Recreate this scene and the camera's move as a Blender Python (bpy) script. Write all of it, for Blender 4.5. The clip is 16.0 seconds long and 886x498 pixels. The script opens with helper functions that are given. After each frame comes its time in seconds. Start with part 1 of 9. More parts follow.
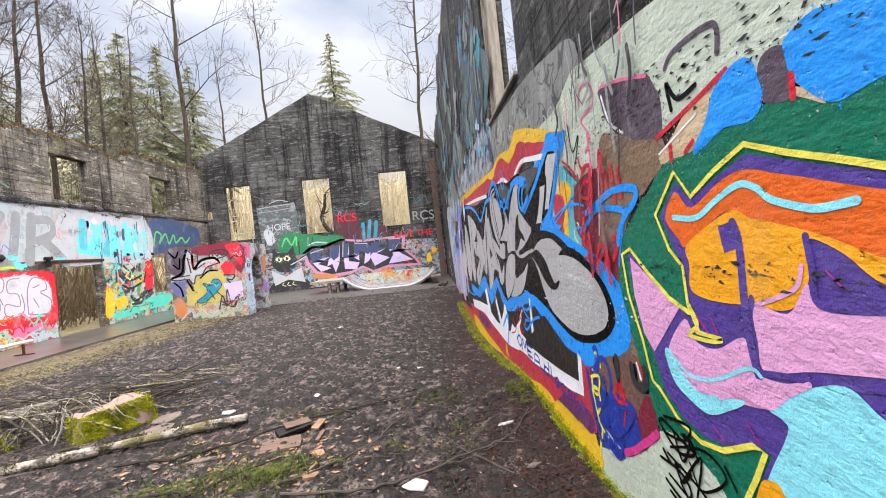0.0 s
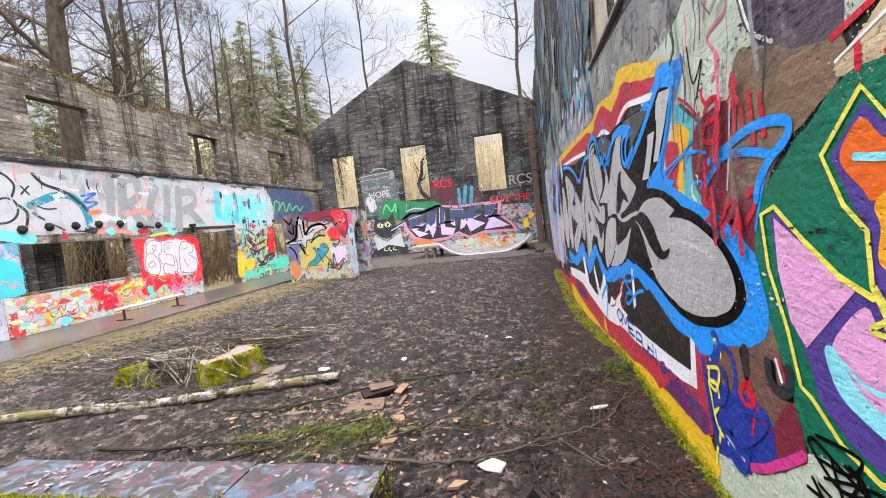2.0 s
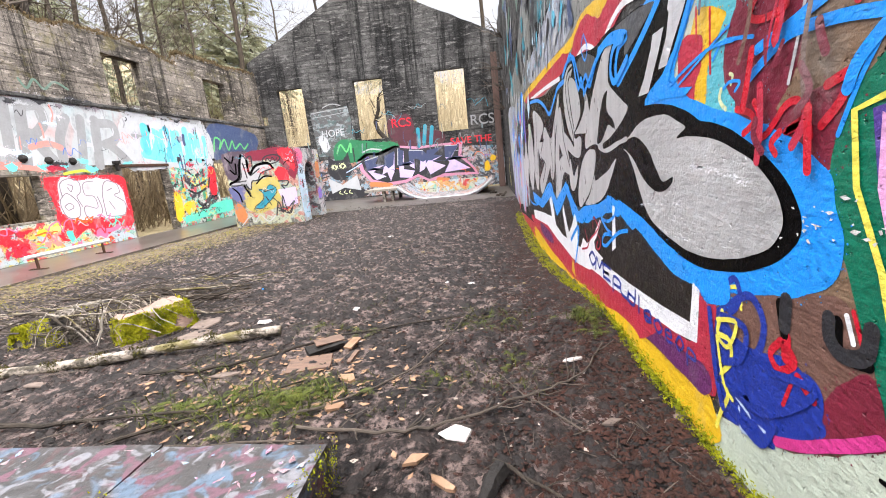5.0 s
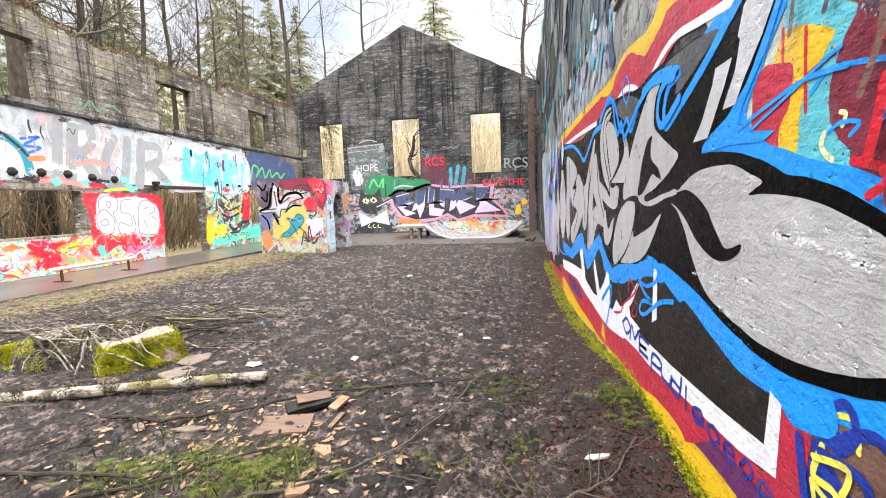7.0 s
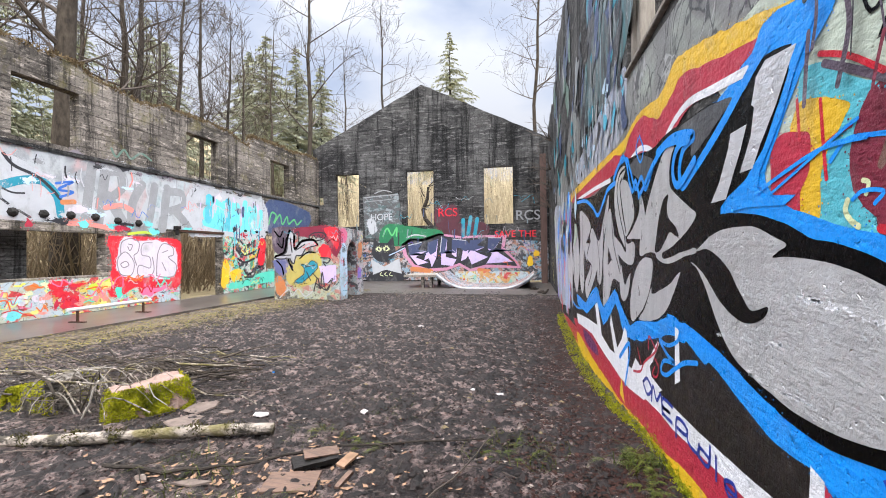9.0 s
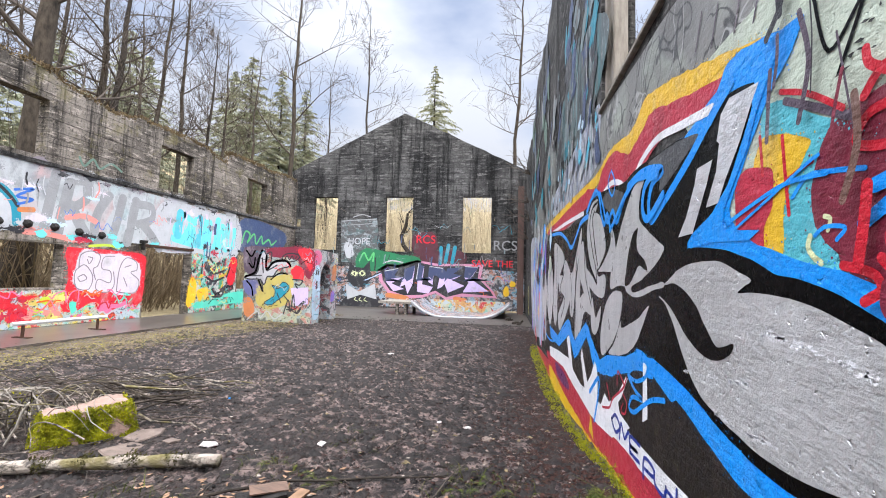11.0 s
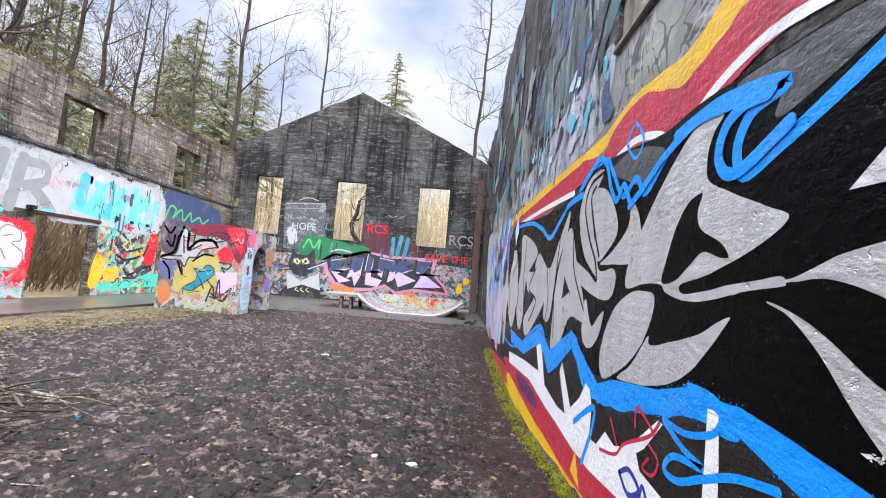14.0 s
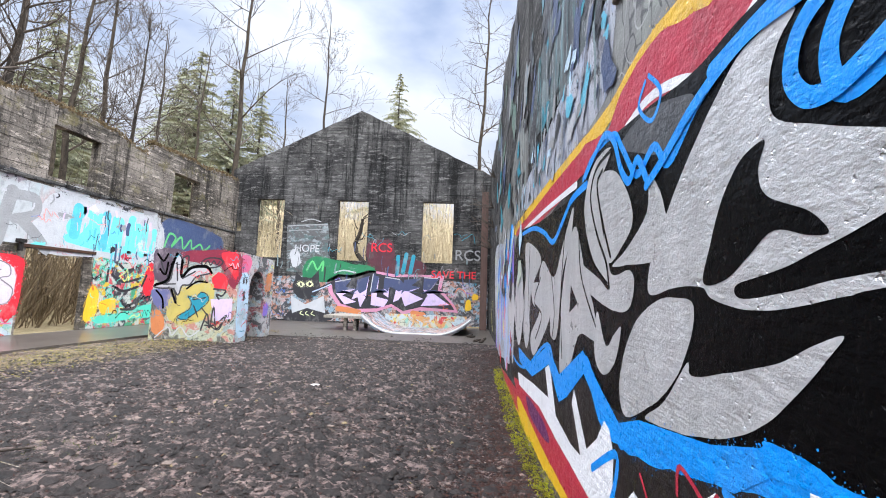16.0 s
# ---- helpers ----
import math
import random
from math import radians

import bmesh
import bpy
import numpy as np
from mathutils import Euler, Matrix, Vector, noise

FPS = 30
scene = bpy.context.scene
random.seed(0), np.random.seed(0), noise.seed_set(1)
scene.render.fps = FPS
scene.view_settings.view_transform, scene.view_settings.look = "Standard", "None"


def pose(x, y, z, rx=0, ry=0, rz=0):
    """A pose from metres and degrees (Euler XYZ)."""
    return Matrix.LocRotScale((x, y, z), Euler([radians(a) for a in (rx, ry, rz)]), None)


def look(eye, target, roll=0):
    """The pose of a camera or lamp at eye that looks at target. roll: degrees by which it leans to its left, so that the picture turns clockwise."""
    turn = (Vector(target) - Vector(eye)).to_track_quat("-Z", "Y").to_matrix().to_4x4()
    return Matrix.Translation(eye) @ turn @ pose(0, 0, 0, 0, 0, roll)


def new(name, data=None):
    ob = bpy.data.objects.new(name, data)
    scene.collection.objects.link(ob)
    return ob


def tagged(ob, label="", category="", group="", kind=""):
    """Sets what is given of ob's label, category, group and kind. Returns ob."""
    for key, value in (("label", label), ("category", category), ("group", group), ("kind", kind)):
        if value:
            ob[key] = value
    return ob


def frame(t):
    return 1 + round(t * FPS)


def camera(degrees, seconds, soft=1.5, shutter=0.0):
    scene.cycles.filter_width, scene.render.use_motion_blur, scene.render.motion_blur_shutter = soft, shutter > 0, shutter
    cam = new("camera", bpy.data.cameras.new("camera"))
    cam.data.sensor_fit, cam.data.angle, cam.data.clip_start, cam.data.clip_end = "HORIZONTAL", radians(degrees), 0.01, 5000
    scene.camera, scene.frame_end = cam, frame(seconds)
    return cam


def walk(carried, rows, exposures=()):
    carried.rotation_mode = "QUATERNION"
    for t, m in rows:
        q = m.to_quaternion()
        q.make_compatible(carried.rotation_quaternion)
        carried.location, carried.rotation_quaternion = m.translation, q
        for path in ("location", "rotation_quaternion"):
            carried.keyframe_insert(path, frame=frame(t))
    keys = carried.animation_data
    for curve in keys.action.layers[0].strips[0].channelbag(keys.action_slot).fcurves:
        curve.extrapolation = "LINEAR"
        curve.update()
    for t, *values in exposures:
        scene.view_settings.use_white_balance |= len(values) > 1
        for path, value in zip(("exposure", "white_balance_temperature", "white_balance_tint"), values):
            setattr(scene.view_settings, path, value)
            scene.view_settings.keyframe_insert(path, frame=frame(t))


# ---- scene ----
cam = camera(93.5, 16.0, soft=1.0)
PATH = [
    (0, (-0.162, 0.268, 1.705), (-0.088, 2.266, 1.686), -5.9),
    (0.5, (-0.155, 0.36, 1.676), (-0.318, 2.351, 1.583), -6.7),
    (1, (-0.047, 0.494, 1.668), (-0.36, 2.465, 1.538), -6.2),
    (1.5, (-0.011, 0.577, 1.657), (-0.418, 2.53, 1.518), -6.2),
    (2, (-0.035, 0.585, 1.67), (-0.443, 2.539, 1.539), -6.4),
    (2.5, (-0.067, 0.566, 1.669), (-0.431, 2.528, 1.529), -6.3),
    (3, (-0.103, 0.557, 1.662), (-0.397, 2.526, 1.477), -6.2),
    (3.5, (-0.167, 0.62, 1.625), (-0.413, 2.589, 1.375), -6.0),
    (4, (-0.176, 0.75, 1.582), (-0.417, 2.711, 1.269), -5.9),
    (4.2, (-0.151, 0.831, 1.567), (-0.391, 2.788, 1.23), -5.9),
    (6.3, (-0.101, 1.541, 1.524), (-0.396, 3.467, 1.077), -4.0),
    (6.5, (-0.059, 1.582, 1.524), (-0.39, 3.512, 1.116), -2.8),
    (7, (-0.041, 1.62, 1.544), (-0.406, 3.575, 1.327), -2.0),
    (7.5, (-0.079, 1.629, 1.573), (-0.458, 3.593, 1.569), -1.5),
    (8, (-0.104, 1.61, 1.581), (-0.507, 3.568, 1.645), -0.6),
    (8.5, (-0.095, 1.606, 1.569), (-0.507, 3.563, 1.597), -0.7),
    (8.7, (-0.09, 1.599, 1.568), (-0.503, 3.556, 1.582), -0.7),
    (10.8, (-0.027, 1.636, 1.551), (-0.378, 3.599, 1.698), 0.8),
    (11, (-0.03, 1.692, 1.547), (-0.341, 3.662, 1.701), 1.7),
    (11.5, (-0.086, 1.891, 1.519), (-0.266, 3.876, 1.678), 4.3),
    (12, (-0.086, 2.121, 1.524), (-0.206, 4.109, 1.71), 6.5),
    (12.5, (0.018, 2.345, 1.522), (-0.134, 4.329, 1.717), 7.6),
    (13, (0.009, 2.519, 1.503), (-0.132, 4.505, 1.683), 7.5),
    (13.5, (-0.125, 2.73, 1.487), (-0.216, 4.721, 1.65), 6.3),
    (14, (-0.184, 2.868, 1.481), (-0.269, 4.86, 1.629), 4.7),
    (14.5, (-0.123, 2.949, 1.479), (-0.3, 4.934, 1.648), 3.7),
    (15, (0.06, 3.091, 1.51), (-0.355, 5.034, 1.737), 3.5),
    (15.5, (0.111, 3.229, 1.508), (-0.333, 5.167, 1.723), 2.8),
    (16, (0.042, 3.516, 1.483), (-0.102, 5.498, 1.709), 2.1),
]
EXPOSURES = [(0, 1.5, 6350, 12), (3.0, 1.5, 6350, 13), (4.2, 1.63, 6400, 13), (6.4, 1.98, 6450, 11), (7.0, 1.88, 6450, 10), (7.6, 1.56, 6400, 12), (8.0, 1.5, 6300, 12), (11, 1.5, 6080, 12), (13.2, 1.52, 6000, 13), (14.5, 1.62, 6000, 14), (15.5, 1.52, 5950, 12), (16, 1.58, 5950, 11)]
walk(cam, [(t, look(eye, target, roll)) for t, eye, target, roll in PATH], EXPOSURES)

# ---- light ----
world = bpy.data.worlds.new("sky")
scene.world = world
world.use_nodes = True
wt = world.node_tree
wn, wl = wt.nodes, wt.links
wn.clear()
w_out = wn.new("ShaderNodeOutputWorld")
w_bg = wn.new("ShaderNodeBackground")
w_sky = wn.new("ShaderNodeTexSky")
w_sky.sky_type, w_sky.sun_disc = "NISHITA", False
SUN_EL, SUN_ROT = 76.0, 140.0
w_sky.sun_elevation, w_sky.sun_rotation = radians(SUN_EL), radians(SUN_ROT)
w_sky.air_density, w_sky.dust_density = 1.0, 2.0
w_co = wn.new("ShaderNodeTexCoord")
w_map = wn.new("ShaderNodeMapping")
w_map.inputs["Scale"].default_value = (1.0, 1.0, 2.2)
w_noise = wn.new("ShaderNodeTexNoise")
w_noise.inputs["Scale"].default_value, w_noise.inputs["Detail"].default_value = 1.7, 6.0
w_ramp = wn.new("ShaderNodeValToRGB")
w_ramp.color_ramp.elements[0].position, w_ramp.color_ramp.elements[1].position = 0.36, 0.62
w_mul = wn.new("ShaderNodeMix")
w_mul.data_type, w_mul.blend_type = "RGBA", "MIX"
CLOUD = 1.6
w_sep = wn.new("ShaderNodeSeparateXYZ")
w_lift = wn.new("ShaderNodeMath")          # an overcast sky is three times as bright overhead as at the horizon
w_lift.operation, w_lift.use_clamp = "MULTIPLY_ADD", False
w_lift.inputs[1].default_value, w_lift.inputs[2].default_value = CLOUD * 2.0, CLOUD
w_pos = wn.new("ShaderNodeMath")
w_pos.operation = "MAXIMUM"
w_pos.inputs[1].default_value = 0.0
w_tone = wn.new("ShaderNodeVectorMath")
w_tone.operation = "SCALE"
w_tone.inputs[0].default_value = (0.97, 0.99, 1.03)
wl.new(w_co.outputs["Generated"], w_sep.inputs[0])
wl.new(w_sep.outputs["Z"], w_pos.inputs[0])
wl.new(w_pos.outputs[0], w_lift.inputs[0])
wl.new(w_lift.outputs[0], w_tone.inputs["Scale"])
wl.new(w_tone.outputs["Vector"], w_mul.inputs[7])
w_gain = wn.new("ShaderNodeVectorMath")
w_gain.operation = "SCALE"
w_gain.inputs["Scale"].default_value = 0.55
wl.new(w_co.outputs["Generated"], w_map.inputs["Vector"])
wl.new(w_map.outputs["Vector"], w_noise.inputs["Vector"])
wl.new(w_noise.outputs["Fac"], w_ramp.inputs["Fac"])
wl.new(w_ramp.outputs["Color"], w_mul.inputs[0])
wl.new(w_sky.outputs["Color"], w_gain.inputs[0])
wl.new(w_gain.outputs["Vector"], w_mul.inputs[6])
wl.new(w_mul.outputs[2], w_bg.inputs["Color"])
w_bg.inputs["Strength"].default_value = 0.12
wl.new(w_bg.outputs["Background"], w_out.inputs["Surface"])

sun = new("sun", bpy.data.lights.new("sun", "SUN"))
sun.data.energy, sun.data.angle, sun.data.color = 5.0, radians(110), (1.0, 0.97, 0.93)     # the veiled sun, spread wide by the cloud
_d = Vector((math.sin(radians(SUN_ROT)) * math.cos(radians(SUN_EL)), math.cos(radians(SUN_ROT)) * math.cos(radians(SUN_EL)), math.sin(radians(SUN_EL))))
sun.matrix_world = look(_d * 60, (0, 0, 0))

# ---- materials ----
MATS = {}


def mat_base(name):
    m = bpy.data.materials.new(name)
    m.use_nodes = True
    nt = m.node_tree
    nt.nodes.clear()
    out = nt.nodes.new("ShaderNodeOutputMaterial")
    b = nt.nodes.new("ShaderNodeBsdfPrincipled")
    nt.links.new(b.outputs[0], out.inputs[0])
    MATS[name] = m
    return m, nt, b


def pos(nt, scale=(1, 1, 1)):
    g = nt.nodes.new("ShaderNodeNewGeometry")
    mp = nt.nodes.new("ShaderNodeMapping")
    mp.inputs["Scale"].default_value = scale
    nt.links.new(g.outputs["Position"], mp.inputs["Vector"])
    return mp.outputs[0]


def noi(nt, vec, scale, detail=4, rough=0.55, dist=0.0):
    n = nt.nodes.new("ShaderNodeTexNoise")
    n.inputs["Scale"].default_value, n.inputs["Detail"].default_value = scale, detail
    n.inputs["Roughness"].default_value, n.inputs["Distortion"].default_value = rough, dist
    nt.links.new(vec, n.inputs["Vector"])
    return n.outputs["Fac"]


def ramp(nt, fac, stops, const=False):
    r = nt.nodes.new("ShaderNodeValToRGB")
    if const:
        r.color_ramp.interpolation = "CONSTANT"
    els = r.color_ramp.elements
    while len(els) < len(stops):
        els.new(0.5)
    for e, (p, c) in zip(els, stops):
        e.position = p
        e.color = (*c, 1) if isinstance(c, tuple) else (c, c, c, 1)
    nt.links.new(fac, r.inputs["Fac"])
    return r.outputs["Color"]


def mix(nt, fac, a, b, blend="MIX"):
    m = nt.nodes.new("ShaderNodeMix")
    m.data_type, m.blend_type = "RGBA", blend
    for sock, v in ((m.inputs[0], fac), (m.inputs[6], a), (m.inputs[7], b)):
        if isinstance(v, (int, float)):
            sock.default_value = v if sock == m.inputs[0] else (v, v, v, 1)
        elif isinstance(v, tuple):
            sock.default_value = (*v[:3], 1)
        else:
            nt.links.new(v, sock)
    return m.outputs[2]


def bump(nt, b, height, strength=0.5, dist=0.02):
    n = nt.nodes.new("ShaderNodeBump")
    n.inputs["Strength"].default_value, n.inputs["Distance"].default_value = strength, dist
    nt.links.new(height, n.inputs["Height"])
    nt.links.new(n.outputs[0], b.inputs["Normal"])


def setp(b, nt, color=None, rough=None, metal=None, spec=None):
    for key, v in (("Base Color", color), ("Roughness", rough), ("Metallic", metal), ("Specular IOR Level", spec)):
        if v is None:
            continue
        if isinstance(v, tuple):
            b.inputs[key].default_value = (*v, 1)
        elif isinstance(v, (int, float)):
            b.inputs[key].default_value = v
        else:
            nt.links.new(v, b.inputs[key])


def wall_height(nt, p):
    """Relief shared by bare and painted concrete: board-form ledges, pits and grain."""
    boards = noi(nt, pos(nt, (0.25, 0.25, 7.0)), 1.0, 4, 0.7)
    grain = noi(nt, p, 34, 5, 0.62)
    lumps = noi(nt, pos(nt, (1, 1, 1.6)), 14, 5, 0.65)
    pits = ramp(nt, noi(nt, p, 34, 3, 0.5), [(0.26, 0.0), (0.33, 1.0)])
    a = mix(nt, 0.45, boards, grain)
    a = mix(nt, 0.4, a, lumps)
    return mix(nt, 0.22, a, pits)


def boards(nt):
    """Tone of each formwork board and the seams between them, on upright walls."""
    sep = nt.nodes.new("ShaderNodeSeparateXYZ")
    wob = pos(nt)
    nt.links.new(wob, sep.inputs[0])
    add = nt.nodes.new("ShaderNodeMath")
    nt.links.new(sep.outputs["X"], add.inputs[0])
    nt.links.new(sep.outputs["Y"], add.inputs[1])
    sag = nt.nodes.new("ShaderNodeMath")
    sag.operation = "MULTIPLY_ADD"
    sag.inputs[1].default_value = 0.10
    nt.links.new(noi(nt, pos(nt, (0.6, 0.6, 1.5)), 1.0, 3), sag.inputs[0])
    nt.links.new(sep.outputs["Z"], sag.inputs[2])
    com = nt.nodes.new("ShaderNodeCombineXYZ")
    nt.links.new(add.outputs[0], com.inputs[0])
    nt.links.new(sag.outputs[0], com.inputs[1])
    br = nt.nodes.new("ShaderNodeTexBrick")
    for key, v in (("Scale", 1.0), ("Mortar Size", 0.014), ("Mortar Smooth", 0.4), ("Brick Width", 4.3), ("Row Height", 0.31), ("Bias", 0.0)):
        br.inputs[key].default_value = v
    br.inputs["Color1"].default_value, br.inputs["Color2"].default_value = (0, 0, 0, 1), (1, 1, 1, 1)
    br.inputs["Mortar"].default_value = (0.5, 0.5, 0.5, 1)
    nt.links.new(com.outputs[0], br.inputs["Vector"])
    return br.outputs["Color"], br.outputs["Fac"]


def concrete(name, light, dark, streak=0.6, moss=0.0):
    m, nt, b = mat_base(name)
    p = pos(nt)
    black = tuple(c * 0.16 for c in dark)
    tone, seam = boards(nt)
    broad = noi(nt, pos(nt, (1, 1, 1.2)), 0.55, 6, 0.65, 0.4)
    col = mix(nt, ramp(nt, broad, [(0.40, 0.0), (0.60, 1.0)]), light, dark)
    col = mix(nt, ramp(nt, tone, [(0.0, 0.0), (1.0, 0.3)]), col, tuple(c * 0.55 for c in dark))
    lines = noi(nt, pos(nt, (0.35, 0.35, 9.0)), 1.0, 7, 0.78)
    col = mix(nt, ramp(nt, lines, [(0.38, 0.7), (0.48, 0.0)]), col, black)
    pale = noi(nt, pos(nt, (0.8, 0.8, 3.4)), 2.6, 6, 0.75)
    col = mix(nt, ramp(nt, pale, [(0.54, 0.0), (0.63, 0.75)]), col, tuple(min(1, c * 1.9) for c in light))
    runs = noi(nt, pos(nt, (2.6, 2.6, 0.16)), 1.0, 7, 0.75)
    col = mix(nt, ramp(nt, runs, [(0.40, streak), (0.50, 0.0)]), col, black)
    pits = noi(nt, p, 13, 7, 0.8)
    col = mix(nt, ramp(nt, pits, [(0.38, 0.85), (0.47, 0.0)]), col, black)
    col = mix(nt, ramp(nt, noi(nt, p, 21, 6, 0.8), [(0.57, 0.0), (0.66, 0.55)]), col, tuple(min(1, c * 1.7) for c in light))
    col = mix(nt, ramp(nt, seam, [(0.0, 0.0), (1.0, 0.45)]), col, black)
    if moss:
        col = mix(nt, ramp(nt, noi(nt, p, 1.6, 6, 0.75), [(0.54, 0.0), (0.66, moss)]), col, (0.16, 0.14, 0.05))
    setp(b, nt, col, 0.85, 0.0, 0.15)
    bump(nt, b, mix(nt, 0.3, wall_height(nt, p), seam), 0.9, 0.04)
    return m


def paint(name, color, rough=0.34, wear=0.25, vary=0.12, under=(0.3, 0.3, 0.29), spec=0.42):
    """Spray paint on rough concrete: thin film, worn through on the high spots."""
    if name in MATS:
        return MATS[name]
    m, nt, b = mat_base(name)
    p = pos(nt)
    tone = noi(nt, p, 3.1, 4, 0.6)
    lo, hi = tuple(c * (1 - vary) for c in color), tuple(min(1, c * (1 + vary)) for c in color)
    col = mix(nt, tone, lo, hi)
    col = mix(nt, ramp(nt, noi(nt, pos(nt, (1.3, 1.3, 4)), 17, 5, 0.75), [(0.66, 0.0), (0.74, wear)]), col, under)
    grime = noi(nt, pos(nt, (1.0, 1.0, 0.55)), 2.1, 6, 0.72)
    col = mix(nt, ramp(nt, grime, [(0.55, 0.0), (0.72, min(0.75, wear * 1.3))]), col, under)
    dust = noi(nt, pos(nt, (1.2, 1.2, 0.5)), 5.5, 6, 0.75)
    col = mix(nt, ramp(nt, dust, [(0.56, 0.0), (0.75, 0.35)]), col, tuple(c * 0.35 for c in color))
    setp(b, nt, col, ramp(nt, noi(nt, p, 12, 3), [(0.3, max(0.05, rough - 0.14)), (0.7, rough + 0.12)]), 0.0, spec)
    bump(nt, b, wall_height(nt, p), 0.85, 0.034)
    return m


def medley(name, colors, scale=0.9, stretch=(1, 1, 1), seed=0.0, soft=0.03, lines=True):
    """Years of overlapping sprayed tags: blots and runs of many colours over concrete."""
    m, nt, b = mat_base(name)
    p = pos(nt)
    g = nt.nodes.new("ShaderNodeMapping")
    g.inputs["Location"].default_value = (seed, seed * 1.7, seed * 0.6)
    g.inputs["Scale"].default_value = stretch
    nt.links.new(p, g.inputs["Vector"])
    v = g.outputs[0]
    n = len(colors)
    col = colors[0]
    for k, c in enumerate(colors[1:]):
        o = nt.nodes.new("ShaderNodeMapping")
        o.inputs["Location"].default_value = (k * 7.3, k * 3.1, k * 5.7)
        nt.links.new(v, o.inputs["Vector"])
        f = noi(nt, o.outputs[0], scale * (1 + 0.35 * (k % 3)), 3, 0.5, 0.9)
        f = ramp(nt, f, [(0.54, 0.0), (0.54 + soft, 1.0)])
        col = mix(nt, f, col, c)
    if not lines:
        col = mix(nt, ramp(nt, noi(nt, v, scale * 4, 6, 0.75), [(0.5, 0.0), (0.68, 0.6)]), col, tuple(c * 0.4 for c in colors[0]))
    w = noi(nt, v, scale * 2.6, 2, 0.4, 1.6)
    col = mix(nt, ramp(nt, w, [(0.48, 0.0), (0.49, 0.8 if lines else 0.0), (0.505, 0.8 if lines else 0.0), (0.515, 0.0)]), col, (0.02, 0.02, 0.025))
    w2 = noi(nt, v, scale * 1.9 + 0.3, 2, 0.4, 1.3)
    col = mix(nt, ramp(nt, w2, [(0.565, 0.0), (0.572, 0.7 if lines else 0.0), (0.582, 0.7 if lines else 0.0), (0.59, 0.0)]), col, (0.5, 0.5, 0.5))
    col = mix(nt, ramp(nt, noi(nt, p, 14, 5, 0.75), [(0.6, 0.0), (0.72, 0.5)]), col, (0.25, 0.25, 0.24))
    setp(b, nt, col, 0.5)
    bump(nt, b, wall_height(nt, p), 0.6, 0.025)
    return m


def plain(name, c1, c2, scale=6.0, rough=0.7, bumps=0.4, dist=0.01, stretch=(1, 1, 1), rnd=0.0, metal=0.0, spec=0.18):
    m, nt, b = mat_base(name)
    p = pos(nt, stretch)
    col = mix(nt, ramp(nt, noi(nt, p, scale, 5, 0.65), [(0.3, 0.0), (0.7, 1.0)]), c1, c2)
    if rnd:
        oi = nt.nodes.new("ShaderNodeNewGeometry")
        col = mix(nt, ramp(nt, oi.outputs["Random Per Island"], [(0.0, 0.0), (1.0, rnd)]), col, tuple(c * 0.35 for c in c1))
    setp(b, nt, col, rough, metal, spec)
    bump(nt, b, noi(nt, p, scale * 4, 4, 0.6), bumps, dist)
    return m


CONC = concrete("weathered_concrete", (0.30, 0.28, 0.26), (0.13, 0.12, 0.11))
CONC_DARK = concrete("sooty_concrete", (0.115, 0.112, 0.108), (0.03, 0.029, 0.029), 0.85)
CONC_MOSS = concrete("mossy_concrete", (0.26, 0.228, 0.195), (0.075, 0.066, 0.056), 0.85, 0.5)


def mud_material():
    m, nt, b = mat_base("wet_mud")
    p = pos(nt)
    broad = noi(nt, p, 0.6, 5, 0.6)
    fine = noi(nt, p, 9, 6, 0.7)
    # the mud's own mottle, with relief shade and wet highlights put into its colour
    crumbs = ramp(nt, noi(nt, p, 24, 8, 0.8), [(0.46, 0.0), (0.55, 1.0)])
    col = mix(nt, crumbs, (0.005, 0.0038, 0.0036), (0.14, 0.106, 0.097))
    clumps = ramp(nt, noi(nt, pos(nt, (1, 0.8, 1)), 12, 8, 0.78), [(0.49, 0.0), (0.56, 0.85)])
    col = mix(nt, clumps, col, (0.35, 0.258, 0.23))
    # near-black patches painted as shaded hollows, placed by noise, not by the mesh
    shaded_hollows = ramp(nt, noi(nt, pos(nt, (1, 0.8, 1)), 4.2, 8, 0.8), [(0.45, 0.94), (0.52, 0.0)])
    col = mix(nt, shaded_hollows, col, (0.0052, 0.0042, 0.004))
    col = mix(nt, ramp(nt, broad, [(0.44, 0.0), (0.66, 0.35)]), col, (0.14, 0.102, 0.09))
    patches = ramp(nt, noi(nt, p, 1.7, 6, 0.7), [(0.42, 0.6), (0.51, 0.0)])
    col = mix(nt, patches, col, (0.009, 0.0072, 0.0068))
    flecks = ramp(nt, noi(nt, p, 46, 4, 0.7), [(0.66, 0.0), (0.70, 0.8)])
    col = mix(nt, flecks, col, (0.40, 0.33, 0.30))
    wet = ramp(nt, noi(nt, p, 0.8, 4, 0.6, 0.5), [(0.36, 0.26), (0.56, 0.62)])
    setp(b, nt, col, wet, 0.0, 0.34)
    h = mix(nt, 0.4, noi(nt, p, 5, 4, 0.6), fine)
    h = mix(nt, 0.3, h, noi(nt, p, 28, 6, 0.75))
    bump(nt, b, h, 1.0, 0.2)
    return m


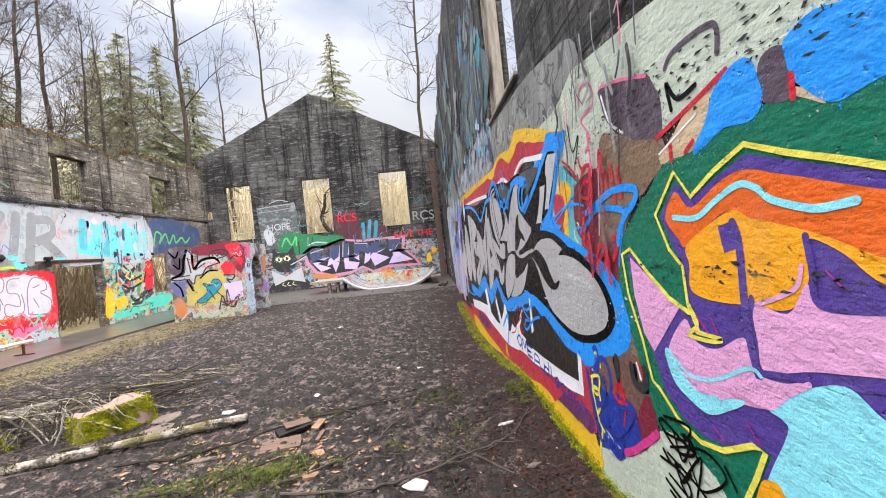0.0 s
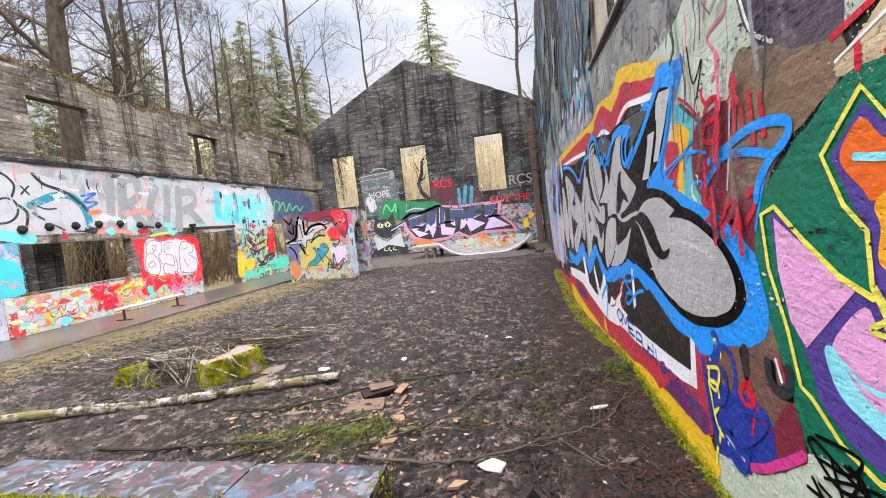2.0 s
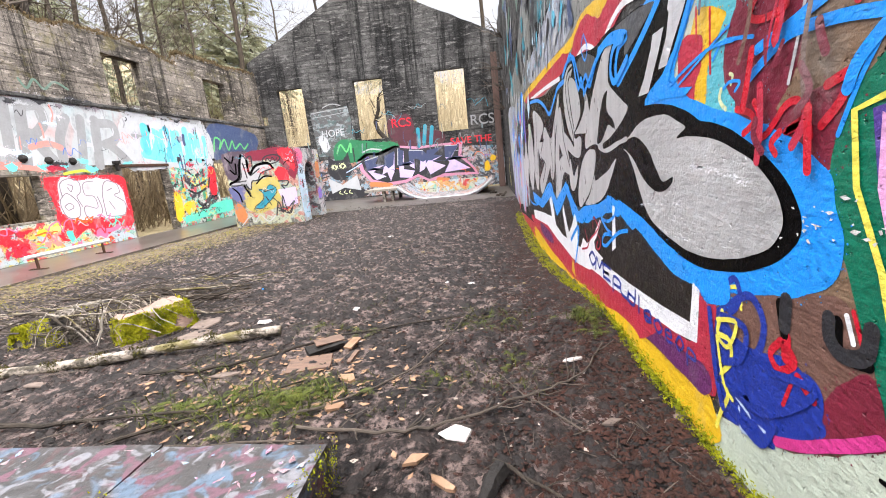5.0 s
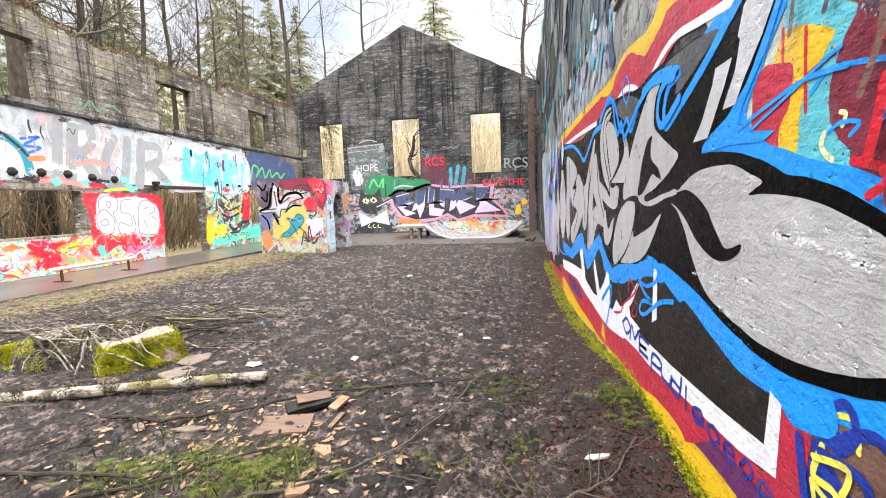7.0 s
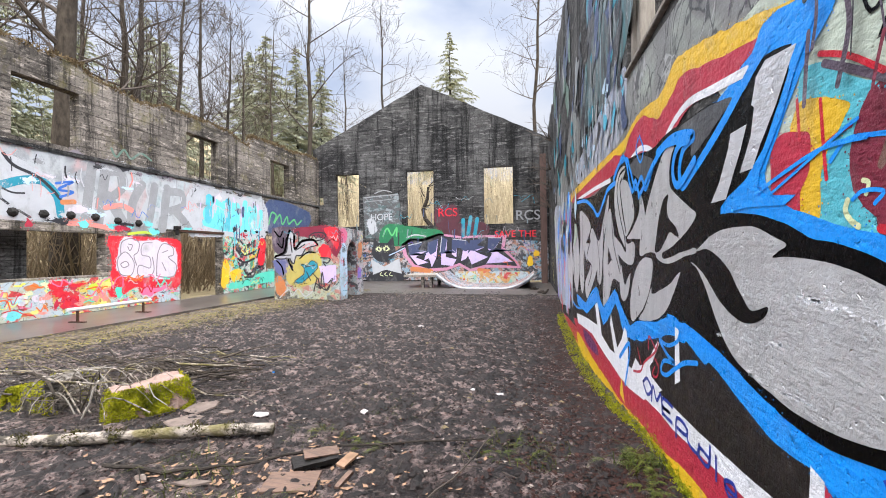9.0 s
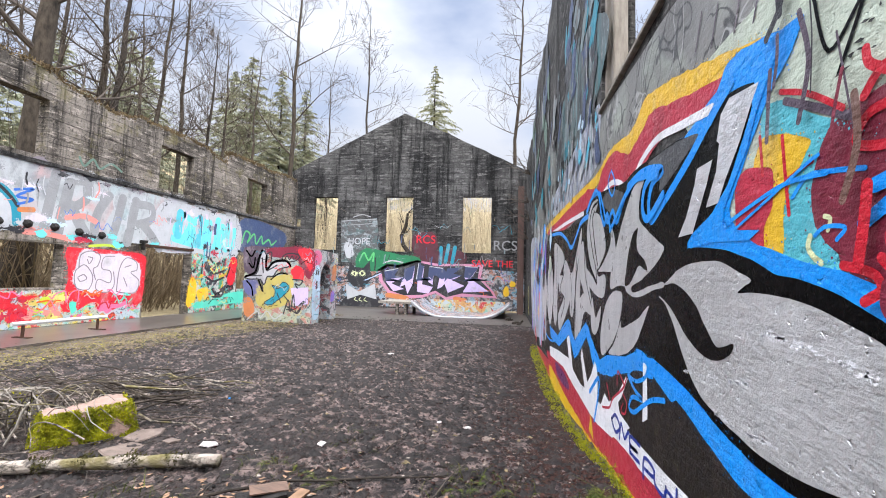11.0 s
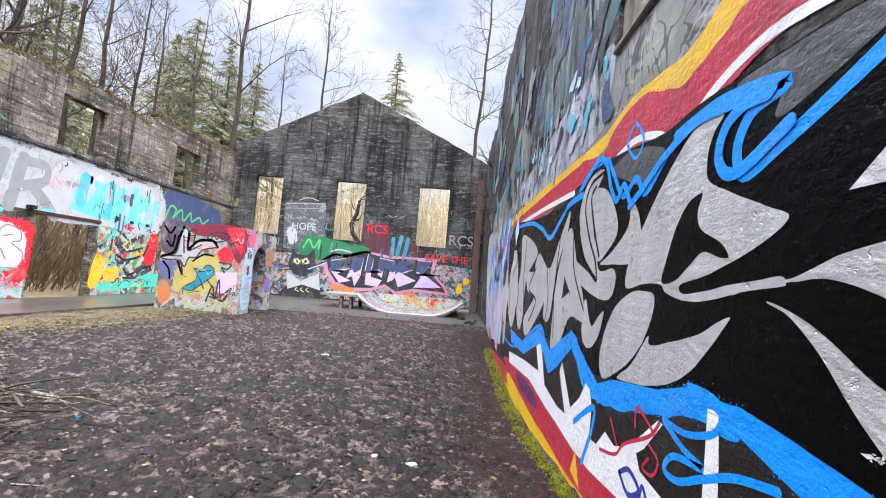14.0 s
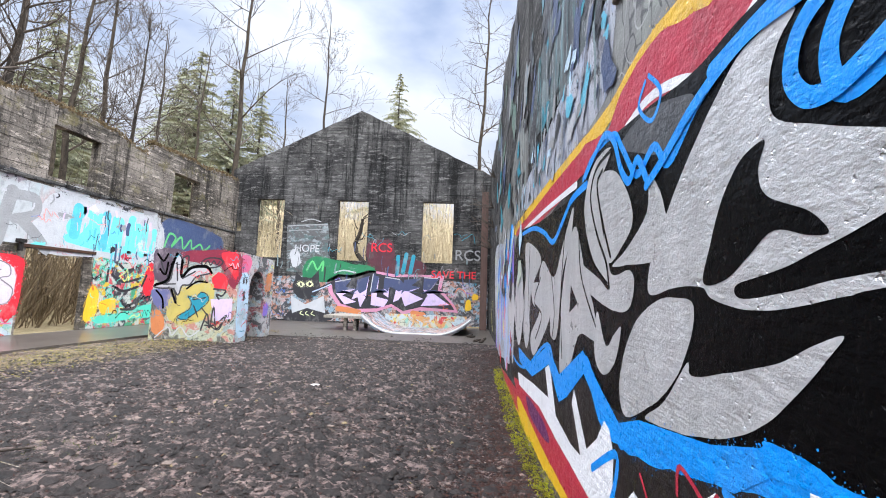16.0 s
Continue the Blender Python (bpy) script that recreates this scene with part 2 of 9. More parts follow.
MUD = mud_material()
MUD_DARK = plain("dark_mud_lumps", (0.006, 0.005, 0.0046), (0.036, 0.026, 0.023), 20, 0.6, 0.7, 0.01, rnd=0.7, spec=0.22)
MUD_BROWN = plain("brown_mud_lumps", (0.20, 0.135, 0.115), (0.05, 0.034, 0.03), 14, 0.5, 0.7, 0.01, rnd=0.7, spec=0.35)
FLAKE = plain("muddy_stone_flake", (0.20, 0.155, 0.13), (0.10, 0.078, 0.066), 9, 0.75, 0.7, 0.01)
PINK_STONE = plain("pinkish_brown_concrete", (0.36, 0.23, 0.19), (0.20, 0.15, 0.12), 6, 0.8, 0.9, 0.02)
MOSS_PATCH = plain("patchy_moss", (0.62, 0.60, 0.02), (0.075, 0.095, 0.008), 7, 0.9, 1.0, 0.03, rnd=0.35)
TAN_BOARD = plain("muddy_tan_board", (0.20, 0.125, 0.09), (0.10, 0.07, 0.055), 5, 0.6, 0.5, 0.006, (1, 6, 1))
WALK_WET = plain("wet_concrete_walk", (0.05, 0.042, 0.037), (0.11, 0.095, 0.084), 1.1, 0.3, 0.3, 0.008, spec=0.5)
FLOOR_WET = plain("muddy_concrete_floor", (0.04, 0.034, 0.03), (0.095, 0.082, 0.072), 1.6, 0.42, 0.5, 0.012, spec=0.5)
LEAF_LITTER = plain("dry_leaf_litter", (0.27, 0.21, 0.12), (0.13, 0.105, 0.055), 14, 0.8, 0.8, 0.02, rnd=0.5)
LEAF_BROWN = plain("wet_brown_leaves", (0.07, 0.03, 0.022), (0.012, 0.007, 0.0055), 9, 0.8, 0.5, 0.006, rnd=0.8)
MOSS = plain("bright_moss", (0.55, 0.55, 0.02), (0.20, 0.25, 0.015), 16, 0.9, 1.0, 0.03, rnd=0.3)
GRASS = plain("grass_blades", (0.035, 0.06, 0.01), (0.15, 0.16, 0.025), 7, 0.7, 0.2, 0.005, rnd=0.6)
BARK = plain("grey_bark", (0.085, 0.068, 0.05), (0.014, 0.011, 0.009), 7, 0.85, 0.9, 0.02, (1, 1, 0.35))
BARK_DARK = plain("dark_bark", (0.06, 0.048, 0.038), (0.02, 0.017, 0.014), 7, 0.85, 0.9, 0.02, (1, 1, 0.35))
TWIG = plain("bare_twigs", (0.13, 0.105, 0.085), (0.055, 0.045, 0.037), 3, 0.8, 0.3, 0.004, rnd=0.4)
# needle green paled: the haze of distance is put into the colour
HAZED_NEEDLE = plain("hazed_conifer_needles", (0.25, 0.272, 0.18), (0.40, 0.395, 0.285), 2.5, 0.8, 0.3, 0.01, rnd=0.45)
def birch_material():
    m, nt, b = mat_base("birch_bark")
    p = pos(nt, (1.2, 0.6, 2.0))
    col = mix(nt, ramp(nt, noi(nt, p, 5, 6, 0.7), [(0.44, 0.0), (0.54, 1.0)]), (0.045, 0.036, 0.022), (0.40, 0.34, 0.28))
    col = mix(nt, ramp(nt, noi(nt, pos(nt, (9, 0.8, 9)), 3, 4, 0.6), [(0.36, 0.9), (0.44, 0.0)]), col, (0.05, 0.042, 0.036))
    col = mix(nt, ramp(nt, noi(nt, p, 2.2, 4), [(0.50, 0.0), (0.60, 0.85)]), col, (0.14, 0.115, 0.025))
    setp(b, nt, col, 0.75)
    bump(nt, b, noi(nt, p, 18, 6, 0.7), 1.0, 0.03)
    return m


BIRCH = birch_material()
WOOD_GREY = plain("weathered_wood", (0.34, 0.31, 0.27), (0.17, 0.15, 0.125), 6, 0.75, 0.6, 0.008, (3, 3, 0.5))
WOOD_RAW = plain("split_wood", (0.36, 0.22, 0.14), (0.18, 0.11, 0.065), 7, 0.7, 0.6, 0.01)
BURNT = plain("charred_wood", (0.03, 0.027, 0.025), (0.012, 0.011, 0.01), 9, 0.7, 0.9, 0.02)
PALE_STEEL = plain("scuffed_pale_steel", (0.62, 0.62, 0.62), (0.42, 0.41, 0.40), 9, 0.45, 0.2, 0.002)
RUST = plain("rusty_iron", (0.10, 0.05, 0.03), (0.045, 0.03, 0.025), 12, 0.8, 0.6, 0.006, metal=0.3)
BRUSH = plain("dry_brush", (0.72, 0.62, 0.42), (0.42, 0.34, 0.22), 1.3, 0.85, 0.3, 0.01, (1, 1, 0.3), rnd=0.6)
HILL = plain("hillside_undergrowth", (0.36, 0.29, 0.17), (0.17, 0.14, 0.075), 0.5, 0.9, 1.0, 0.3)
PAPER = plain("litter_paper", (0.66, 0.62, 0.60), (0.40, 0.36, 0.34), 9, 0.7, 0.2, 0.003)
PALE_STONE = plain("pale_rubble", (0.45, 0.38, 0.33), (0.25, 0.21, 0.18), 5, 0.75, 0.6, 0.015, rnd=0.5)

# ---- helpers for meshes ----


def part(name, bm, material, parent=None, label=""):
    """Links a bmesh as one mesh object, under its thing if given."""
    me = bpy.data.meshes.new(name)
    bm.to_mesh(me)
    bm.free()
    me.materials.append(material)
    ob = new(name, me)
    if parent:
        ob.parent = parent
    if label:
        ob["label"] = label
    return ob


def py_part(name, verts, faces, material, parent=None, label="", smooth=False):
    me = bpy.data.meshes.new(name)
    me.from_pydata(verts, [], faces)
    me.materials.append(material)
    if smooth:
        me.polygons.foreach_set("use_smooth", [True] * len(me.polygons))
    ob = new(name, me)
    if parent:
        ob.parent = parent
    if label:
        ob["label"] = label
    return ob


def thing(name, label, category, group="", kind="", at=(0, 0, 0)):
    ob = new(name)
    ob.empty_display_size = 0.1
    ob.location = at
    return tagged(ob, label, category, group, kind)


def box(bm, lo, hi, m=None, bevel=0.0):
    r = bmesh.ops.create_cube(bm, size=1.0)
    c = [(a + b) / 2 for a, b in zip(lo, hi)]
    s = [b - a for a, b in zip(lo, hi)]
    mm = Matrix.Translation(c) @ Matrix.Diagonal((*s, 1))
    bmesh.ops.transform(bm, matrix=(m @ mm if m else mm), verts=r["verts"])
    if bevel:
        es = list({e for v in r["verts"] for e in v.link_edges})
        bmesh.ops.bevel(bm, geom=es, offset=bevel, segments=2, affect="EDGES")
    return r["verts"]


def tube_data(path, radii, sides, verts, faces, cap=True):
    """Adds a tapered tube along path to verts and faces."""
    start = len(verts)
    prev = None
    n = len(path)
    for i, p in enumerate(path):
        d = (path[min(i + 1, n - 1)] - path[max(i - 1, 0)])
        d = d.normalized() if d.length > 1e-6 else Vector((0, 0, 1))
        ref = Vector((0, 0, 1)) if abs(d.z) < 0.9 else Vector((1, 0, 0))
        a = d.cross(ref).normalized() if prev is None else (prev - d * prev.dot(d)).normalized()
        prev = a
        b = d.cross(a)
        for k in range(sides):
            w = 2 * math.pi * k / sides
            verts.append(p + (a * math.cos(w) + b * math.sin(w)) * radii[i])
    for i in range(n - 1):
        for k in range(sides):
            k2 = (k + 1) % sides
            faces.append((start + i * sides + k, start + i * sides + k2, start + (i + 1) * sides + k2, start + (i + 1) * sides + k))
    if cap:
        faces.append(tuple(start + k for k in range(sides))[::-1])
        faces.append(tuple(start + (n - 1) * sides + k for k in range(sides)))


def bent(p, q, rng, wobble=0.05, n=5):
    p, q = Vector(p), Vector(q)
    l = (q - p).length
    out = [p + (q - p) * (i / n) for i in range(n + 1)]
    for i in range(1, n):
        out[i] = out[i] + Vector((rng.uniform(-1, 1), rng.uniform(-1, 1), rng.uniform(-1, 1))) * wobble * l
    return out

# ---- the ruin: plan ----
XR, XL, YB, YN = 0.85, -12.02, 23.655, -7.0     # inner faces: right, left, far gable, behind
THICK = 0.32


def wall_mesh(u0, u1, top, holes, place, step=0.5, thick=THICK, rough=0.05, seed=1, z0=-0.7):
    """A concrete wall in (u, z) with openings cut through it; place(u, z, depth) gives the point in the world."""
    rng = random.Random(seed)
    us = {u0, u1}
    zs = {z0}
    for a, b, c, d in holes:
        us |= {a, b}
        zs |= {c, d}
    u = u0
    while u < u1:
        if all(abs(u - k) > 0.12 for k in us):
            us.add(round(u, 3))
        u += step
    us = sorted(us)
    zmax = max([d for *_, d in holes], default=1.0)
    z = z0
    while z < zmax:
        if all(abs(z - k) > 0.2 for k in zs):
            zs.add(round(z, 3))
        z += 0.8
    zs = sorted(zs)
    rows_top = [0.35, 0.75, 1.0]
    nz = len(zs) + len(rows_top)
    jit = {}
    for i, uu in enumerate(us):
        t = top(uu) + rng.uniform(-1, 1) * rough
        for j in range(nz):
            zz = zs[j] if j < len(zs) else zs[-1] + (t - zs[-1]) * rows_top[j - len(zs)]
            jit[i, j] = zz
    verts, faces, idx = [], [], {}

    def vid(i, j, s):
        if (i, j, s) not in idx:
            idx[i, j, s] = len(verts)
            dep = thick * s
            if j == nz - 1:
                dep += (0.03 if s == 0 else -0.03) + rng.uniform(-0.02, 0.02)
            verts.append(place(us[i], jit[i, j], dep))
        return idx[i, j, s]

    def solid(i, j):
        if not (0 <= i < len(us) - 1 and 0 <= j < nz - 1):
            return False
        if j >= len(zs) - 1:
            return True
        mu, mz = (us[i] + us[i + 1]) / 2, (zs[j] + zs[j + 1]) / 2
        return not any(a < mu < b and c < mz < d for a, b, c, d in holes)

    for i in range(len(us) - 1):
        for j in range(nz - 1):
            if not solid(i, j):
                continue
            q = ((i, j), (i + 1, j), (i + 1, j + 1), (i, j + 1))
            faces.append(tuple(vid(*k, 0) for k in q))
            faces.append(tuple(vid(*k, 1) for k in reversed(q)))
            for a, b, (di, dj) in ((0, 1, (0, -1)), (1, 2, (1, 0)), (2, 3, (0, 1)), (3, 0, (-1, 0))):
                if not solid(i + di, j + dj):
                    faces.append((vid(*q[a], 0), vid(*q[a], 1), vid(*q[b], 1), vid(*q[b], 0)))
    return verts, faces


def on_right(u, z, d):
    return Vector((XR + d, u, z))


def on_left(u, z, d):
    return Vector((XL - d, u, z))


def on_far(u, z, d):
    return Vector((u, YB + d, z))


def top_left(u):
    line = ((-8, 6.5), (4, 6.7), (8.8, 6.77), (10.7, 6.8), (10.95, 6.57), (11.9, 6.5), (12.4, 6.35), (13.4, 6.56), (16.1, 6.62), (16.7, 6.5), (17.25, 6.3), (17.75, 6.36), (17.83, 6.79), (20.3, 6.9), (20.7, 6.8), (22.4, 6.98), (25, 6.98))
    for (p, q), (r, t) in zip(line, line[1:]):
        if u <= r:
            break
    return q + (t - q) * (u - p) / (r - p) + 0.05 * noise.noise(Vector((u * 3.1, 0, 0)))


def top_right(u):
    return 8.3 + 0.22 * math.sin(u * 0.9) + 0.12 * math.sin(u * 2.9) - (0.4 if u > 16.5 else 0)


def top_far(u):
    return 10.83 - abs(u + 5.86) * (0.492 if u < -5.86 else 0.497)


LEFT_WIN = [(9.08, 10.6, 4.48, 6.0), (14.2, 15.72, 4.48, 6.0), (19.08, 20.66, 4.42, 6.07)]
LEFT_LOW = [(8.4, 11.3, 1.06, 2.24), (13.92, 15.92, 0.02, 2.40), (18.72, 20.05, 0.95, 2.48)]
RIGHT_WIN = [(4.16, 5.86, 3.22, 6.2)]
FAR_WIN = [(-10.99, -9.55, 3.12, 6.1), (-6.78, -5.22, 3.08, 6.1), (-2.50, -0.96, 3.08, 6.1), (-12.14, -11.73, 4.40, 4.86), (-0.62, 0.62, -0.05, 0.85)]

wall_right = tagged(py_part("wall_east", *wall_mesh(YN, YB + THICK, top_right, RIGHT_WIN, on_right, seed=3), CONC_DARK), "tall weathered board-formed concrete wall covered in graffiti", "wall", kind="structure")
wall_left = tagged(py_part("wall_west", *wall_mesh(YN, YB - 0.004, top_left, LEFT_WIN + LEFT_LOW, on_left, step=0.16, seed=5, rough=0.05), CONC_MOSS), "crumbling concrete side wall with empty window openings", "wall", kind="structure")
wall_far = tagged(py_part("wall_north", *wall_mesh(XL - 0.36, XR, top_far, FAR_WIN, on_far, seed=7, rough=0.03), CONC_DARK), "dark stained concrete gable wall with three tall openings", "wall", kind="structure")
wall_near = tagged(py_part("wall_south", *wall_mesh(XL, XR, lambda u: 3.0, [], lambda u, z, d: Vector((u, YN - d, z)), seed=9), CONC), "plain concrete wall closing the ruin", "wall", kind="structure")


# ---- ground ----
def ground_z(x, y):
    n = noise.fractal(Vector((x * 0.9, y * 0.9, 3.1)), 1.0, 2.0, 3) * 0.035
    z = n
    if x > 0.2:
        z += 0.06 * (x - 0.2) / 0.65 * max(0.0, min(1.0, (6.5 - y) / 2))
    if -2.0 < x < XR + 0.5 and 4.6 < y < 19:
        k = min(1.0, (x + 2.0) / 2.8)
        k = k * k * (3 - 2 * k)
        s = min(1.0, (y - 4.6) / 4.4) * min(1.0, max(0.0, (16.9 - y) / 4))
        z -= 0.37 * k * s * s * (3 - 2 * s)
    inside = XL < x < XR and YN < y < YB
    if not inside:
        d = max(XL - x, x - XR, y - YB, 0)
        z += min(d, 60) * 0.02 + 0.15 * noise.noise(Vector((x * 0.2, y * 0.2, 0)))
        if x < XL - 6:
            z += min((XL - 6 - x) * 0.28, 14)
        if y > YB + 3:
            z += min((y - YB - 3) * 0.30, 12)
    return z


def make_ground():
    xs = [-300, -160, -90, -60, -42, -32, -26, -22, -19, -17, -15, -13.5, -12.5]
    x = -12.0
    while x < -6:
        xs.append(x)
        x += 0.4
    while x < 0.9:
        xs.append(x)
        x += 0.07
    xs += [1.3, 2, 3, 5, 8, 13, 20, 35, 70, 160, 300]
    ys = [-300, -160, -80, -40, -20, -12, -8, -5, -3, -1.5]
    y = -1.0
    while y < 10:
        ys.append(y)
        y += 0.07
    while y < 13:
        ys.append(y)
        y += 0.15
    while y < 24.5:
        ys.append(y)
        y += 0.4
    ys += [25.5, 27, 29, 32, 36, 42, 50, 65, 90, 160, 300]
    verts = []
    for yy in ys:
        for xx in xs:
            verts.append((xx, yy, ground_z(xx, yy) + (0.02 * noise.noise(Vector((xx * 4, yy * 4, 0))) + 0.022 * noise.noise(Vector((xx * 9, yy * 9, 4))) + 0.012 * abs(noise.noise(Vector((xx * 19, yy * 19, 8)))) if -8 < xx < 0.9 and 0 < yy < 13 else 0)))
    w = len(xs)
    faces = [(j * w + i, j * w + i + 1, (j + 1) * w + i + 1, (j + 1) * w + i) for j in range(len(ys) - 1) for i in range(w - 1)]
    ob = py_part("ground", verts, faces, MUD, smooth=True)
    ob.data.materials.append(HILL)
    for p in ob.data.polygons:
        c = p.center
        if not (XL - 0.3 < c.x < XR + 0.3 and YN < c.y < YB + 0.3):
            p.material_index = 1
    return tagged(ob, "dark wet muddy ground strewn with leaves and debris", "ground", kind="structure")


ground = make_ground()

# raised concrete walk along the west wall and across the far end
bm = bmesh.new()
box(bm, (XL + 0.002, -6.5, -0.2), (-9.4, YB - 0.002, 0.05), bevel=0.015)
walk_strip = tagged(part("walkway", bm, WALK_WET), "wet grey concrete walkway beside the west wall", "walkway", kind="structure")

# bare wet concrete floor at the far end
bm = bmesh.new()
box(bm, (-9.39, 16.9, -0.2), (XR - 0.004, YB - 0.004, 0.035), bevel=0.01)
bmesh.ops.subdivide_edges(bm, edges=bm.edges[:], cuts=3)
tagged(part("floor_slab", bm, FLOOR_WET), "wet bare concrete floor before the gable wall", "floor", kind="structure")

# ---- the painted block with an arched opening ----
def arch_block():
    b = thing("concrete_block", "graffiti-covered concrete block with an arched doorway", "concrete block")
    x0, x1, y0, y1, h = -8.95, -6.44, 14.75, 16.75, 2.51
    ax, aw, ah = 15.75, 0.42, 1.55      # arch centre, half width, springing height
    prof = [(y0, -0.1), (ax - aw, -0.1), (ax - aw, ah)]
    for k in range(1, 12):
        a = math.pi - math.pi * k / 12
        prof.append((ax + aw * math.cos(a), ah + aw * 1.15 * math.sin(a)))
    prof += [(ax + aw, ah), (ax + aw, -0.1), (y1, -0.1), (y1, h - 0.06), (y0, h)]
    from mathutils.geometry import tessellate_polygon
    n = len(prof)
    verts = [(x1, y, z) for y, z in prof] + [(x1 - 1.1, y, z) for y, z in prof]
    tris = tessellate_polygon([[Vector((y, z, 0)) for y, z in prof]])
    faces = [tuple(t) for t in tris] + [tuple(i + n for i in reversed(t)) for t in tris]
    faces += [(i, (i + 1) % n, (i + 1) % n + n, i + n) for i in range(n)]
    py_part("arch_side", verts, faces, MATS["medley_block"], b)
    bm = bmesh.new()
    box(bm, (x0, y0, -0.1), (x1 - 1.102, y1, h - 0.02), bevel=0.03)
    part("body", bm, MATS["medley_block"], b)
    return b


medley("medley_block", [(0.38, 0.39, 0.38), (0.30, 0.09, 0.11), (0.44, 0.40, 0.28), (0.34, 0.43, 0.47), (0.38, 0.24, 0.22), (0.46, 0.45, 0.45), (0.08, 0.08, 0.085)], 1.9, seed=3.0)
arch_block()

# ---- graffiti: thin films of paint on the walls ----
from mathutils.geometry import tessellate_polygon

P_MINT = paint("mint_paint", (0.50, 0.56, 0.46), 0.55, 0.6, 0.25)
P_GREYP = medley("grey_plaster_wash", [(0.22, 0.22, 0.21), (0.30, 0.31, 0.29), (0.12, 0.12, 0.115), (0.36, 0.39, 0.34)], 0.9, (1, 1, 0.8), 15.0, 0.2)
P_TEAL = medley("teal_streaks", [(0.07, 0.09, 0.09), (0.02, 0.15, 0.17), (0.03, 0.035, 0.035), (0.16, 0.28, 0.30)], 1.6, (2.0, 2.0, 0.35), 1.0, 0.12)
P_GREYW = medley("grey_streaks", [(0.16, 0.16, 0.15), (0.42, 0.44, 0.42), (0.07, 0.07, 0.07), (0.3, 0.36, 0.33)], 1.3, (2.0, 2.0, 0.3), 5.0, 0.15)
P_LILAC = medley("pale_streaks", [(0.42, 0.44, 0.50), (0.60, 0.60, 0.66), (0.20, 0.20, 0.24), (0.35, 0.40, 0.52)], 2.2, (1.6, 1.6, 0.5), 2.0, 0.08)
P_SMEAR = paint("smoky_purple_paint", (0.085, 0.06, 0.085), 0.45, 0.8, 0.4, (0.4, 0.34, 0.36))
P_BROWN = paint("tan_brown_paint", (0.21, 0.135, 0.085), 0.4, 0.3)
P_BROWN2 = paint("brown_maroon_paint", (0.17, 0.09, 0.07), 0.4, 0.4, 0.3)
P_MAROON = paint("maroon_paint", (0.19, 0.018, 0.04), 0.4, 0.4, 0.25)
P_TAN = paint("cream_tan_paint", (0.58, 0.44, 0.27), 0.45)
P_RED = paint("red_paint", (0.55, 0.012, 0.03), 0.35, 0.2)
P_CRIMSON = paint("crimson_paint", (0.48, 0.028, 0.06), 0.4, 0.5, 0.2, (0.2, 0.05, 0.06))
P_BLACK = paint("black_paint", (0.0022, 0.0022, 0.0026), 0.24, 0.04, 0.2, (0.05, 0.05, 0.05), 0.07)
P_UMBER = paint("charcoal_brown_paint", (0.014, 0.011, 0.011), 0.4, 0.2, 0.4, (0.12, 0.09, 0.08))
P_GREYD = paint("dark_grey_paint", (0.07, 0.072, 0.078), 0.45, 0.3)
P_PINKS = paint("hot_pink_paint", (0.72, 0.16, 0.30), 0.4)
P_WHITE = paint("white_paint", (0.80, 0.80, 0.83), 0.45, 0.3)
P_BLUE = paint("sky_blue_paint", (0.012, 0.29, 0.88), 0.36, 0.1)
P_PALEB = paint("pale_blue_paint", (0.45, 0.55, 0.75), 0.4)
P_AQUA = paint("aqua_paint", (0.10, 0.45, 0.62), 0.4)
P_NAVY = paint("navy_paint", (0.016, 0.04, 0.32), 0.36, 0.25)
P_YELLOW = paint("lemon_paint", (0.80, 0.72, 0.10), 0.4, 0.1)
P_YELLOWD = paint("chrome_yellow_paint", (0.78, 0.48, 0.02), 0.4, 0.35)
P_VIOLET = paint("violet_paint", (0.25, 0.16, 0.6), 0.4)
P_PLUM = paint("plum_paint", (0.13, 0.025, 0.12), 0.4, 0.3)
P_GREEN = paint("forest_green_paint", (0.003, 0.155, 0.088), 0.30, 0.12)
P_PURPLE = paint("purple_paint", (0.085, 0.048, 0.28), 0.36, 0.12)
P_ORANGE = paint("orange_paint", (0.78, 0.135, 0.012), 0.4, 0.1)
P_AMBER = paint("amber_paint", (0.88, 0.38, 0.01), 0.4, 0.1)
P_PINK = paint("bubblegum_pink_paint", (0.74, 0.36, 0.62), 0.42, 0.12, 0.06)
P_CYAN = paint("light_cyan_paint", (0.26, 0.73, 0.84), 0.42, 0.1, 0.06)
P_CHIP = paint("chipped_bare_edge", (0.62, 0.61, 0.60), 0.6, 0.9, 0.3, (0.1, 0.1, 0.1))
P_SOFTBLACK2 = paint("dark_crack", (0.02, 0.02, 0.02), 0.6, 0.5)
P_MAGENTA = paint("magenta_paint", (0.40, 0.02, 0.28), 0.4)


def chrome(name, c):
    m, nt, b = mat_base(name)
    p = pos(nt)
    runs = noi(nt, pos(nt, (3, 3, 0.5)), 2.0, 5, 0.65)
    col = mix(nt, ramp(nt, runs, [(0.35, 0.0), (0.7, 1.0)]), tuple(k * 0.78 for k in c), c)
    chips = noi(nt, pos(nt, (1, 1, 3.0)), 13, 6, 0.75)
    col = mix(nt, ramp(nt, chips, [(0.60, 0.0), (0.65, 0.8)]), col, (0.72, 0.72, 0.72))
    setp(b, nt, col, ramp(nt, noi(nt, p, 9, 4), [(0.3, 0.26), (0.7, 0.5)]), 0.42)
    bump(nt, b, wall_height(nt, p), 0.85, 0.035)
    return m


P_CHROME = chrome("silver_paint", (0.68, 0.68, 0.69))
P_CHROMEW = chrome("bright_silver_paint", (0.80, 0.80, 0.83))

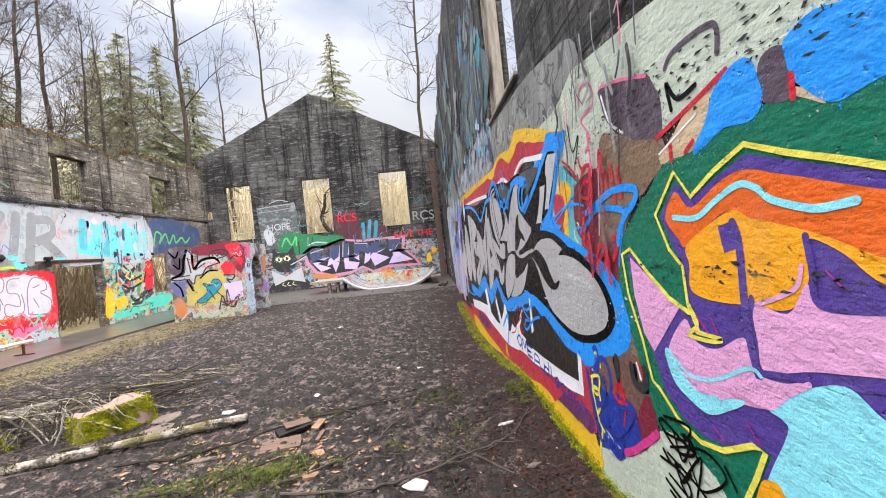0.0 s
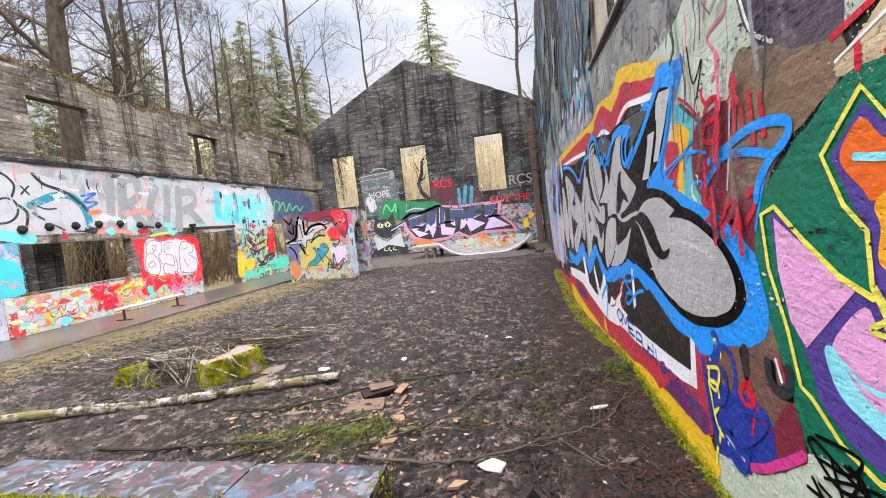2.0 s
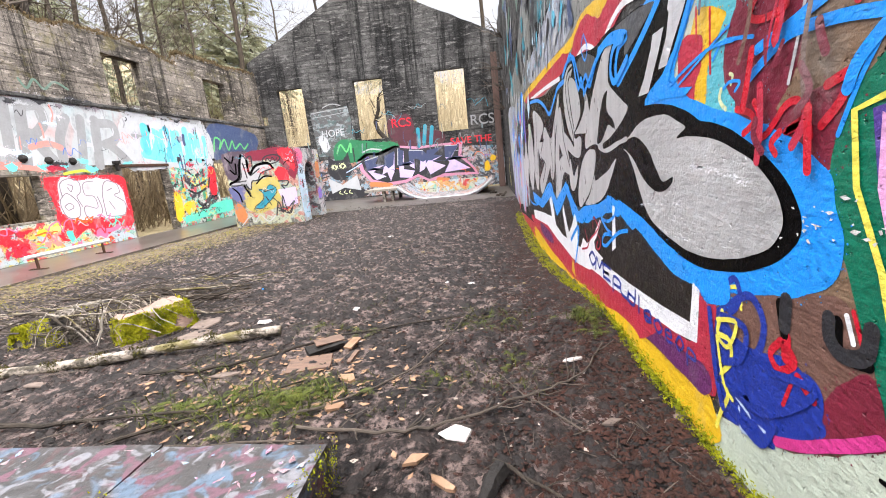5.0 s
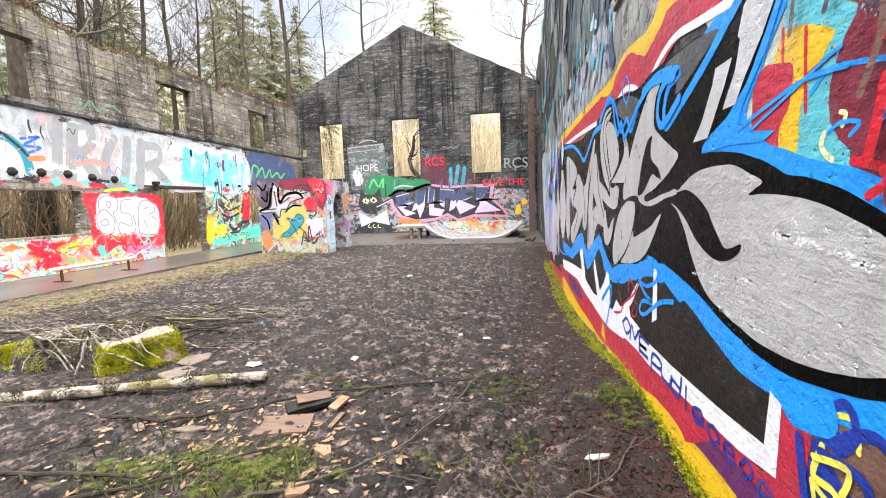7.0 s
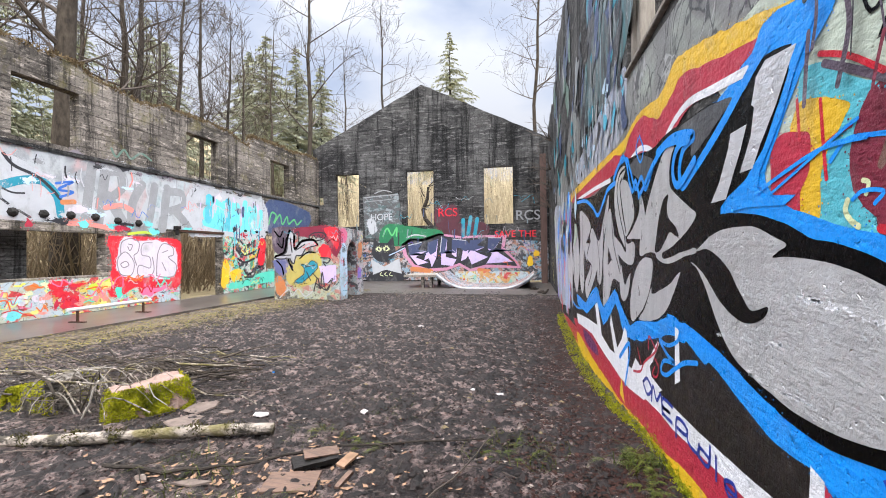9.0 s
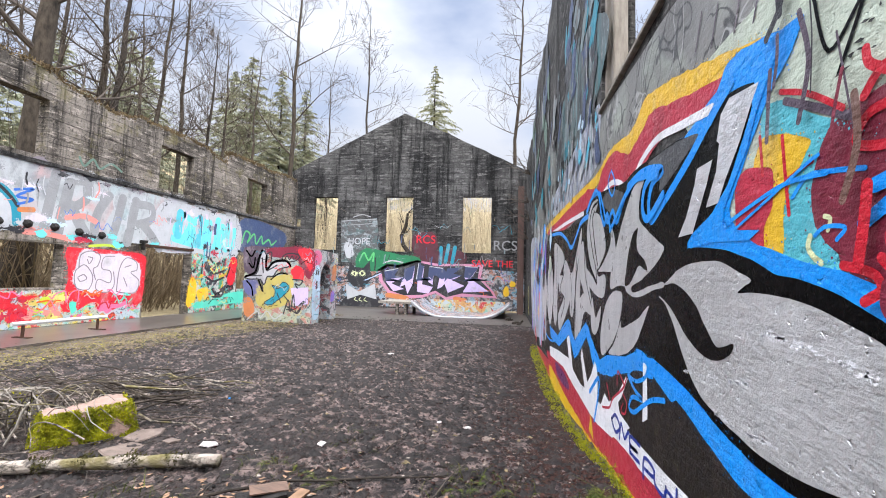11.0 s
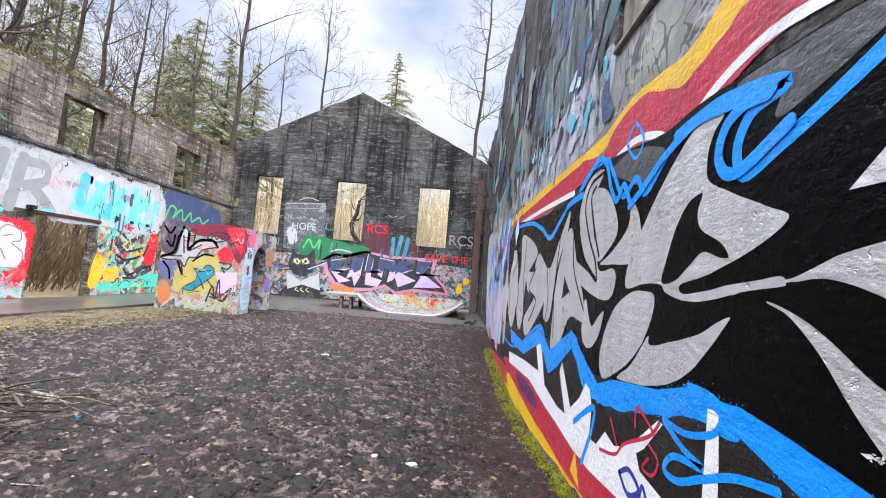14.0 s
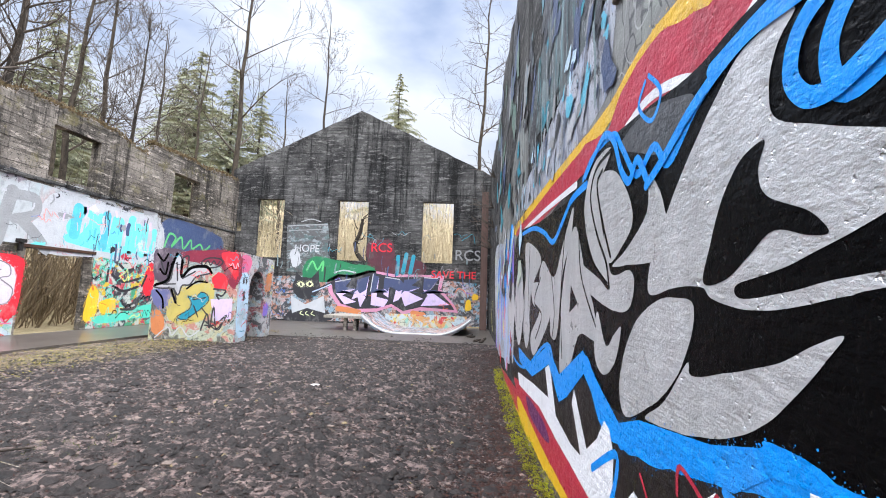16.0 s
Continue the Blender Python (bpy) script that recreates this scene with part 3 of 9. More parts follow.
PLANES = {
    "R": lambda u, z, d: (XR - d, u, z),
    "L": lambda u, z, d: (XL + d, u, z),
    "F": lambda u, z, d: (u, YB - d, z),
    "K": lambda u, z, d: (-8.95 + (u + 8.95) * 0.965, 14.75 - d, z * 0.957),
    "S": lambda u, z, d: (-6.44 + d, u, z * 0.957),
}
WALL_OF = {}
DEPTH = {}


def graffito(name, wall, label):
    g = thing(name, label, "graffiti")
    WALL_OF[g.name] = wall
    return g


def smooth_loop(pts, closed=True, n=5):
    """Catmull-Rom through the control points."""
    out, m = [], len(pts)
    for i in range(m if closed else m - 1):
        if closed:
            a, b, c, d = pts[i - 1], pts[i], pts[(i + 1) % m], pts[(i + 2) % m]
        else:
            a, b, c, d = pts[max(i - 1, 0)], pts[i], pts[i + 1], pts[min(i + 2, m - 1)]
        for k in range(n):
            t = k / n
            out.append(tuple(0.5 * (2 * b[j] + (c[j] - a[j]) * t + (2 * a[j] - 5 * b[j] + 4 * c[j] - d[j]) * t * t + (3 * b[j] - a[j] - 3 * c[j] + d[j]) * t ** 3) for j in (0, 1)))
    if not closed:
        out.append(pts[-1])
    return out


FILM = 0.0016


SOFT = ("yellow_band", "red_band", "blue_field", "blue_cloud", "brown_patch", "mint_wash", "smear", "maroon_patch", "red_base", "plum_base", "navy_blot",
        "mint_patch", "cyan_field", "yellow_field", "red_field", "teal_wash", "pale_wash", "red_splash", "yellow_base", "tan_patch", "wine_patch", "grey_wash", "blue_band", "green_field", "mist_patch")


def blot(g, name, material, layer, pts, sharp=False):
    """A closed field of paint; soft ones end in a ragged edge and a mist of overspray."""
    loop = list(pts) if sharp else smooth_loop(pts)
    pl = PLANES[WALL_OF[g.name]]
    far = WALL_OF[g.name] != "R"
    soft = name in SOFT or (far and not sharp)
    DEPTH[g.name] = DEPTH.get(g.name, 0) + 1
    d = 0.003 + FILM * layer + 0.00006 * DEPTH[g.name]
    if not sharp:
        amp = (0.05 if far else 0.018) if soft else 0.004
        loop = [(u + amp * noise.noise(Vector((u * 9, z * 9, layer))), z + amp * noise.noise(Vector((u * 9, z * 9, layer + 7)))) for u, z in loop]
    tris = tessellate_polygon([[Vector((a, b, 0)) for a, b in loop]])
    ob = py_part(name, [pl(a, b, d) for a, b in loop], [tuple(t) for t in tris], material, g)
    if soft:
        rr = random.Random(len(loop) * 7 + DEPTH[g.name])
        v, f = [], []
        n = len(loop)
        for i in range(n):
            a, b = loop[i], loop[(i + 1) % n]
            l = math.hypot(b[0] - a[0], b[1] - a[1])
            for _ in range(min(60, int(l * (110 if far else 130)))):
                s = rr.random()
                r = (0.004 + 0.014 * rr.random() ** 2) if far else 0.0015 + 0.0035 * rr.random() ** 3
                u, z = a[0] + (b[0] - a[0]) * s + rr.gauss(0, 0.04 if far else 0.015), a[1] + (b[1] - a[1]) * s + rr.gauss(0, 0.04 if far else 0.015)
                k = len(v)
                v += [pl(u + r * math.cos(q), z + r * math.sin(q), d + 0.0003) for q in (0.4, 1.97, 3.54, 5.1)]
                f.append((k, k + 1, k + 2, k + 3))
        tagged(py_part("overspray", v, f, material, g), kind="stuff")
    return ob


def stroke(g, name, material, layer, pts, width, closed=False, sharp=False):
    """One pass of the spray can: a ribbon with rounded ends."""
    line = list(pts) if sharp else smooth_loop(pts, closed, 6)
    pl = PLANES[WALL_OF[g.name]]
    DEPTH[g.name] = DEPTH.get(g.name, 0) + 1
    d = 0.003 + FILM * layer + 0.00006 * DEPTH[g.name]
    n, h = len(line), width / 2
    verts, faces = [], []
    nrm = []
    for i in range(n):
        a, b = line[max(i - 1, 0)], line[min(i + 1, n - 1)]
        dx, dz = b[0] - a[0], b[1] - a[1]
        l = math.hypot(dx, dz) or 1
        nrm.append((-dz / l, dx / l))
    for (u, z), (a, b) in zip(line, nrm):
        verts += [pl(u + a * h, z + b * h, d), pl(u - a * h, z - b * h, d)]
    faces += [(2 * i, 2 * i + 1, 2 * i + 3, 2 * i + 2) for i in range(n - 1)]
    for (u, z), (a, b), s in ((line[0], nrm[0], 1), (line[-1], nrm[-1], -1)):
        k0 = len(verts)
        base = math.atan2(b, a)
        for k in range(7):
            w = base + s * math.pi * k / 6
            verts.append(pl(u + math.cos(w) * h, z + math.sin(w) * h, d))
        faces.append(tuple(range(k0, k0 + 7)))
    return py_part(name, verts, faces, material, g)


def scribbles(g, count, u0, u1, z0, z1, colours, seed, size=0.3, width=0.02, layer=4.0):
    """Small illegible tags: looping lines of spray or marker."""
    rr = random.Random(seed)
    for _ in range(count):
        u, z = rr.uniform(u0, u1), rr.uniform(z0, z1)
        s = size * rr.uniform(0.5, 1.3)
        pts = []
        for k in range(rr.randint(4, 7)):
            pts.append((min(max(u + s * (k * 0.28 - 0.7) + rr.uniform(-0.15, 0.15) * s, u0), u1), min(max(z + rr.uniform(-0.4, 0.4) * s, z0), z1)))
        stroke(g, "scrawl", rr.choice(colours), layer, pts, width * rr.uniform(0.6, 1.5))


def drips(g, count, u0, u1, z0, z1, colours, seed, length=0.6, width=0.06, layer=1.2):
    """Vertical runs of old paint."""
    rr = random.Random(seed)
    for _ in range(count):
        u, z = rr.uniform(u0, u1), rr.uniform(z0, z1)
        l = length * rr.uniform(0.3, 1.4)
        w = width * rr.uniform(0.3, 1.6)
        stroke(g, "paint_run", rr.choice(colours), layer, [(u, z), (u + rr.uniform(-0.04, 0.04), z - l / 2), (u + rr.uniform(-0.06, 0.06), z - l)], w)


def chipped(g, pts, count, material, seed, layer=4.6, spread=0.012):
    """A seam of the formwork where the paint has flaked off in small chips."""
    rr = random.Random(seed)
    line = smooth_loop(pts, False, 8)
    pl = PLANES[WALL_OF[g.name]]
    d = 0.003 + FILM * layer + 0.0001 * (seed % 9)
    v, f = [], []
    for _ in range(count):
        i = rr.randrange(len(line) - 1)
        s = rr.random()
        u = line[i][0] + (line[i + 1][0] - line[i][0]) * s + rr.gauss(0, spread)
        z = line[i][1] + (line[i + 1][1] - line[i][1]) * s + rr.gauss(0, spread * 0.6)
        w, h = 0.004 + 0.022 * rr.random() ** 2, 0.002 + 0.006 * rr.random()
        k = len(v)
        v += [pl(u - w, z + rr.uniform(-h, h), d), pl(u, z - h, d), pl(u + w, z + rr.uniform(-h, h), d), pl(u + rr.uniform(-w, w) * 0.5, z + h, d)]
        f.append((k, k + 1, k + 2, k + 3))
    tagged(py_part("paint_chip", v, f, material, g), kind="stuff")

P_PALE = paint("dirty_white_paint", (0.46, 0.47, 0.49), 0.5, 0.5, 0.15)
P_SOFTBLACK = paint("soft_black_paint", (0.025, 0.025, 0.03), 0.5, 0.55, 0.2, (0.22, 0.21, 0.2))
P_TEALP = paint("teal_paint", (0.02, 0.24, 0.33), 0.5, 0.45)
P_AQUAL = paint("light_aqua_paint", (0.16, 0.62, 0.64), 0.5, 0.45)
P_LETTER = paint("faded_grey_paint", (0.275, 0.28, 0.285), 0.5, 0.45, 0.3)
P_RUSTO = paint("faded_orange_paint", (0.55, 0.20, 0.07), 0.5, 0.5, 0.25)
P_SALMON = paint("salmon_paint", (0.72, 0.26, 0.22), 0.45)
P_COBALT = paint("cobalt_paint", (0.04, 0.14, 0.5), 0.45)
P_TAGGREEN = paint("dull_green_paint", (0.10, 0.17, 0.13), 0.5, 0.6)
P_TAGGREENB = paint("leaf_green_paint", (0.12, 0.48, 0.16), 0.45)
P_NAVYD = paint("dull_navy_paint", (0.05, 0.075, 0.16), 0.5, 0.45)
P_REDB = paint("bright_red_paint", (0.66, 0.02, 0.035), 0.5, 0.45)
P_BUBBLE = paint("pale_lilac_white_paint", (0.62, 0.56, 0.62), 0.5, 0.45)
P_LIME = paint("lime_paint", (0.5, 0.62, 0.05), 0.45)
P_CYANB = paint("bright_cyan_paint", (0.06, 0.52, 0.72), 0.45)
P_CYANS = paint("turquoise_paint", (0.10, 0.47, 0.56), 0.42, 0.35, 0.25)
P_MINTB = paint("bright_mint_paint", (0.10, 0.60, 0.45), 0.45)
P_MAGENTAB = paint("magenta_pink_paint", (0.60, 0.04, 0.24), 0.5, 0.45)
P_LILACB = paint("lilac_paint", (0.58, 0.46, 0.74), 0.5, 0.45)
P_NAVYG = paint("slate_navy_paint", (0.05, 0.065, 0.14), 0.5, 0.45)
P_PALEBL = paint("chalky_blue_paint", (0.17, 0.22, 0.23), 0.5, 1.0, 0.45, (0.07, 0.07, 0.07))
P_GREENF = paint("deep_green_paint", (0.02, 0.17, 0.07), 0.5, 0.45, 0.3)
P_LEMONP = paint("pale_lemon_paint", (0.66, 0.70, 0.40), 0.45)
P_YELLOWP = paint("soft_yellow_paint", (0.78, 0.66, 0.18), 0.5, 0.45)
P_PALEBLUE = paint("pale_sky_paint", (0.50, 0.66, 0.78), 0.5, 0.45)
P_MEDA = medley("parapet_tags", [(0.44, 0.46, 0.36), (0.22, 0.46, 0.38), (0.58, 0.46, 0.10), (0.52, 0.05, 0.05), (0.52, 0.28, 0.10), (0.40, 0.48, 0.52)], 1.3, seed=11.0)
P_MEDB = medley("doorside_tags", [(0.12, 0.44, 0.37), (0.56, 0.40, 0.03), (0.06, 0.30, 0.16), (0.50, 0.06, 0.08), (0.04, 0.04, 0.05), (0.44, 0.46, 0.42)], 1.9, seed=21.0)
P_MEDC = medley("pier_tags", [(0.40, 0.39, 0.50), (0.48, 0.46, 0.54), (0.08, 0.36, 0.52), (0.54, 0.24, 0.20), (0.26, 0.46, 0.42)], 0.9, seed=31.0)
P_MEDD = medley("gable_tags", [(0.28, 0.275, 0.27), (0.42, 0.39, 0.40), (0.42, 0.29, 0.29), (0.06, 0.065, 0.08), (0.22, 0.32, 0.40), (0.34, 0.17, 0.12), (0.05, 0.05, 0.055)], 2.1, seed=41.0)
P_MINTM = medley("block_tags", [(0.36, 0.39, 0.29), (0.44, 0.41, 0.24), (0.28, 0.35, 0.33), (0.42, 0.20, 0.16), (0.12, 0.12, 0.10)], 1.4, seed=51.0)
P_WASH = medley("whitewash", [(0.42, 0.44, 0.45), (0.50, 0.52, 0.54), (0.28, 0.29, 0.30), (0.48, 0.34, 0.33), (0.36, 0.48, 0.50)], 0.9, (1, 1, 0.6), 61.0, 0.14, False)

whitewash = graffito("whitewash_band", "L", "long band of dirty whitewash along the concrete wall")
blot(whitewash, "wash", P_WASH, 0.0, [(2.0, 2.44), (13.9, 2.48), (18.6, 2.54), (18.6, 4.08), (14.0, 4.2), (10.0, 4.26), (2.0, 4.3)], sharp=True)

P_CHALK = medley("chalky_patch", [(0.09, 0.09, 0.09), (0.17, 0.22, 0.23), (0.055, 0.055, 0.055), (0.26, 0.29, 0.30), (0.07, 0.11, 0.11)], 2.2, (1, 1, 1.5), 81.0, 0.12, False)
P_DUSTY = paint("dusty_pink_paint", (0.55, 0.24, 0.36), 0.5, 0.5, 0.25)
P_WINE = paint("dark_wine_paint", (0.075, 0.018, 0.028), 0.5, 0.8, 0.4, (0.09, 0.085, 0.08))
P_OUTLINE = paint("faded_outline_paint", (0.20, 0.17, 0.19), 0.5, 0.5, 0.2, (0.6, 0.55, 0.58))
P_STRAW = paint("straw_yellow_paint", (0.46, 0.38, 0.10), 0.5, 0.5, 0.25, (0.40, 0.40, 0.30))
P_DULLBLUE = paint("dull_violet_paint", (0.12, 0.13, 0.28), 0.5, 0.6, 0.3, (0.4, 0.3, 0.3))
P_STEELY = paint("faded_silver_paint", (0.42, 0.42, 0.44), 0.45, 0.4, 0.2, (0.2, 0.2, 0.2))

upper = graffito("faded_paint_wash", "R", "faded mint, teal and grey paint washes high on the concrete wall")
blot(upper, "plaster_wash", P_GREYP, -0.6, [(9.68, 2.43), (9.29, 3.31), (6.59, 3.28), (5.85, 3.24), (4.82, 3.15), (4.16, 3.12), (3.35, 3.01), (2.76, 2.84), (2.80, 2.25), (3.12, 2.37), (3.69, 2.45), (5.14, 2.48)])
blot(upper, "mint_wash", P_MINT, 0, [(3.94, 2.54), (3.19, 2.59), (2.87, 2.70), (2.32, 2.64), (1.95, 2.61), (1.50, 2.46), (1.11, 2.26), (1.04, 2.04), (1.34, 2.08), (1.55, 2.10), (1.92, 2.08), (2.47, 1.65), (3.29, 1.67), (3.73, 2.11)])
blot(upper, "teal_wash", P_TEAL, 0, [(9.80, 3.90), (8.97, 4.55), (7.55, 4.72), (6.23, 4.46), (5.54, 4.00), (5.80, 3.65), (6.21, 3.46), (6.88, 3.41), (8.03, 3.50)])
blot(upper, "pale_wash", P_LILAC, 0.4, [(10.47, 3.23), (8.35, 3.38), (6.88, 3.41), (5.95, 3.37), (5.95, 2.96), (6.16, 2.74), (7.39, 2.74), (10.04, 2.87)])
blot(upper, "grey_wash", P_GREYW, 0.3, [(13.14, 4.04), (10.92, 4.70), (9.77, 3.86), (10.73, 2.55), (15.18, 2.67), (16.84, 3.62)])
blot(upper, "smear", P_SMEAR, 0.8, [(2.49, 2.45), (2.19, 2.39), (2.00, 2.33), (1.94, 2.17), (1.99, 2.06), (2.30, 2.15), (2.47, 2.32)])
blot(upper, "brown_patch", P_BROWN, 0.7, [(2.55, 2.19), (2.30, 2.15), (2.00, 2.09), (1.95, 1.96), (2.14, 1.85), (2.33, 1.71), (2.53, 1.21), (2.33, 1.13), (2.23, 0.83), (2.52, 0.81), (2.88, 0.86), (3.10, 1.12), (2.64, 1.72)])
blot(upper, "maroon_patch", P_MAROON, 0.9, [(2.97, 2.00), (2.58, 2.04), (2.63, 1.72), (2.71, 1.59), (2.41, 1.65), (2.48, 1.34), (2.73, 1.49), (3.04, 1.74)])
blot(upper, "tan_patch", P_TAN, 0.8, [(1.99, 1.96), (1.85, 2.07), (1.66, 2.13), (1.71, 1.98), (1.82, 1.93)])
stroke(upper, "tag_line", P_RED, 1.4, [(1.57, 2.17), (1.75, 2.12), (1.99, 2.06)], 0.021)
stroke(upper, "tag_line", P_SMEAR, 1.3, [(1.89, 2.31), (1.82, 2.35), (1.61, 2.34), (1.60, 2.24)], 0.022)
stroke(upper, "tag_line", P_BLACK, 1.4, [(1.87, 2.14), (1.89, 2.25), (1.83, 2.17), (1.72, 2.18)], 0.020)
stroke(upper, "tag_line", P_PINKS, 1.4, [(2.79, 2.47), (2.74, 2.56), (2.60, 2.52), (2.59, 2.41), (2.77, 2.37), (2.67, 2.25), (2.75, 2.17)], 0.017)
stroke(upper, "tag_line", P_BLACK, 1.4, [(3.01, 2.42), (2.96, 2.22), (2.84, 2.30), (2.93, 2.14)], 0.013)
stroke(upper, "drip", P_SMEAR, 1.3, [(3.79, 2.67), (3.71, 2.84)], 0.010)
stroke(upper, "drip", P_SMEAR, 1.3, [(3.63, 2.62), (3.56, 2.78)], 0.010)
stroke(upper, "drip", P_SMEAR, 1.3, [(3.44, 2.57), (3.38, 2.72)], 0.010)
stroke(upper, "drip", P_SMEAR, 1.3, [(3.31, 2.53), (3.25, 2.67)], 0.009)
stroke(upper, "tag_line", P_PINKS, 1.5, [(2.48, 2.46), (2.25, 2.41), (2.03, 2.34)], 0.017)
stroke(upper, "tag_line", P_WHITE, 1.5, [(2.47, 2.41), (2.40, 2.25), (2.27, 2.16)], 0.017)
stroke(upper, "tag_line", P_BLUE, 1.6, [(2.32, 1.77), (2.39, 1.65), (2.45, 1.50)], 0.017)
stroke(upper, "tag_line", P_RED, 1.5, [(1.90, 2.01), (1.90, 1.95)], 0.024)
stroke(upper, "tag_line", P_RED, 1.5, [(1.76, 1.99), (1.81, 1.96)], 0.019)
stroke(upper, "tag_line", P_WHITE, 1.5, [(1.73, 2.08), (1.87, 2.03), (1.98, 1.99)], 0.009)
blot(upper, "blue_cloud", P_BLUE, 1.0, [(1.77, 1.93), (1.70, 2.04), (1.60, 2.15), (1.49, 2.17), (1.44, 2.07), (1.46, 2.00), (1.60, 1.98)])
blot(upper, "blue_cloud", P_BLUE, 1.1, [(1.36, 2.15), (1.27, 2.19), (1.14, 2.16), (1.04, 2.14), (1.05, 1.97), (1.12, 1.96), (1.22, 1.95), (1.30, 2.00), (1.34, 2.08)])
blot(upper, "wine_patch", P_SMEAR, 0.9, [(1.44, 2.14), (1.35, 2.13), (1.33, 2.01), (1.43, 2.01), (1.45, 2.06)])
stroke(upper, "tag_line", P_RED, 1.4, [(1.34, 2.06), (1.34, 2.00)], 0.020)
blot(upper, "tan_patch", P_TAN, 0.9, [(1.34, 2.03), (1.29, 2.00), (1.25, 1.96), (1.33, 2.00)])
blot(upper, "mint_patch", P_MINT, 0.3, [(3.14, 0.20), (2.67, 0.39), (2.22, 0.72), (1.95, 0.75), (1.75, 0.55), (2.55, -0.00), (2.94, 0.07)])
blot(upper, "brown_patch", P_BROWN2, 0.6, [(3.03, 0.82), (2.54, 1.01), (2.35, 1.01), (2.23, 0.69), (2.60, 0.40), (2.93, 0.30), (3.03, 0.44)])
blot(upper, "navy_blot", P_NAVY, 1.0, [(3.02, 0.75), (2.83, 0.70), (2.56, 0.76), (2.42, 0.68), (2.39, 0.59), (2.64, 0.39), (2.93, 0.30), (3.02, 0.48)])
blot(upper, "maroon_patch", P_MAROON, 1.1, [(2.42, 0.69), (2.27, 0.87), (2.21, 0.73), (2.24, 0.65), (2.53, 0.44), (2.39, 0.59)])
stroke(upper, "tag_line", P_YELLOW, 1.5, [(2.97, 0.80), (2.99, 0.87), (2.87, 0.92), (2.85, 0.84)], 0.019)
stroke(upper, "tag_line", P_PALEB, 1.5, [(2.85, 0.44), (2.71, 0.41), (2.63, 0.41), (2.80, 0.32), (2.83, 0.41)], 0.015)
stroke(upper, "tag_line", P_RED, 1.6, [(2.59, 0.83), (2.58, 0.76)], 0.049)
stroke(upper, "tag_line", P_RED, 1.6, [(2.54, 0.71), (2.58, 0.58)], 0.018)
stroke(upper, "tag_line", P_BLACK, 1.6, [(2.63, 0.94), (2.60, 0.84)], 0.041)
stroke(upper, "tag_line", P_BLACK, 1.6, [(2.39, 0.97), (2.37, 0.88), (2.28, 0.89)], 0.040)
stroke(upper, "tag_line", P_WHITE, 1.7, [(2.36, 1.00), (2.33, 0.93)], 0.018)
stroke(upper, "tag_line", P_RED, 1.7, [(2.34, 1.02), (2.30, 0.93)], 0.015)
for loop, w in (([(3.02, 0.76), (2.93, 0.83), (2.80, 0.91), (2.71, 0.84), (2.73, 0.71), (2.85, 0.60), (2.99, 0.61), (3.0, 0.70)], 0.035),
                ([(2.85, 0.60), (2.80, 0.50), (2.71, 0.40), (2.62, 0.40), (2.60, 0.50), (2.67, 0.52), (2.80, 0.47)], 0.03),
                ([(2.95, 0.47), (2.87, 0.40), (2.75, 0.35), (2.62, 0.39)], 0.032),
                ([(2.67, 0.58), (2.53, 0.72), (2.44, 0.72), (2.43, 0.62), (2.51, 0.47), (2.63, 0.48)], 0.035),
                ([(2.97, 0.9), (2.9, 0.95), (2.86, 0.88), (2.92, 0.8), (2.98, 0.84)], 0.03)):
    stroke(upper, "navy_loop", P_NAVY, 1.35, loop, w)
stroke(upper, "red_loop", P_RED, 1.75, [(2.61, 0.81), (2.66, 0.74), (2.61, 0.70), (2.54, 0.76), (2.59, 0.81)], 0.03)
stroke(upper, "red_mark", P_RED, 1.75, [(2.52, 0.72), (2.45, 0.68)], 0.035)
stroke(upper, "magenta_edge", P_MAGENTAB, 1.75, [(2.60, 0.42), (2.48, 0.49), (2.39, 0.56), (2.30, 0.63), (2.22, 0.70)], 0.04)
stroke(upper, "yellow_tag", P_YELLOW, 1.8, [(2.98, 0.78), (3.01, 0.67), (2.92, 0.67), (2.90, 0.58), (2.97, 0.48), (2.91, 0.42), (2.96, 0.30), (2.99, 0.21)], 0.026)
stroke(upper, "black_blot", P_SOFTBLACK, 1.65, [(2.60, 0.96), (2.60, 0.87)], 0.06)
stroke(upper, "black_blot", P_SOFTBLACK, 1.65, [(2.42, 0.97), (2.41, 0.91), (2.36, 0.88), (2.29, 0.91), (2.28, 0.99)], 0.05)
# red scrawls, white run and blue loop on the tan patch
stroke(upper, "red_scrawl", P_RED, 1.5, [(2.85, 2.04), (2.79, 2.09), (2.69, 2.08), (2.69, 2.03), (2.76, 2.0), (2.84, 1.99), (2.88, 1.93), (2.79, 1.90), (2.69, 1.91)], 0.026)
stroke(upper, "red_scrawl", P_RED, 1.5, [(2.94, 1.62), (2.84, 1.59), (2.81, 1.51), (2.75, 1.52), (2.67, 1.60), (2.61, 1.61), (2.58, 1.56), (2.66, 1.52), (2.57, 1.54), (2.55, 1.50)], 0.026)
stroke(upper, "red_scrawl", P_RED, 1.5, [(2.50, 1.64), (2.42, 1.66), (2.45, 1.59), (2.51, 1.53)], 0.03)
for a, b in (((2.55, 2.03), (2.57, 1.87)), ((2.44, 2.03), (2.42, 1.84)), ((2.36, 2.0), (2.35, 1.86)), ((2.50, 1.99), (2.49, 1.88))):
    stroke(upper, "red_bar", P_RED, 1.5, [a, b], 0.032)
stroke(upper, "white_run", P_PALE, 1.45, [(2.58, 2.10), (2.60, 1.96), (2.63, 1.80), (2.66, 1.67)], 0.014)
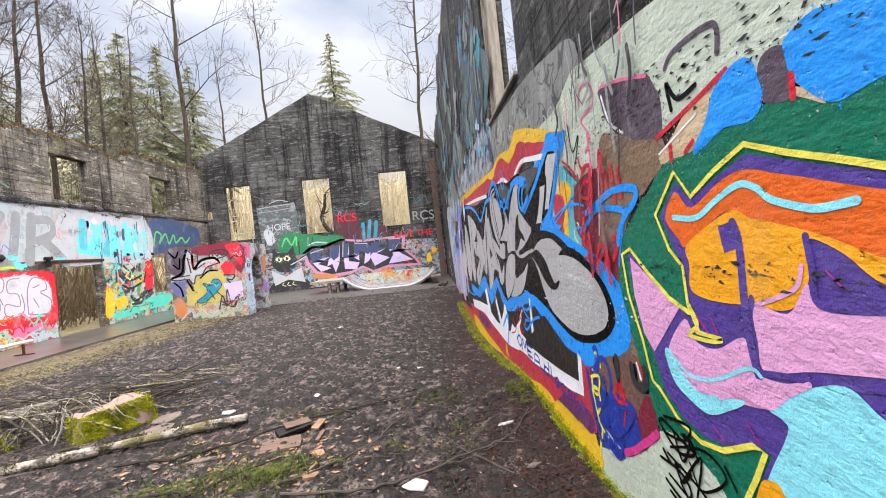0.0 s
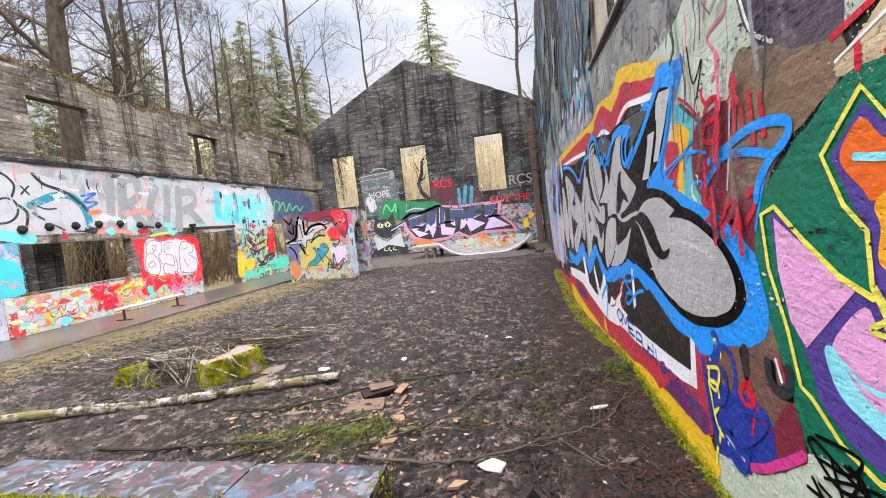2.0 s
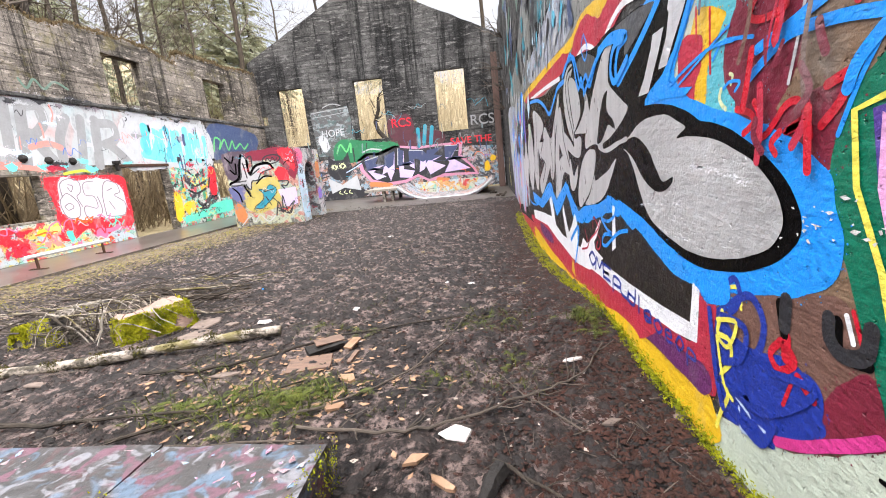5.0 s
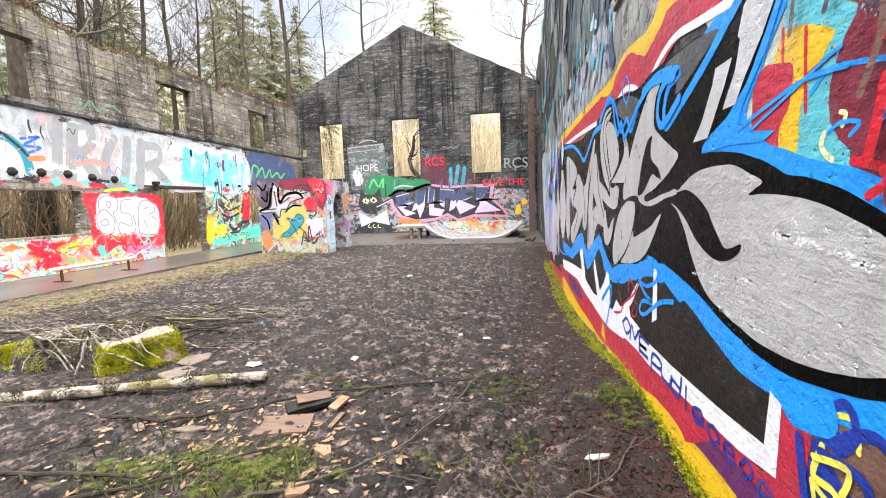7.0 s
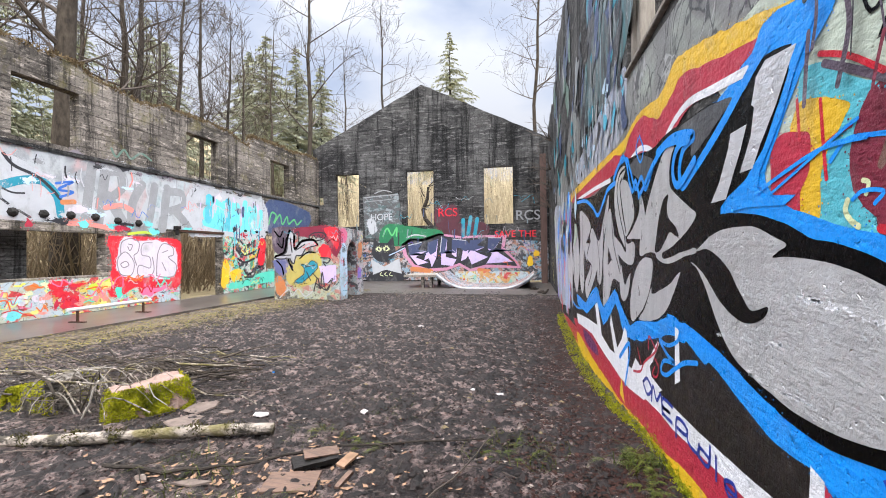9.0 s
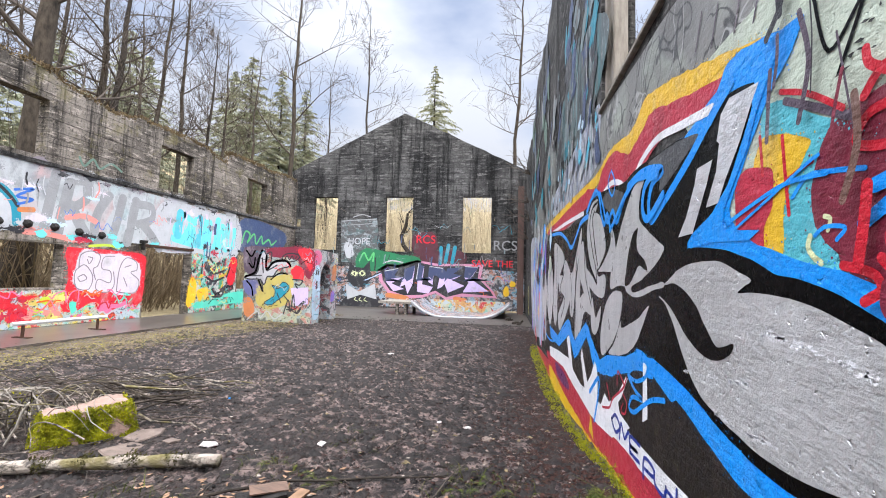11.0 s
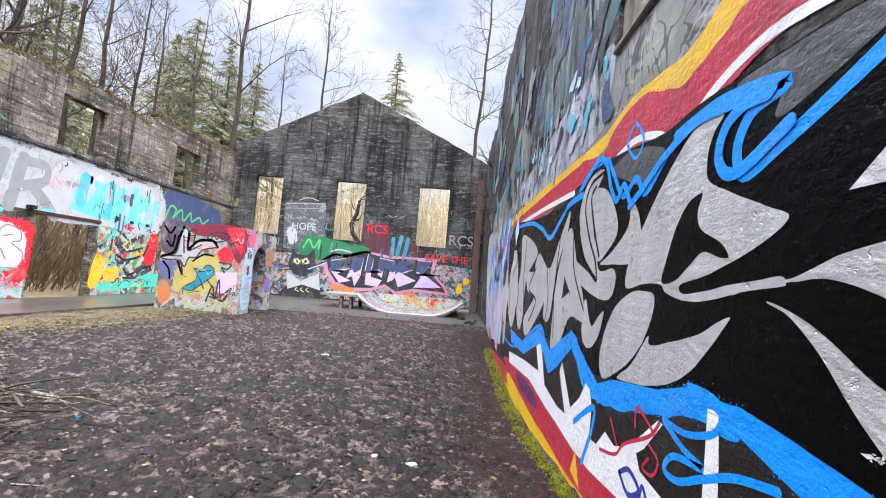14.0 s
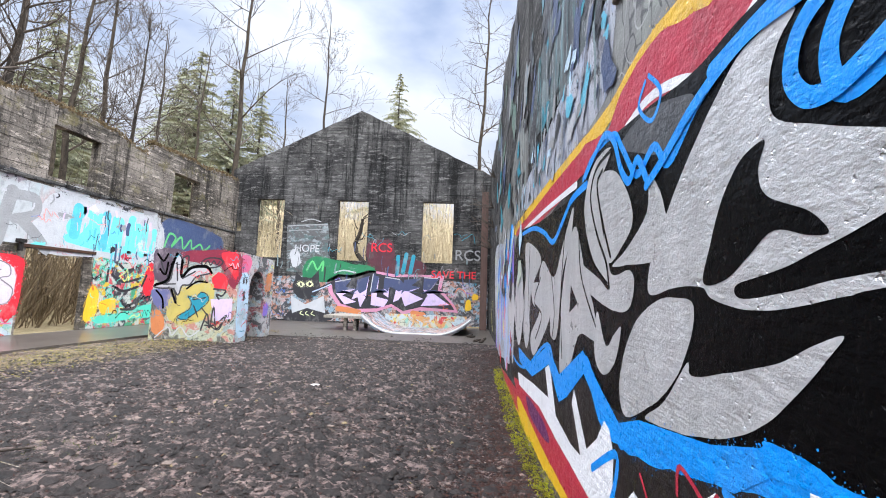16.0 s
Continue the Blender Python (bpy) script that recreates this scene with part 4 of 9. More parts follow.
stroke(upper, "blue_loop", P_BLUE, 1.6, [(2.83, 1.81), (2.65, 1.85), (2.50, 1.89), (2.37, 1.90), (2.26, 1.89), (2.20, 1.87), (2.22, 1.82), (2.31, 1.77), (2.40, 1.69), (2.43, 1.62)], 0.04)
stroke(upper, "blue_loop", P_BLUE, 1.62, [(2.87, 1.72), (2.74, 1.79), (2.65, 1.82), (2.47, 1.81), (2.31, 1.78)], 0.036)

silver = graffito("silver_graffiti_mural", "R", "large chrome-silver wildstyle graffiti piece outlined in black and blue")
blot(silver, "yellow_band", P_YELLOWD, 1.0, [(12.29, 2.91), (7.88, 2.77), (6.17, 2.68), (5.61, 2.74), (5.28, 2.74), (4.90, 2.69), (4.70, 2.72), (4.53, 2.79), (4.20, 2.73), (3.88, 2.64), (3.62, 2.56), (3.28, 2.45), (3.22, 2.37), (3.54, 2.39), (3.83, 2.46), (4.30, 2.58), (4.54, 2.53), (4.92, 2.46), (5.58, 2.61), (6.64, 2.55), (11.21, 2.68)])
blot(silver, "red_band", P_CRIMSON, 1.6, [(11.19, 2.74), (7.19, 2.64), (6.47, 2.62), (6.05, 2.53), (5.87, 2.63), (5.57, 2.69), (5.29, 2.67), (4.98, 2.55), (4.75, 2.56), (4.56, 2.61), (4.41, 2.65), (4.09, 2.57), (3.80, 2.49), (3.47, 2.41), (3.54, 2.30), (3.90, 2.37), (4.22, 2.42), (4.67, 2.33), (4.93, 2.28), (6.20, 2.43), (7.94, 2.41), (10.64, 2.56)])
stroke(silver, "white_line", P_WHITE, 2.2, [(3.63, 2.34), (3.96, 2.39), (4.30, 2.44), (4.55, 2.41), (4.73, 2.35), (4.91, 2.26)], 0.047)
stroke(silver, "white_line", P_WHITE, 2.2, [(10.10, 2.58), (8.21, 2.49), (6.80, 2.40)], 0.058)
stroke(silver, "white_line", P_WHITE, 2.2, [(5.73, 2.42), (5.44, 2.44), (5.15, 2.37), (4.93, 2.25)], 0.048)
blot(silver, "blue_field", P_BLUE, 1.8, [(3.67, 2.38), (3.46, 2.47), (3.10, 2.40), (3.07, 2.35), (3.23, 2.21), (3.41, 2.00), (3.51, 1.84), (3.26, 1.69), (2.88, 1.58), (2.62, 1.50), (2.49, 1.41), (2.43, 1.30), (2.39, 1.18), (2.44, 1.05), (2.63, 0.96), (2.86, 0.89), (3.14, 0.84), (3.42, 0.84), (3.96, 0.91), (4.53, 1.07), (5.35, 1.28), (6.10, 2.08), (4.48, 2.21)])
blot(silver, "black_field", P_BLACK, 2.4, [(11.23, 2.60), (8.53, 2.42), (6.74, 2.33), (6.19, 2.46), (5.60, 2.42), (5.07, 2.35), (4.73, 2.37), (4.41, 2.35), (4.03, 2.33), (3.68, 2.26), (3.52, 2.34), (3.28, 2.29), (3.33, 2.21), (3.43, 2.08), (3.53, 1.95), (3.67, 1.87), (3.87, 1.80), (3.90, 1.70), (3.78, 1.22), (4.22, 1.15), (4.59, 1.09), (5.04, 0.99), (5.87, 0.91), (6.86, 0.85), (8.20, 0.83), (10.49, 0.86), (11.75, 1.62)])
blot(silver, "black_field", P_BLACK, 2.5, [(4.21, 1.76), (3.96, 1.735), (3.86, 1.745), (3.58, 1.715), (3.40, 1.67), (3.29, 1.63), (3.22, 1.60), (3.10, 1.58), (2.96, 1.54), (2.80, 1.47), (2.67, 1.39), (2.60, 1.32), (2.56, 1.24), (2.58, 1.16), (2.68, 1.07), (2.88, 0.985), (3.11, 0.935), (3.33, 0.925), (3.60, 0.965), (3.80, 1.02), (4.04, 1.07), (4.42, 1.12), (4.8, 1.14), (5.22, 1.22), (5.23, 1.58)])
blot(silver, "grey_field", P_GREYD, 2.8, [(4.43, 2.34), (4.03, 2.32), (3.76, 2.27), (3.89, 2.22), (4.13, 2.14), (4.28, 2.12), (4.25, 2.24), (4.46, 2.31)])
blot(silver, "grey_field", P_GREYD, 2.8, [(5.83, 2.35), (5.50, 2.39), (5.16, 2.31), (5.05, 2.24), (5.29, 2.13), (5.58, 2.23)])
stroke(silver, "blue_ribbon", P_BLUE, 3.2, [(4.93, 2.29), (4.62, 2.31), (4.36, 2.27), (4.23, 2.22), (4.39, 2.19), (4.47, 2.08), (4.43, 1.96), (4.25, 2.02), (4.05, 2.10), (3.85, 2.19), (3.70, 2.27), (3.56, 2.34), (3.47, 2.38)], 0.056)
stroke(silver, "blue_ribbon", P_BLUE, 3.2, [(6.59, 2.38), (6.33, 2.47), (5.93, 2.46), (5.78, 2.32), (5.59, 2.12), (5.39, 2.19), (5.26, 2.07), (5.05, 2.20), (4.91, 2.26)], 0.045)
stroke(silver, "blue_ribbon", P_BLUE, 3.2, [(10.32, 2.54), (9.09, 2.43), (8.25, 2.24), (7.74, 2.07), (7.25, 2.21), (6.96, 2.31), (6.50, 2.32)], 0.062)
stroke(silver, "blue_ribbon", P_BLUE, 3.0, [(5.47, 2.54), (5.55, 2.45), (5.41, 2.32), (5.31, 2.41), (5.43, 2.55)], 0.024)
blot(silver, "blue_edge", P_BLUE, 3.2, [(3.28, 2.42), (3.17, 2.35), (3.30, 2.19), (3.37, 2.07), (3.47, 1.96), (3.54, 1.88), (3.56, 1.79), (3.30, 1.76), (3.37, 1.73), (3.50, 1.74), (3.65, 1.75), (3.87, 1.74), (3.67, 1.86), (3.51, 1.97), (3.41, 2.09), (3.33, 2.21)], sharp=True)
stroke(silver, "blue_ribbon", P_BLUE, 3.4, [(3.60, 1.79), (3.37, 1.85), (3.16, 1.89), (2.98, 1.88)], 0.016)
stroke(silver, "blue_ribbon", P_BLUE, 3.4, [(3.50, 1.77), (3.30, 1.84), (3.08, 1.92), (3.01, 1.94)], 0.012)
stroke(silver, "blue_ribbon", P_BLUE, 3.2, [(12.57, 0.70), (11.27, 0.42), (9.72, 0.52), (8.00, 1.03), (7.45, 0.72), (6.58, 1.09), (6.30, 0.91), (6.10, 0.84)], 0.045)
blot(silver, "blue_band", P_BLUE, 3.1, [(6.45, 0.96), (6.04, 0.82), (5.73, 0.89), (5.45, 0.91), (5.03, 0.99), (4.87, 1.05), (4.72, 1.12), (4.61, 1.11), (4.41, 1.10), (4.42, 1.00), (4.59, 0.99), (4.72, 0.99), (4.95, 0.92), (5.24, 0.85), (5.57, 0.77), (5.83, 0.74), (6.17, 0.73)])
blot(silver, "blue_band", P_BLUE, 3.1, [(4.76, 1.115), (4.58, 1.125), (4.44, 1.09), (4.11, 1.06), (3.79, 1.01), (3.56, 0.96), (3.34, 0.92), (3.19, 0.90), (3.03, 0.90), (2.94, 0.93), (2.94, 0.84), (3.12, 0.77), (3.22, 0.81), (3.37, 0.81), (3.60, 0.84), (3.85, 0.91), (4.19, 1.00), (4.55, 1.04)])
blot(silver, "silver_bar", P_CHROMEW, 3.2, [(3.48, 2.32), (3.28, 2.29), (3.33, 2.23), (3.41, 2.12), (3.53, 1.99), (3.59, 1.91), (3.70, 1.91), (3.60, 2.05), (3.57, 2.16), (3.59, 2.18), (3.55, 2.28)], sharp=True)
blot(silver, "silver_bar", P_CHROMEW, 3.2, [(3.78, 2.11), (3.63, 2.11), (3.69, 2.01), (3.78, 1.89), (3.84, 1.81), (4.01, 1.81), (3.91, 1.90), (3.81, 2.04)], sharp=True)
blot(silver, "silver_letter", P_CHROME, 3.2, [(5.47, 1.53), (5.44, 1.68), (5.27, 1.87), (5.09, 2.04), (4.92, 2.17), (4.76, 2.26), (4.56, 2.25), (4.62, 2.19), (4.66, 2.10), (4.65, 2.00), (4.52, 1.92), (4.31, 1.82), (4.21, 1.77), (4.32, 1.70), (4.44, 1.65), (4.57, 1.61), (4.68, 1.58), (4.84, 1.55), (4.83, 1.51), (4.68, 1.52), (4.50, 1.55), (4.33, 1.57), (4.23, 1.58), (4.23, 1.54), (4.33, 1.53), (4.49, 1.51), (4.68, 1.48), (4.84, 1.48), (4.98, 1.51), (5.04, 1.55), (5.23, 1.55)])
blot(silver, "black_eye", P_BLACK, 3.8, [(5.02, 1.56), (4.98, 1.67), (4.90, 1.82), (4.80, 1.92), (4.69, 1.95), (4.72, 1.87), (4.69, 1.79), (4.56, 1.72), (4.50, 1.66), (4.56, 1.66), (4.67, 1.69), (4.78, 1.63), (4.89, 1.57)])
blot(silver, "silver_letter", P_CHROME, 3.2, [(5.78, 0.91), (5.87, 1.03), (5.79, 1.23), (5.62, 1.40), (5.39, 1.50), (5.20, 1.51), (5.09, 1.48), (5.13, 1.34), (5.25, 1.19), (5.45, 1.05)])
blot(silver, "silver_letter", P_CHROME, 3.2, [(5.54, 0.97), (5.34, 1.09), (5.15, 1.27), (5.12, 1.23), (4.93, 1.27), (4.69, 1.34), (4.56, 1.40), (4.48, 1.43), (4.53, 1.37), (4.64, 1.26), (4.76, 1.16), (4.92, 1.08), (5.17, 1.01), (5.38, 0.98)])
blot(silver, "silver_letter", P_CHROME, 3.2, [(5.96, 1.69), (5.75, 1.76), (5.48, 1.90), (5.45, 2.08), (5.33, 1.96), (5.26, 1.76), (5.28, 1.69), (5.42, 1.67), (5.75, 1.68)])
blot(silver, "silver_letter", P_CHROME, 3.2, [(6.08, 1.79), (6.13, 1.98), (6.27, 2.23), (6.13, 2.29), (5.88, 2.22), (5.69, 2.03), (5.65, 1.89), (5.79, 1.79), (5.99, 1.71)])
blot(silver, "silver_letter", P_CHROME, 3.2, [(6.04, 1.59), (6.35, 1.77), (6.56, 2.09), (6.46, 2.32), (6.24, 2.42), (5.97, 2.40), (6.06, 2.31), (6.24, 2.23), (6.16, 1.98), (6.04, 1.75), (5.96, 1.64), (5.70, 1.65), (5.64, 1.57), (5.73, 1.45), (5.96, 1.44), (6.28, 1.50), (6.64, 1.62), (6.79, 1.81), (6.60, 1.75)])
stroke(silver, "black_line", P_BLACK, 3.7, [(5.97, 2.38), (6.27, 2.35), (6.39, 2.18), (6.25, 1.92), (6.07, 1.72), (6.02, 1.57)], 0.027)
stroke(silver, "black_line", P_BLACK, 3.7, [(6.13, 2.31), (6.24, 2.23), (6.11, 1.94), (5.99, 1.75)], 0.026)
stroke(silver, "black_line", P_BLACK, 3.7, [(6.56, 2.09), (6.43, 1.78), (6.04, 1.57)], 0.028)
blot(silver, "silver_letter", P_CHROME, 3.2, [(7.38, 1.18), (7.30, 1.54), (7.05, 1.93), (6.79, 2.06), (6.52, 1.66), (6.32, 1.43), (6.29, 1.24), (6.70, 1.24), (7.00, 0.98), (7.37, 0.84)])
blot(silver, "silver_letter", P_CHROME, 3.2, [(6.26, 1.43), (6.09, 1.23), (5.94, 1.31), (5.83, 1.35), (5.94, 1.15), (6.16, 1.05), (6.32, 1.16)])
blot(silver, "silver_letter", P_CHROME, 3.2, [(8.31, 1.93), (7.68, 1.71), (7.25, 2.00), (6.89, 2.24), (6.96, 2.01), (7.30, 1.69), (7.51, 1.17), (7.83, 1.14), (7.91, 1.42), (8.56, 1.67)])
blot(silver, "silver_letter", P_CHROME, 3.2, [(9.18, 1.69), (8.02, 1.63), (7.83, 1.36), (8.40, 1.02), (9.01, 0.78), (9.25, 1.01), (8.54, 1.34), (9.05, 1.43)])
blot(silver, "silver_letter", P_CHROME, 3.2, [(9.88, 2.31), (8.94, 2.16), (8.44, 1.94), (8.91, 1.75), (9.29, 1.54), (9.37, 0.99), (9.75, 0.80), (10.17, 1.27), (9.84, 1.79)])
blot(silver, "silver_letter", P_CHROME, 3.2, [(11.13, 1.79), (10.50, 2.10), (10.12, 1.62), (10.22, 1.00), (10.71, 0.73), (11.38, 1.22)])
blot(silver, "silver_letter", P_CHROME, 3.2, [(12.42, 1.53), (11.69, 1.80), (11.38, 1.22), (11.78, 0.78), (12.48, 1.06)])
stroke(silver, "black_line", P_BLACK, 3.75, [(7.20, 2.04), (7.35, 1.49), (7.29, 0.99)], 0.026)
stroke(silver, "black_line", P_BLACK, 3.75, [(9.40, 2.21), (9.48, 1.61), (9.25, 1.01)], 0.040)
stroke(silver, "black_line", P_BLACK, 3.75, [(8.47, 1.74), (8.95, 1.46), (8.37, 1.31), (8.81, 1.01)], 0.032)
stroke(silver, "black_line", P_BLACK, 3.75, [(6.71, 2.02), (6.64, 1.67), (6.29, 1.33)], 0.021)
stroke(silver, "black_line", P_BLACK, 3.75, [(7.78, 1.71), (7.64, 1.37), (7.76, 1.09)], 0.027)
stroke(silver, "black_line", P_BLACK, 3.75, [(10.33, 2.08), (9.95, 1.45), (10.20, 0.83)], 0.042)
stroke(silver, "black_line", P_BLACK, 3.75, [(11.46, 1.85), (11.06, 1.24), (11.32, 0.82)], 0.049)
blot(silver, "black_gap", P_BLACK, 3.75, [(6.96, 1.61), (6.75, 1.47), (7.01, 1.39)], sharp=True)
blot(silver, "silver_tail", P_CHROME, 3.2, [(4.30, 1.555), (4.20, 1.575), (4.10, 1.61), (4.02, 1.64), (3.88, 1.665), (3.72, 1.67), (3.58, 1.66), (3.45, 1.62), (3.36, 1.585), (3.41, 1.56), (3.45, 1.535), (3.37, 1.54), (3.27, 1.535), (3.12, 1.52), (2.95, 1.475), (2.81, 1.42), (2.72, 1.36), (2.66, 1.29), (2.64, 1.21), (2.69, 1.13), (2.80, 1.07), (2.92, 1.03), (3.10, 0.99), (3.33, 0.98), (3.50, 1.0), (3.62, 1.02), (3.75, 1.05), (3.86, 1.11), (3.95, 1.19), (4.02, 1.27), (4.10, 1.37), (4.20, 1.455), (4.30, 1.495), (4.22, 1.50), (4.05, 1.53), (4.08, 1.57)])
blot(silver, "black_swoosh", P_BLACK, 3.8, [(4.45, 1.52), (4.25, 1.545), (4.12, 1.57), (4.03, 1.565), (3.92, 1.53), (3.82, 1.475), (3.75, 1.41), (3.68, 1.345), (3.63, 1.31), (3.57, 1.315), (3.49, 1.335), (3.51, 1.295), (3.60, 1.255), (3.70, 1.245), (3.82, 1.27), (3.93, 1.315), (4.03, 1.385), (4.15, 1.455), (4.28, 1.495)])
blot(silver, "dark_base", P_UMBER, 1.4, [(11.72, 0.70), (7.23, 0.94), (5.75, 0.90), (4.60, 1.05), (3.98, 0.96), (3.48, 0.85), (3.22, 0.84), (3.18, 0.70), (3.58, 0.48), (4.22, 0.51), (4.94, 0.49), (6.61, 0.24), (8.94, 0.18), (11.88, 0.09)])
blot(silver, "dark_base", P_UMBER, 1.5, [(5.02, 1.01), (3.97, 0.88), (3.32, 0.84), (3.27, 0.59), (3.64, 0.56), (4.59, 0.54), (5.44, 0.64)])
blot(silver, "red_base", P_CRIMSON, 1.5, [(15.36, -0.32), (9.32, 0.05), (6.56, 0.22), (4.64, 0.37), (3.66, 0.46), (3.22, 0.53), (3.23, 0.83), (3.04, 0.84), (3.03, 0.60), (3.02, 0.35), (3.27, 0.33), (4.12, 0.27), (5.81, 0.11), (9.51, -0.23), (15.80, -0.69)])
blot(silver, "plum_base", P_PLUM, 1.9, [(4.91, 0.23), (3.81, 0.36), (3.21, 0.44), (3.05, 0.42), (3.11, 0.30), (3.58, 0.27), (4.69, 0.18)])
blot(silver, "white_base", P_WHITE, 2.0, [(10.18, 0.34), (8.93, 0.34), (7.83, 0.46), (6.97, 0.38), (5.85, 0.45), (5.69, 0.59), (5.20, 0.50), (4.22, 0.53), (3.64, 0.57), (3.27, 0.61), (3.25, 0.83), (3.18, 0.81), (3.19, 0.53), (3.44, 0.48), (4.08, 0.42), (5.13, 0.31), (7.09, 0.14), (10.47, -0.02)], sharp=True)
blot(silver, "yellow_base", P_YELLOWD, 1.3, [(17.71, -0.44), (10.60, -0.18), (5.79, 0.17), (4.11, 0.29), (3.27, 0.34), (3.06, 0.33), (2.96, 0.16), (3.15, 0.04), (3.51, 0.09), (5.26, -0.07), (8.72, -0.39), (19.72, -1.01)])
blot(silver, "red_foot", P_CRIMSON, 2.12, [(8.32, 0.12), (6.95, 0.15), (5.93, 0.23), (5.42, 0.32), (4.82, 0.36), (4.40, 0.32), (4.01, 0.36), (3.67, 0.40), (4.00, 0.19), (4.16, 0.22), (4.50, 0.19), (4.97, 0.10), (5.63, 0.05), (6.49, -0.05), (7.37, -0.07)])
blot(silver, "yellow_foot", P_YELLOWD, 2.18, [(7.37, -0.07), (6.49, -0.05), (5.63, 0.05), (4.97, 0.10), (4.50, 0.19), (4.16, 0.22), (4.00, 0.19), (4.18, 0.08), (4.51, 0.11), (5.12, 0.05), (5.85, -0.06), (6.82, -0.18), (7.84, -0.21)])
blot(silver, "red_foot", P_CRIMSON, 2.14, [(11.12, 0.12), (8.30, 0.29), (7.37, 0.24), (6.54, 0.21), (6.03, 0.20), (5.60, 0.20), (6.20, -0.09), (6.79, -0.05), (7.61, -0.07), (8.65, -0.08), (10.71, -0.04)])
blot(silver, "plum_foot", P_PLUM, 2.2, [(9.56, 0.16), (8.24, 0.20), (7.85, 0.10), (8.31, 0.02), (9.27, -0.00)])
blot(silver, "yellow_foot", P_YELLOWD, 2.18, [(10.60, -0.08), (8.64, -0.09), (7.41, -0.08), (6.73, -0.06), (6.26, -0.06), (6.32, -0.15), (6.72, -0.20), (7.38, -0.23), (8.50, -0.29), (10.38, -0.31)])
blot(silver, "yellow_foot", P_YELLOWD, 2.22, [(6.42, 0.03), (6.31, 0.23), (6.17, -0.00)], sharp=True)
blot(silver, "white_spike", P_WHITE, 2.3, [(10.64, 0.29), (9.00, 0.44), (7.92, 0.51), (8.12, 0.77), (7.86, 0.85), (7.54, 0.43), (6.97, 0.36), (6.64, 0.36), (6.93, 0.70), (6.86, 0.82), (6.51, 0.50), (6.28, 0.64), (6.08, 0.84), (5.97, 0.66), (6.00, 0.40), (5.82, 0.46), (5.45, 0.59), (5.25, 0.69), (4.99, 0.89), (4.95, 0.88), (5.13, 0.70), (5.22, 0.64), (5.17, 0.57), (4.90, 0.55), (5.42, 0.30), (6.01, 0.22), (6.52, 0.22), (7.49, 0.23), (8.48, 0.28), (10.49, 0.12)], sharp=True)
blot(silver, "white_spike", P_WHITE, 2.3, [(4.60, 1.06), (4.53, 1.07), (4.52, 0.87), (4.52, 0.73), (4.62, 0.68), (4.61, 0.85)], sharp=True)
blot(silver, "blue_band", P_BLUE, 2.4, [(10.64, 0.70), (9.16, 0.67), (7.96, 1.03), (7.40, 0.83), (6.60, 1.14), (6.18, 0.96), (5.88, 0.85), (5.61, 0.94), (5.01, 1.03), (4.71, 1.12), (4.46, 1.09), (4.20, 1.05), (3.95, 1.02), (4.13, 0.94), (4.24, 0.97), (4.42, 1.02), (4.58, 1.07), (4.73, 1.04), (4.89, 0.93), (5.22, 0.88), (5.59, 0.85), (5.85, 0.72), (6.23, 0.82), (6.58, 0.98), (7.11, 0.70), (7.41, 0.59), (7.91, 0.84), (9.05, 0.51), (10.46, 0.49)], sharp=True)
stroke(silver, "red_scrawl", P_CRIMSON, 2.5, [(5.77, 0.45), (5.51, 0.52), (5.38, 0.63), (5.08, 0.78), (4.98, 0.88)], 0.021)
stroke(silver, "red_scrawl", P_CRIMSON, 2.5, [(5.08, 0.74), (4.98, 0.70), (5.03, 0.61), (5.14, 0.60), (5.08, 0.67)], 0.018)
stroke(silver, "red_scrawl", P_CRIMSON, 2.5, [(5.60, 0.70), (5.49, 0.59)], 0.022)
stroke(silver, "red_scrawl", P_CRIMSON, 2.5, [(5.25, 0.77), (5.22, 0.88), (5.03, 0.81)], 0.021)
stroke(silver, "blue_scrawl", P_BLUE, 2.55, [(4.93, 0.90), (4.76, 0.84), (4.62, 0.82), (4.84, 0.78), (4.92, 0.69), (4.80, 0.69), (4.62, 0.78), (4.43, 0.87), (4.23, 0.92)], 0.032)
stroke(silver, "blue_scrawl", P_BLUE, 2.55, [(4.94, 0.91), (4.75, 0.91), (4.57, 0.97), (4.52, 1.02)], 0.029)
stroke(silver, "blue_scrawl", P_BLUE, 2.55, [(6.38, 0.43), (5.94, 0.67), (5.95, 0.51), (6.14, 0.21)], 0.047)
stroke(silver, "blue_lettering", P_NAVY, 2.6, [(5.43, 0.45), (5.30, 0.52), (5.17, 0.47), (5.30, 0.39), (5.43, 0.45)], 0.029)
stroke(silver, "blue_lettering", P_NAVY, 2.6, [(5.18, 0.38), (5.13, 0.51), (5.04, 0.43), (4.93, 0.51), (4.90, 0.38)], 0.028)
stroke(silver, "blue_lettering", P_NAVY, 2.6, [(4.68, 0.51), (4.88, 0.50), (4.89, 0.44), (4.73, 0.45), (4.89, 0.43), (4.88, 0.39), (4.69, 0.40)], 0.026)
stroke(silver, "blue_lettering", P_NAVY, 2.6, [(4.61, 0.34), (4.59, 0.47), (4.43, 0.48), (4.42, 0.43), (4.58, 0.41)], 0.024)
stroke(silver, "blue_lettering", P_NAVY, 2.6, [(4.40, 0.47), (4.39, 0.40), (4.25, 0.40), (4.22, 0.47), (4.23, 0.39)], 0.023)
stroke(silver, "blue_lettering", P_NAVY, 2.6, [(4.07, 0.52), (4.10, 0.40), (4.23, 0.40), (4.21, 0.45), (4.09, 0.45)], 0.023)
stroke(silver, "blue_lettering", P_NAVY, 2.6, [(4.00, 0.50), (4.00, 0.38)], 0.021)
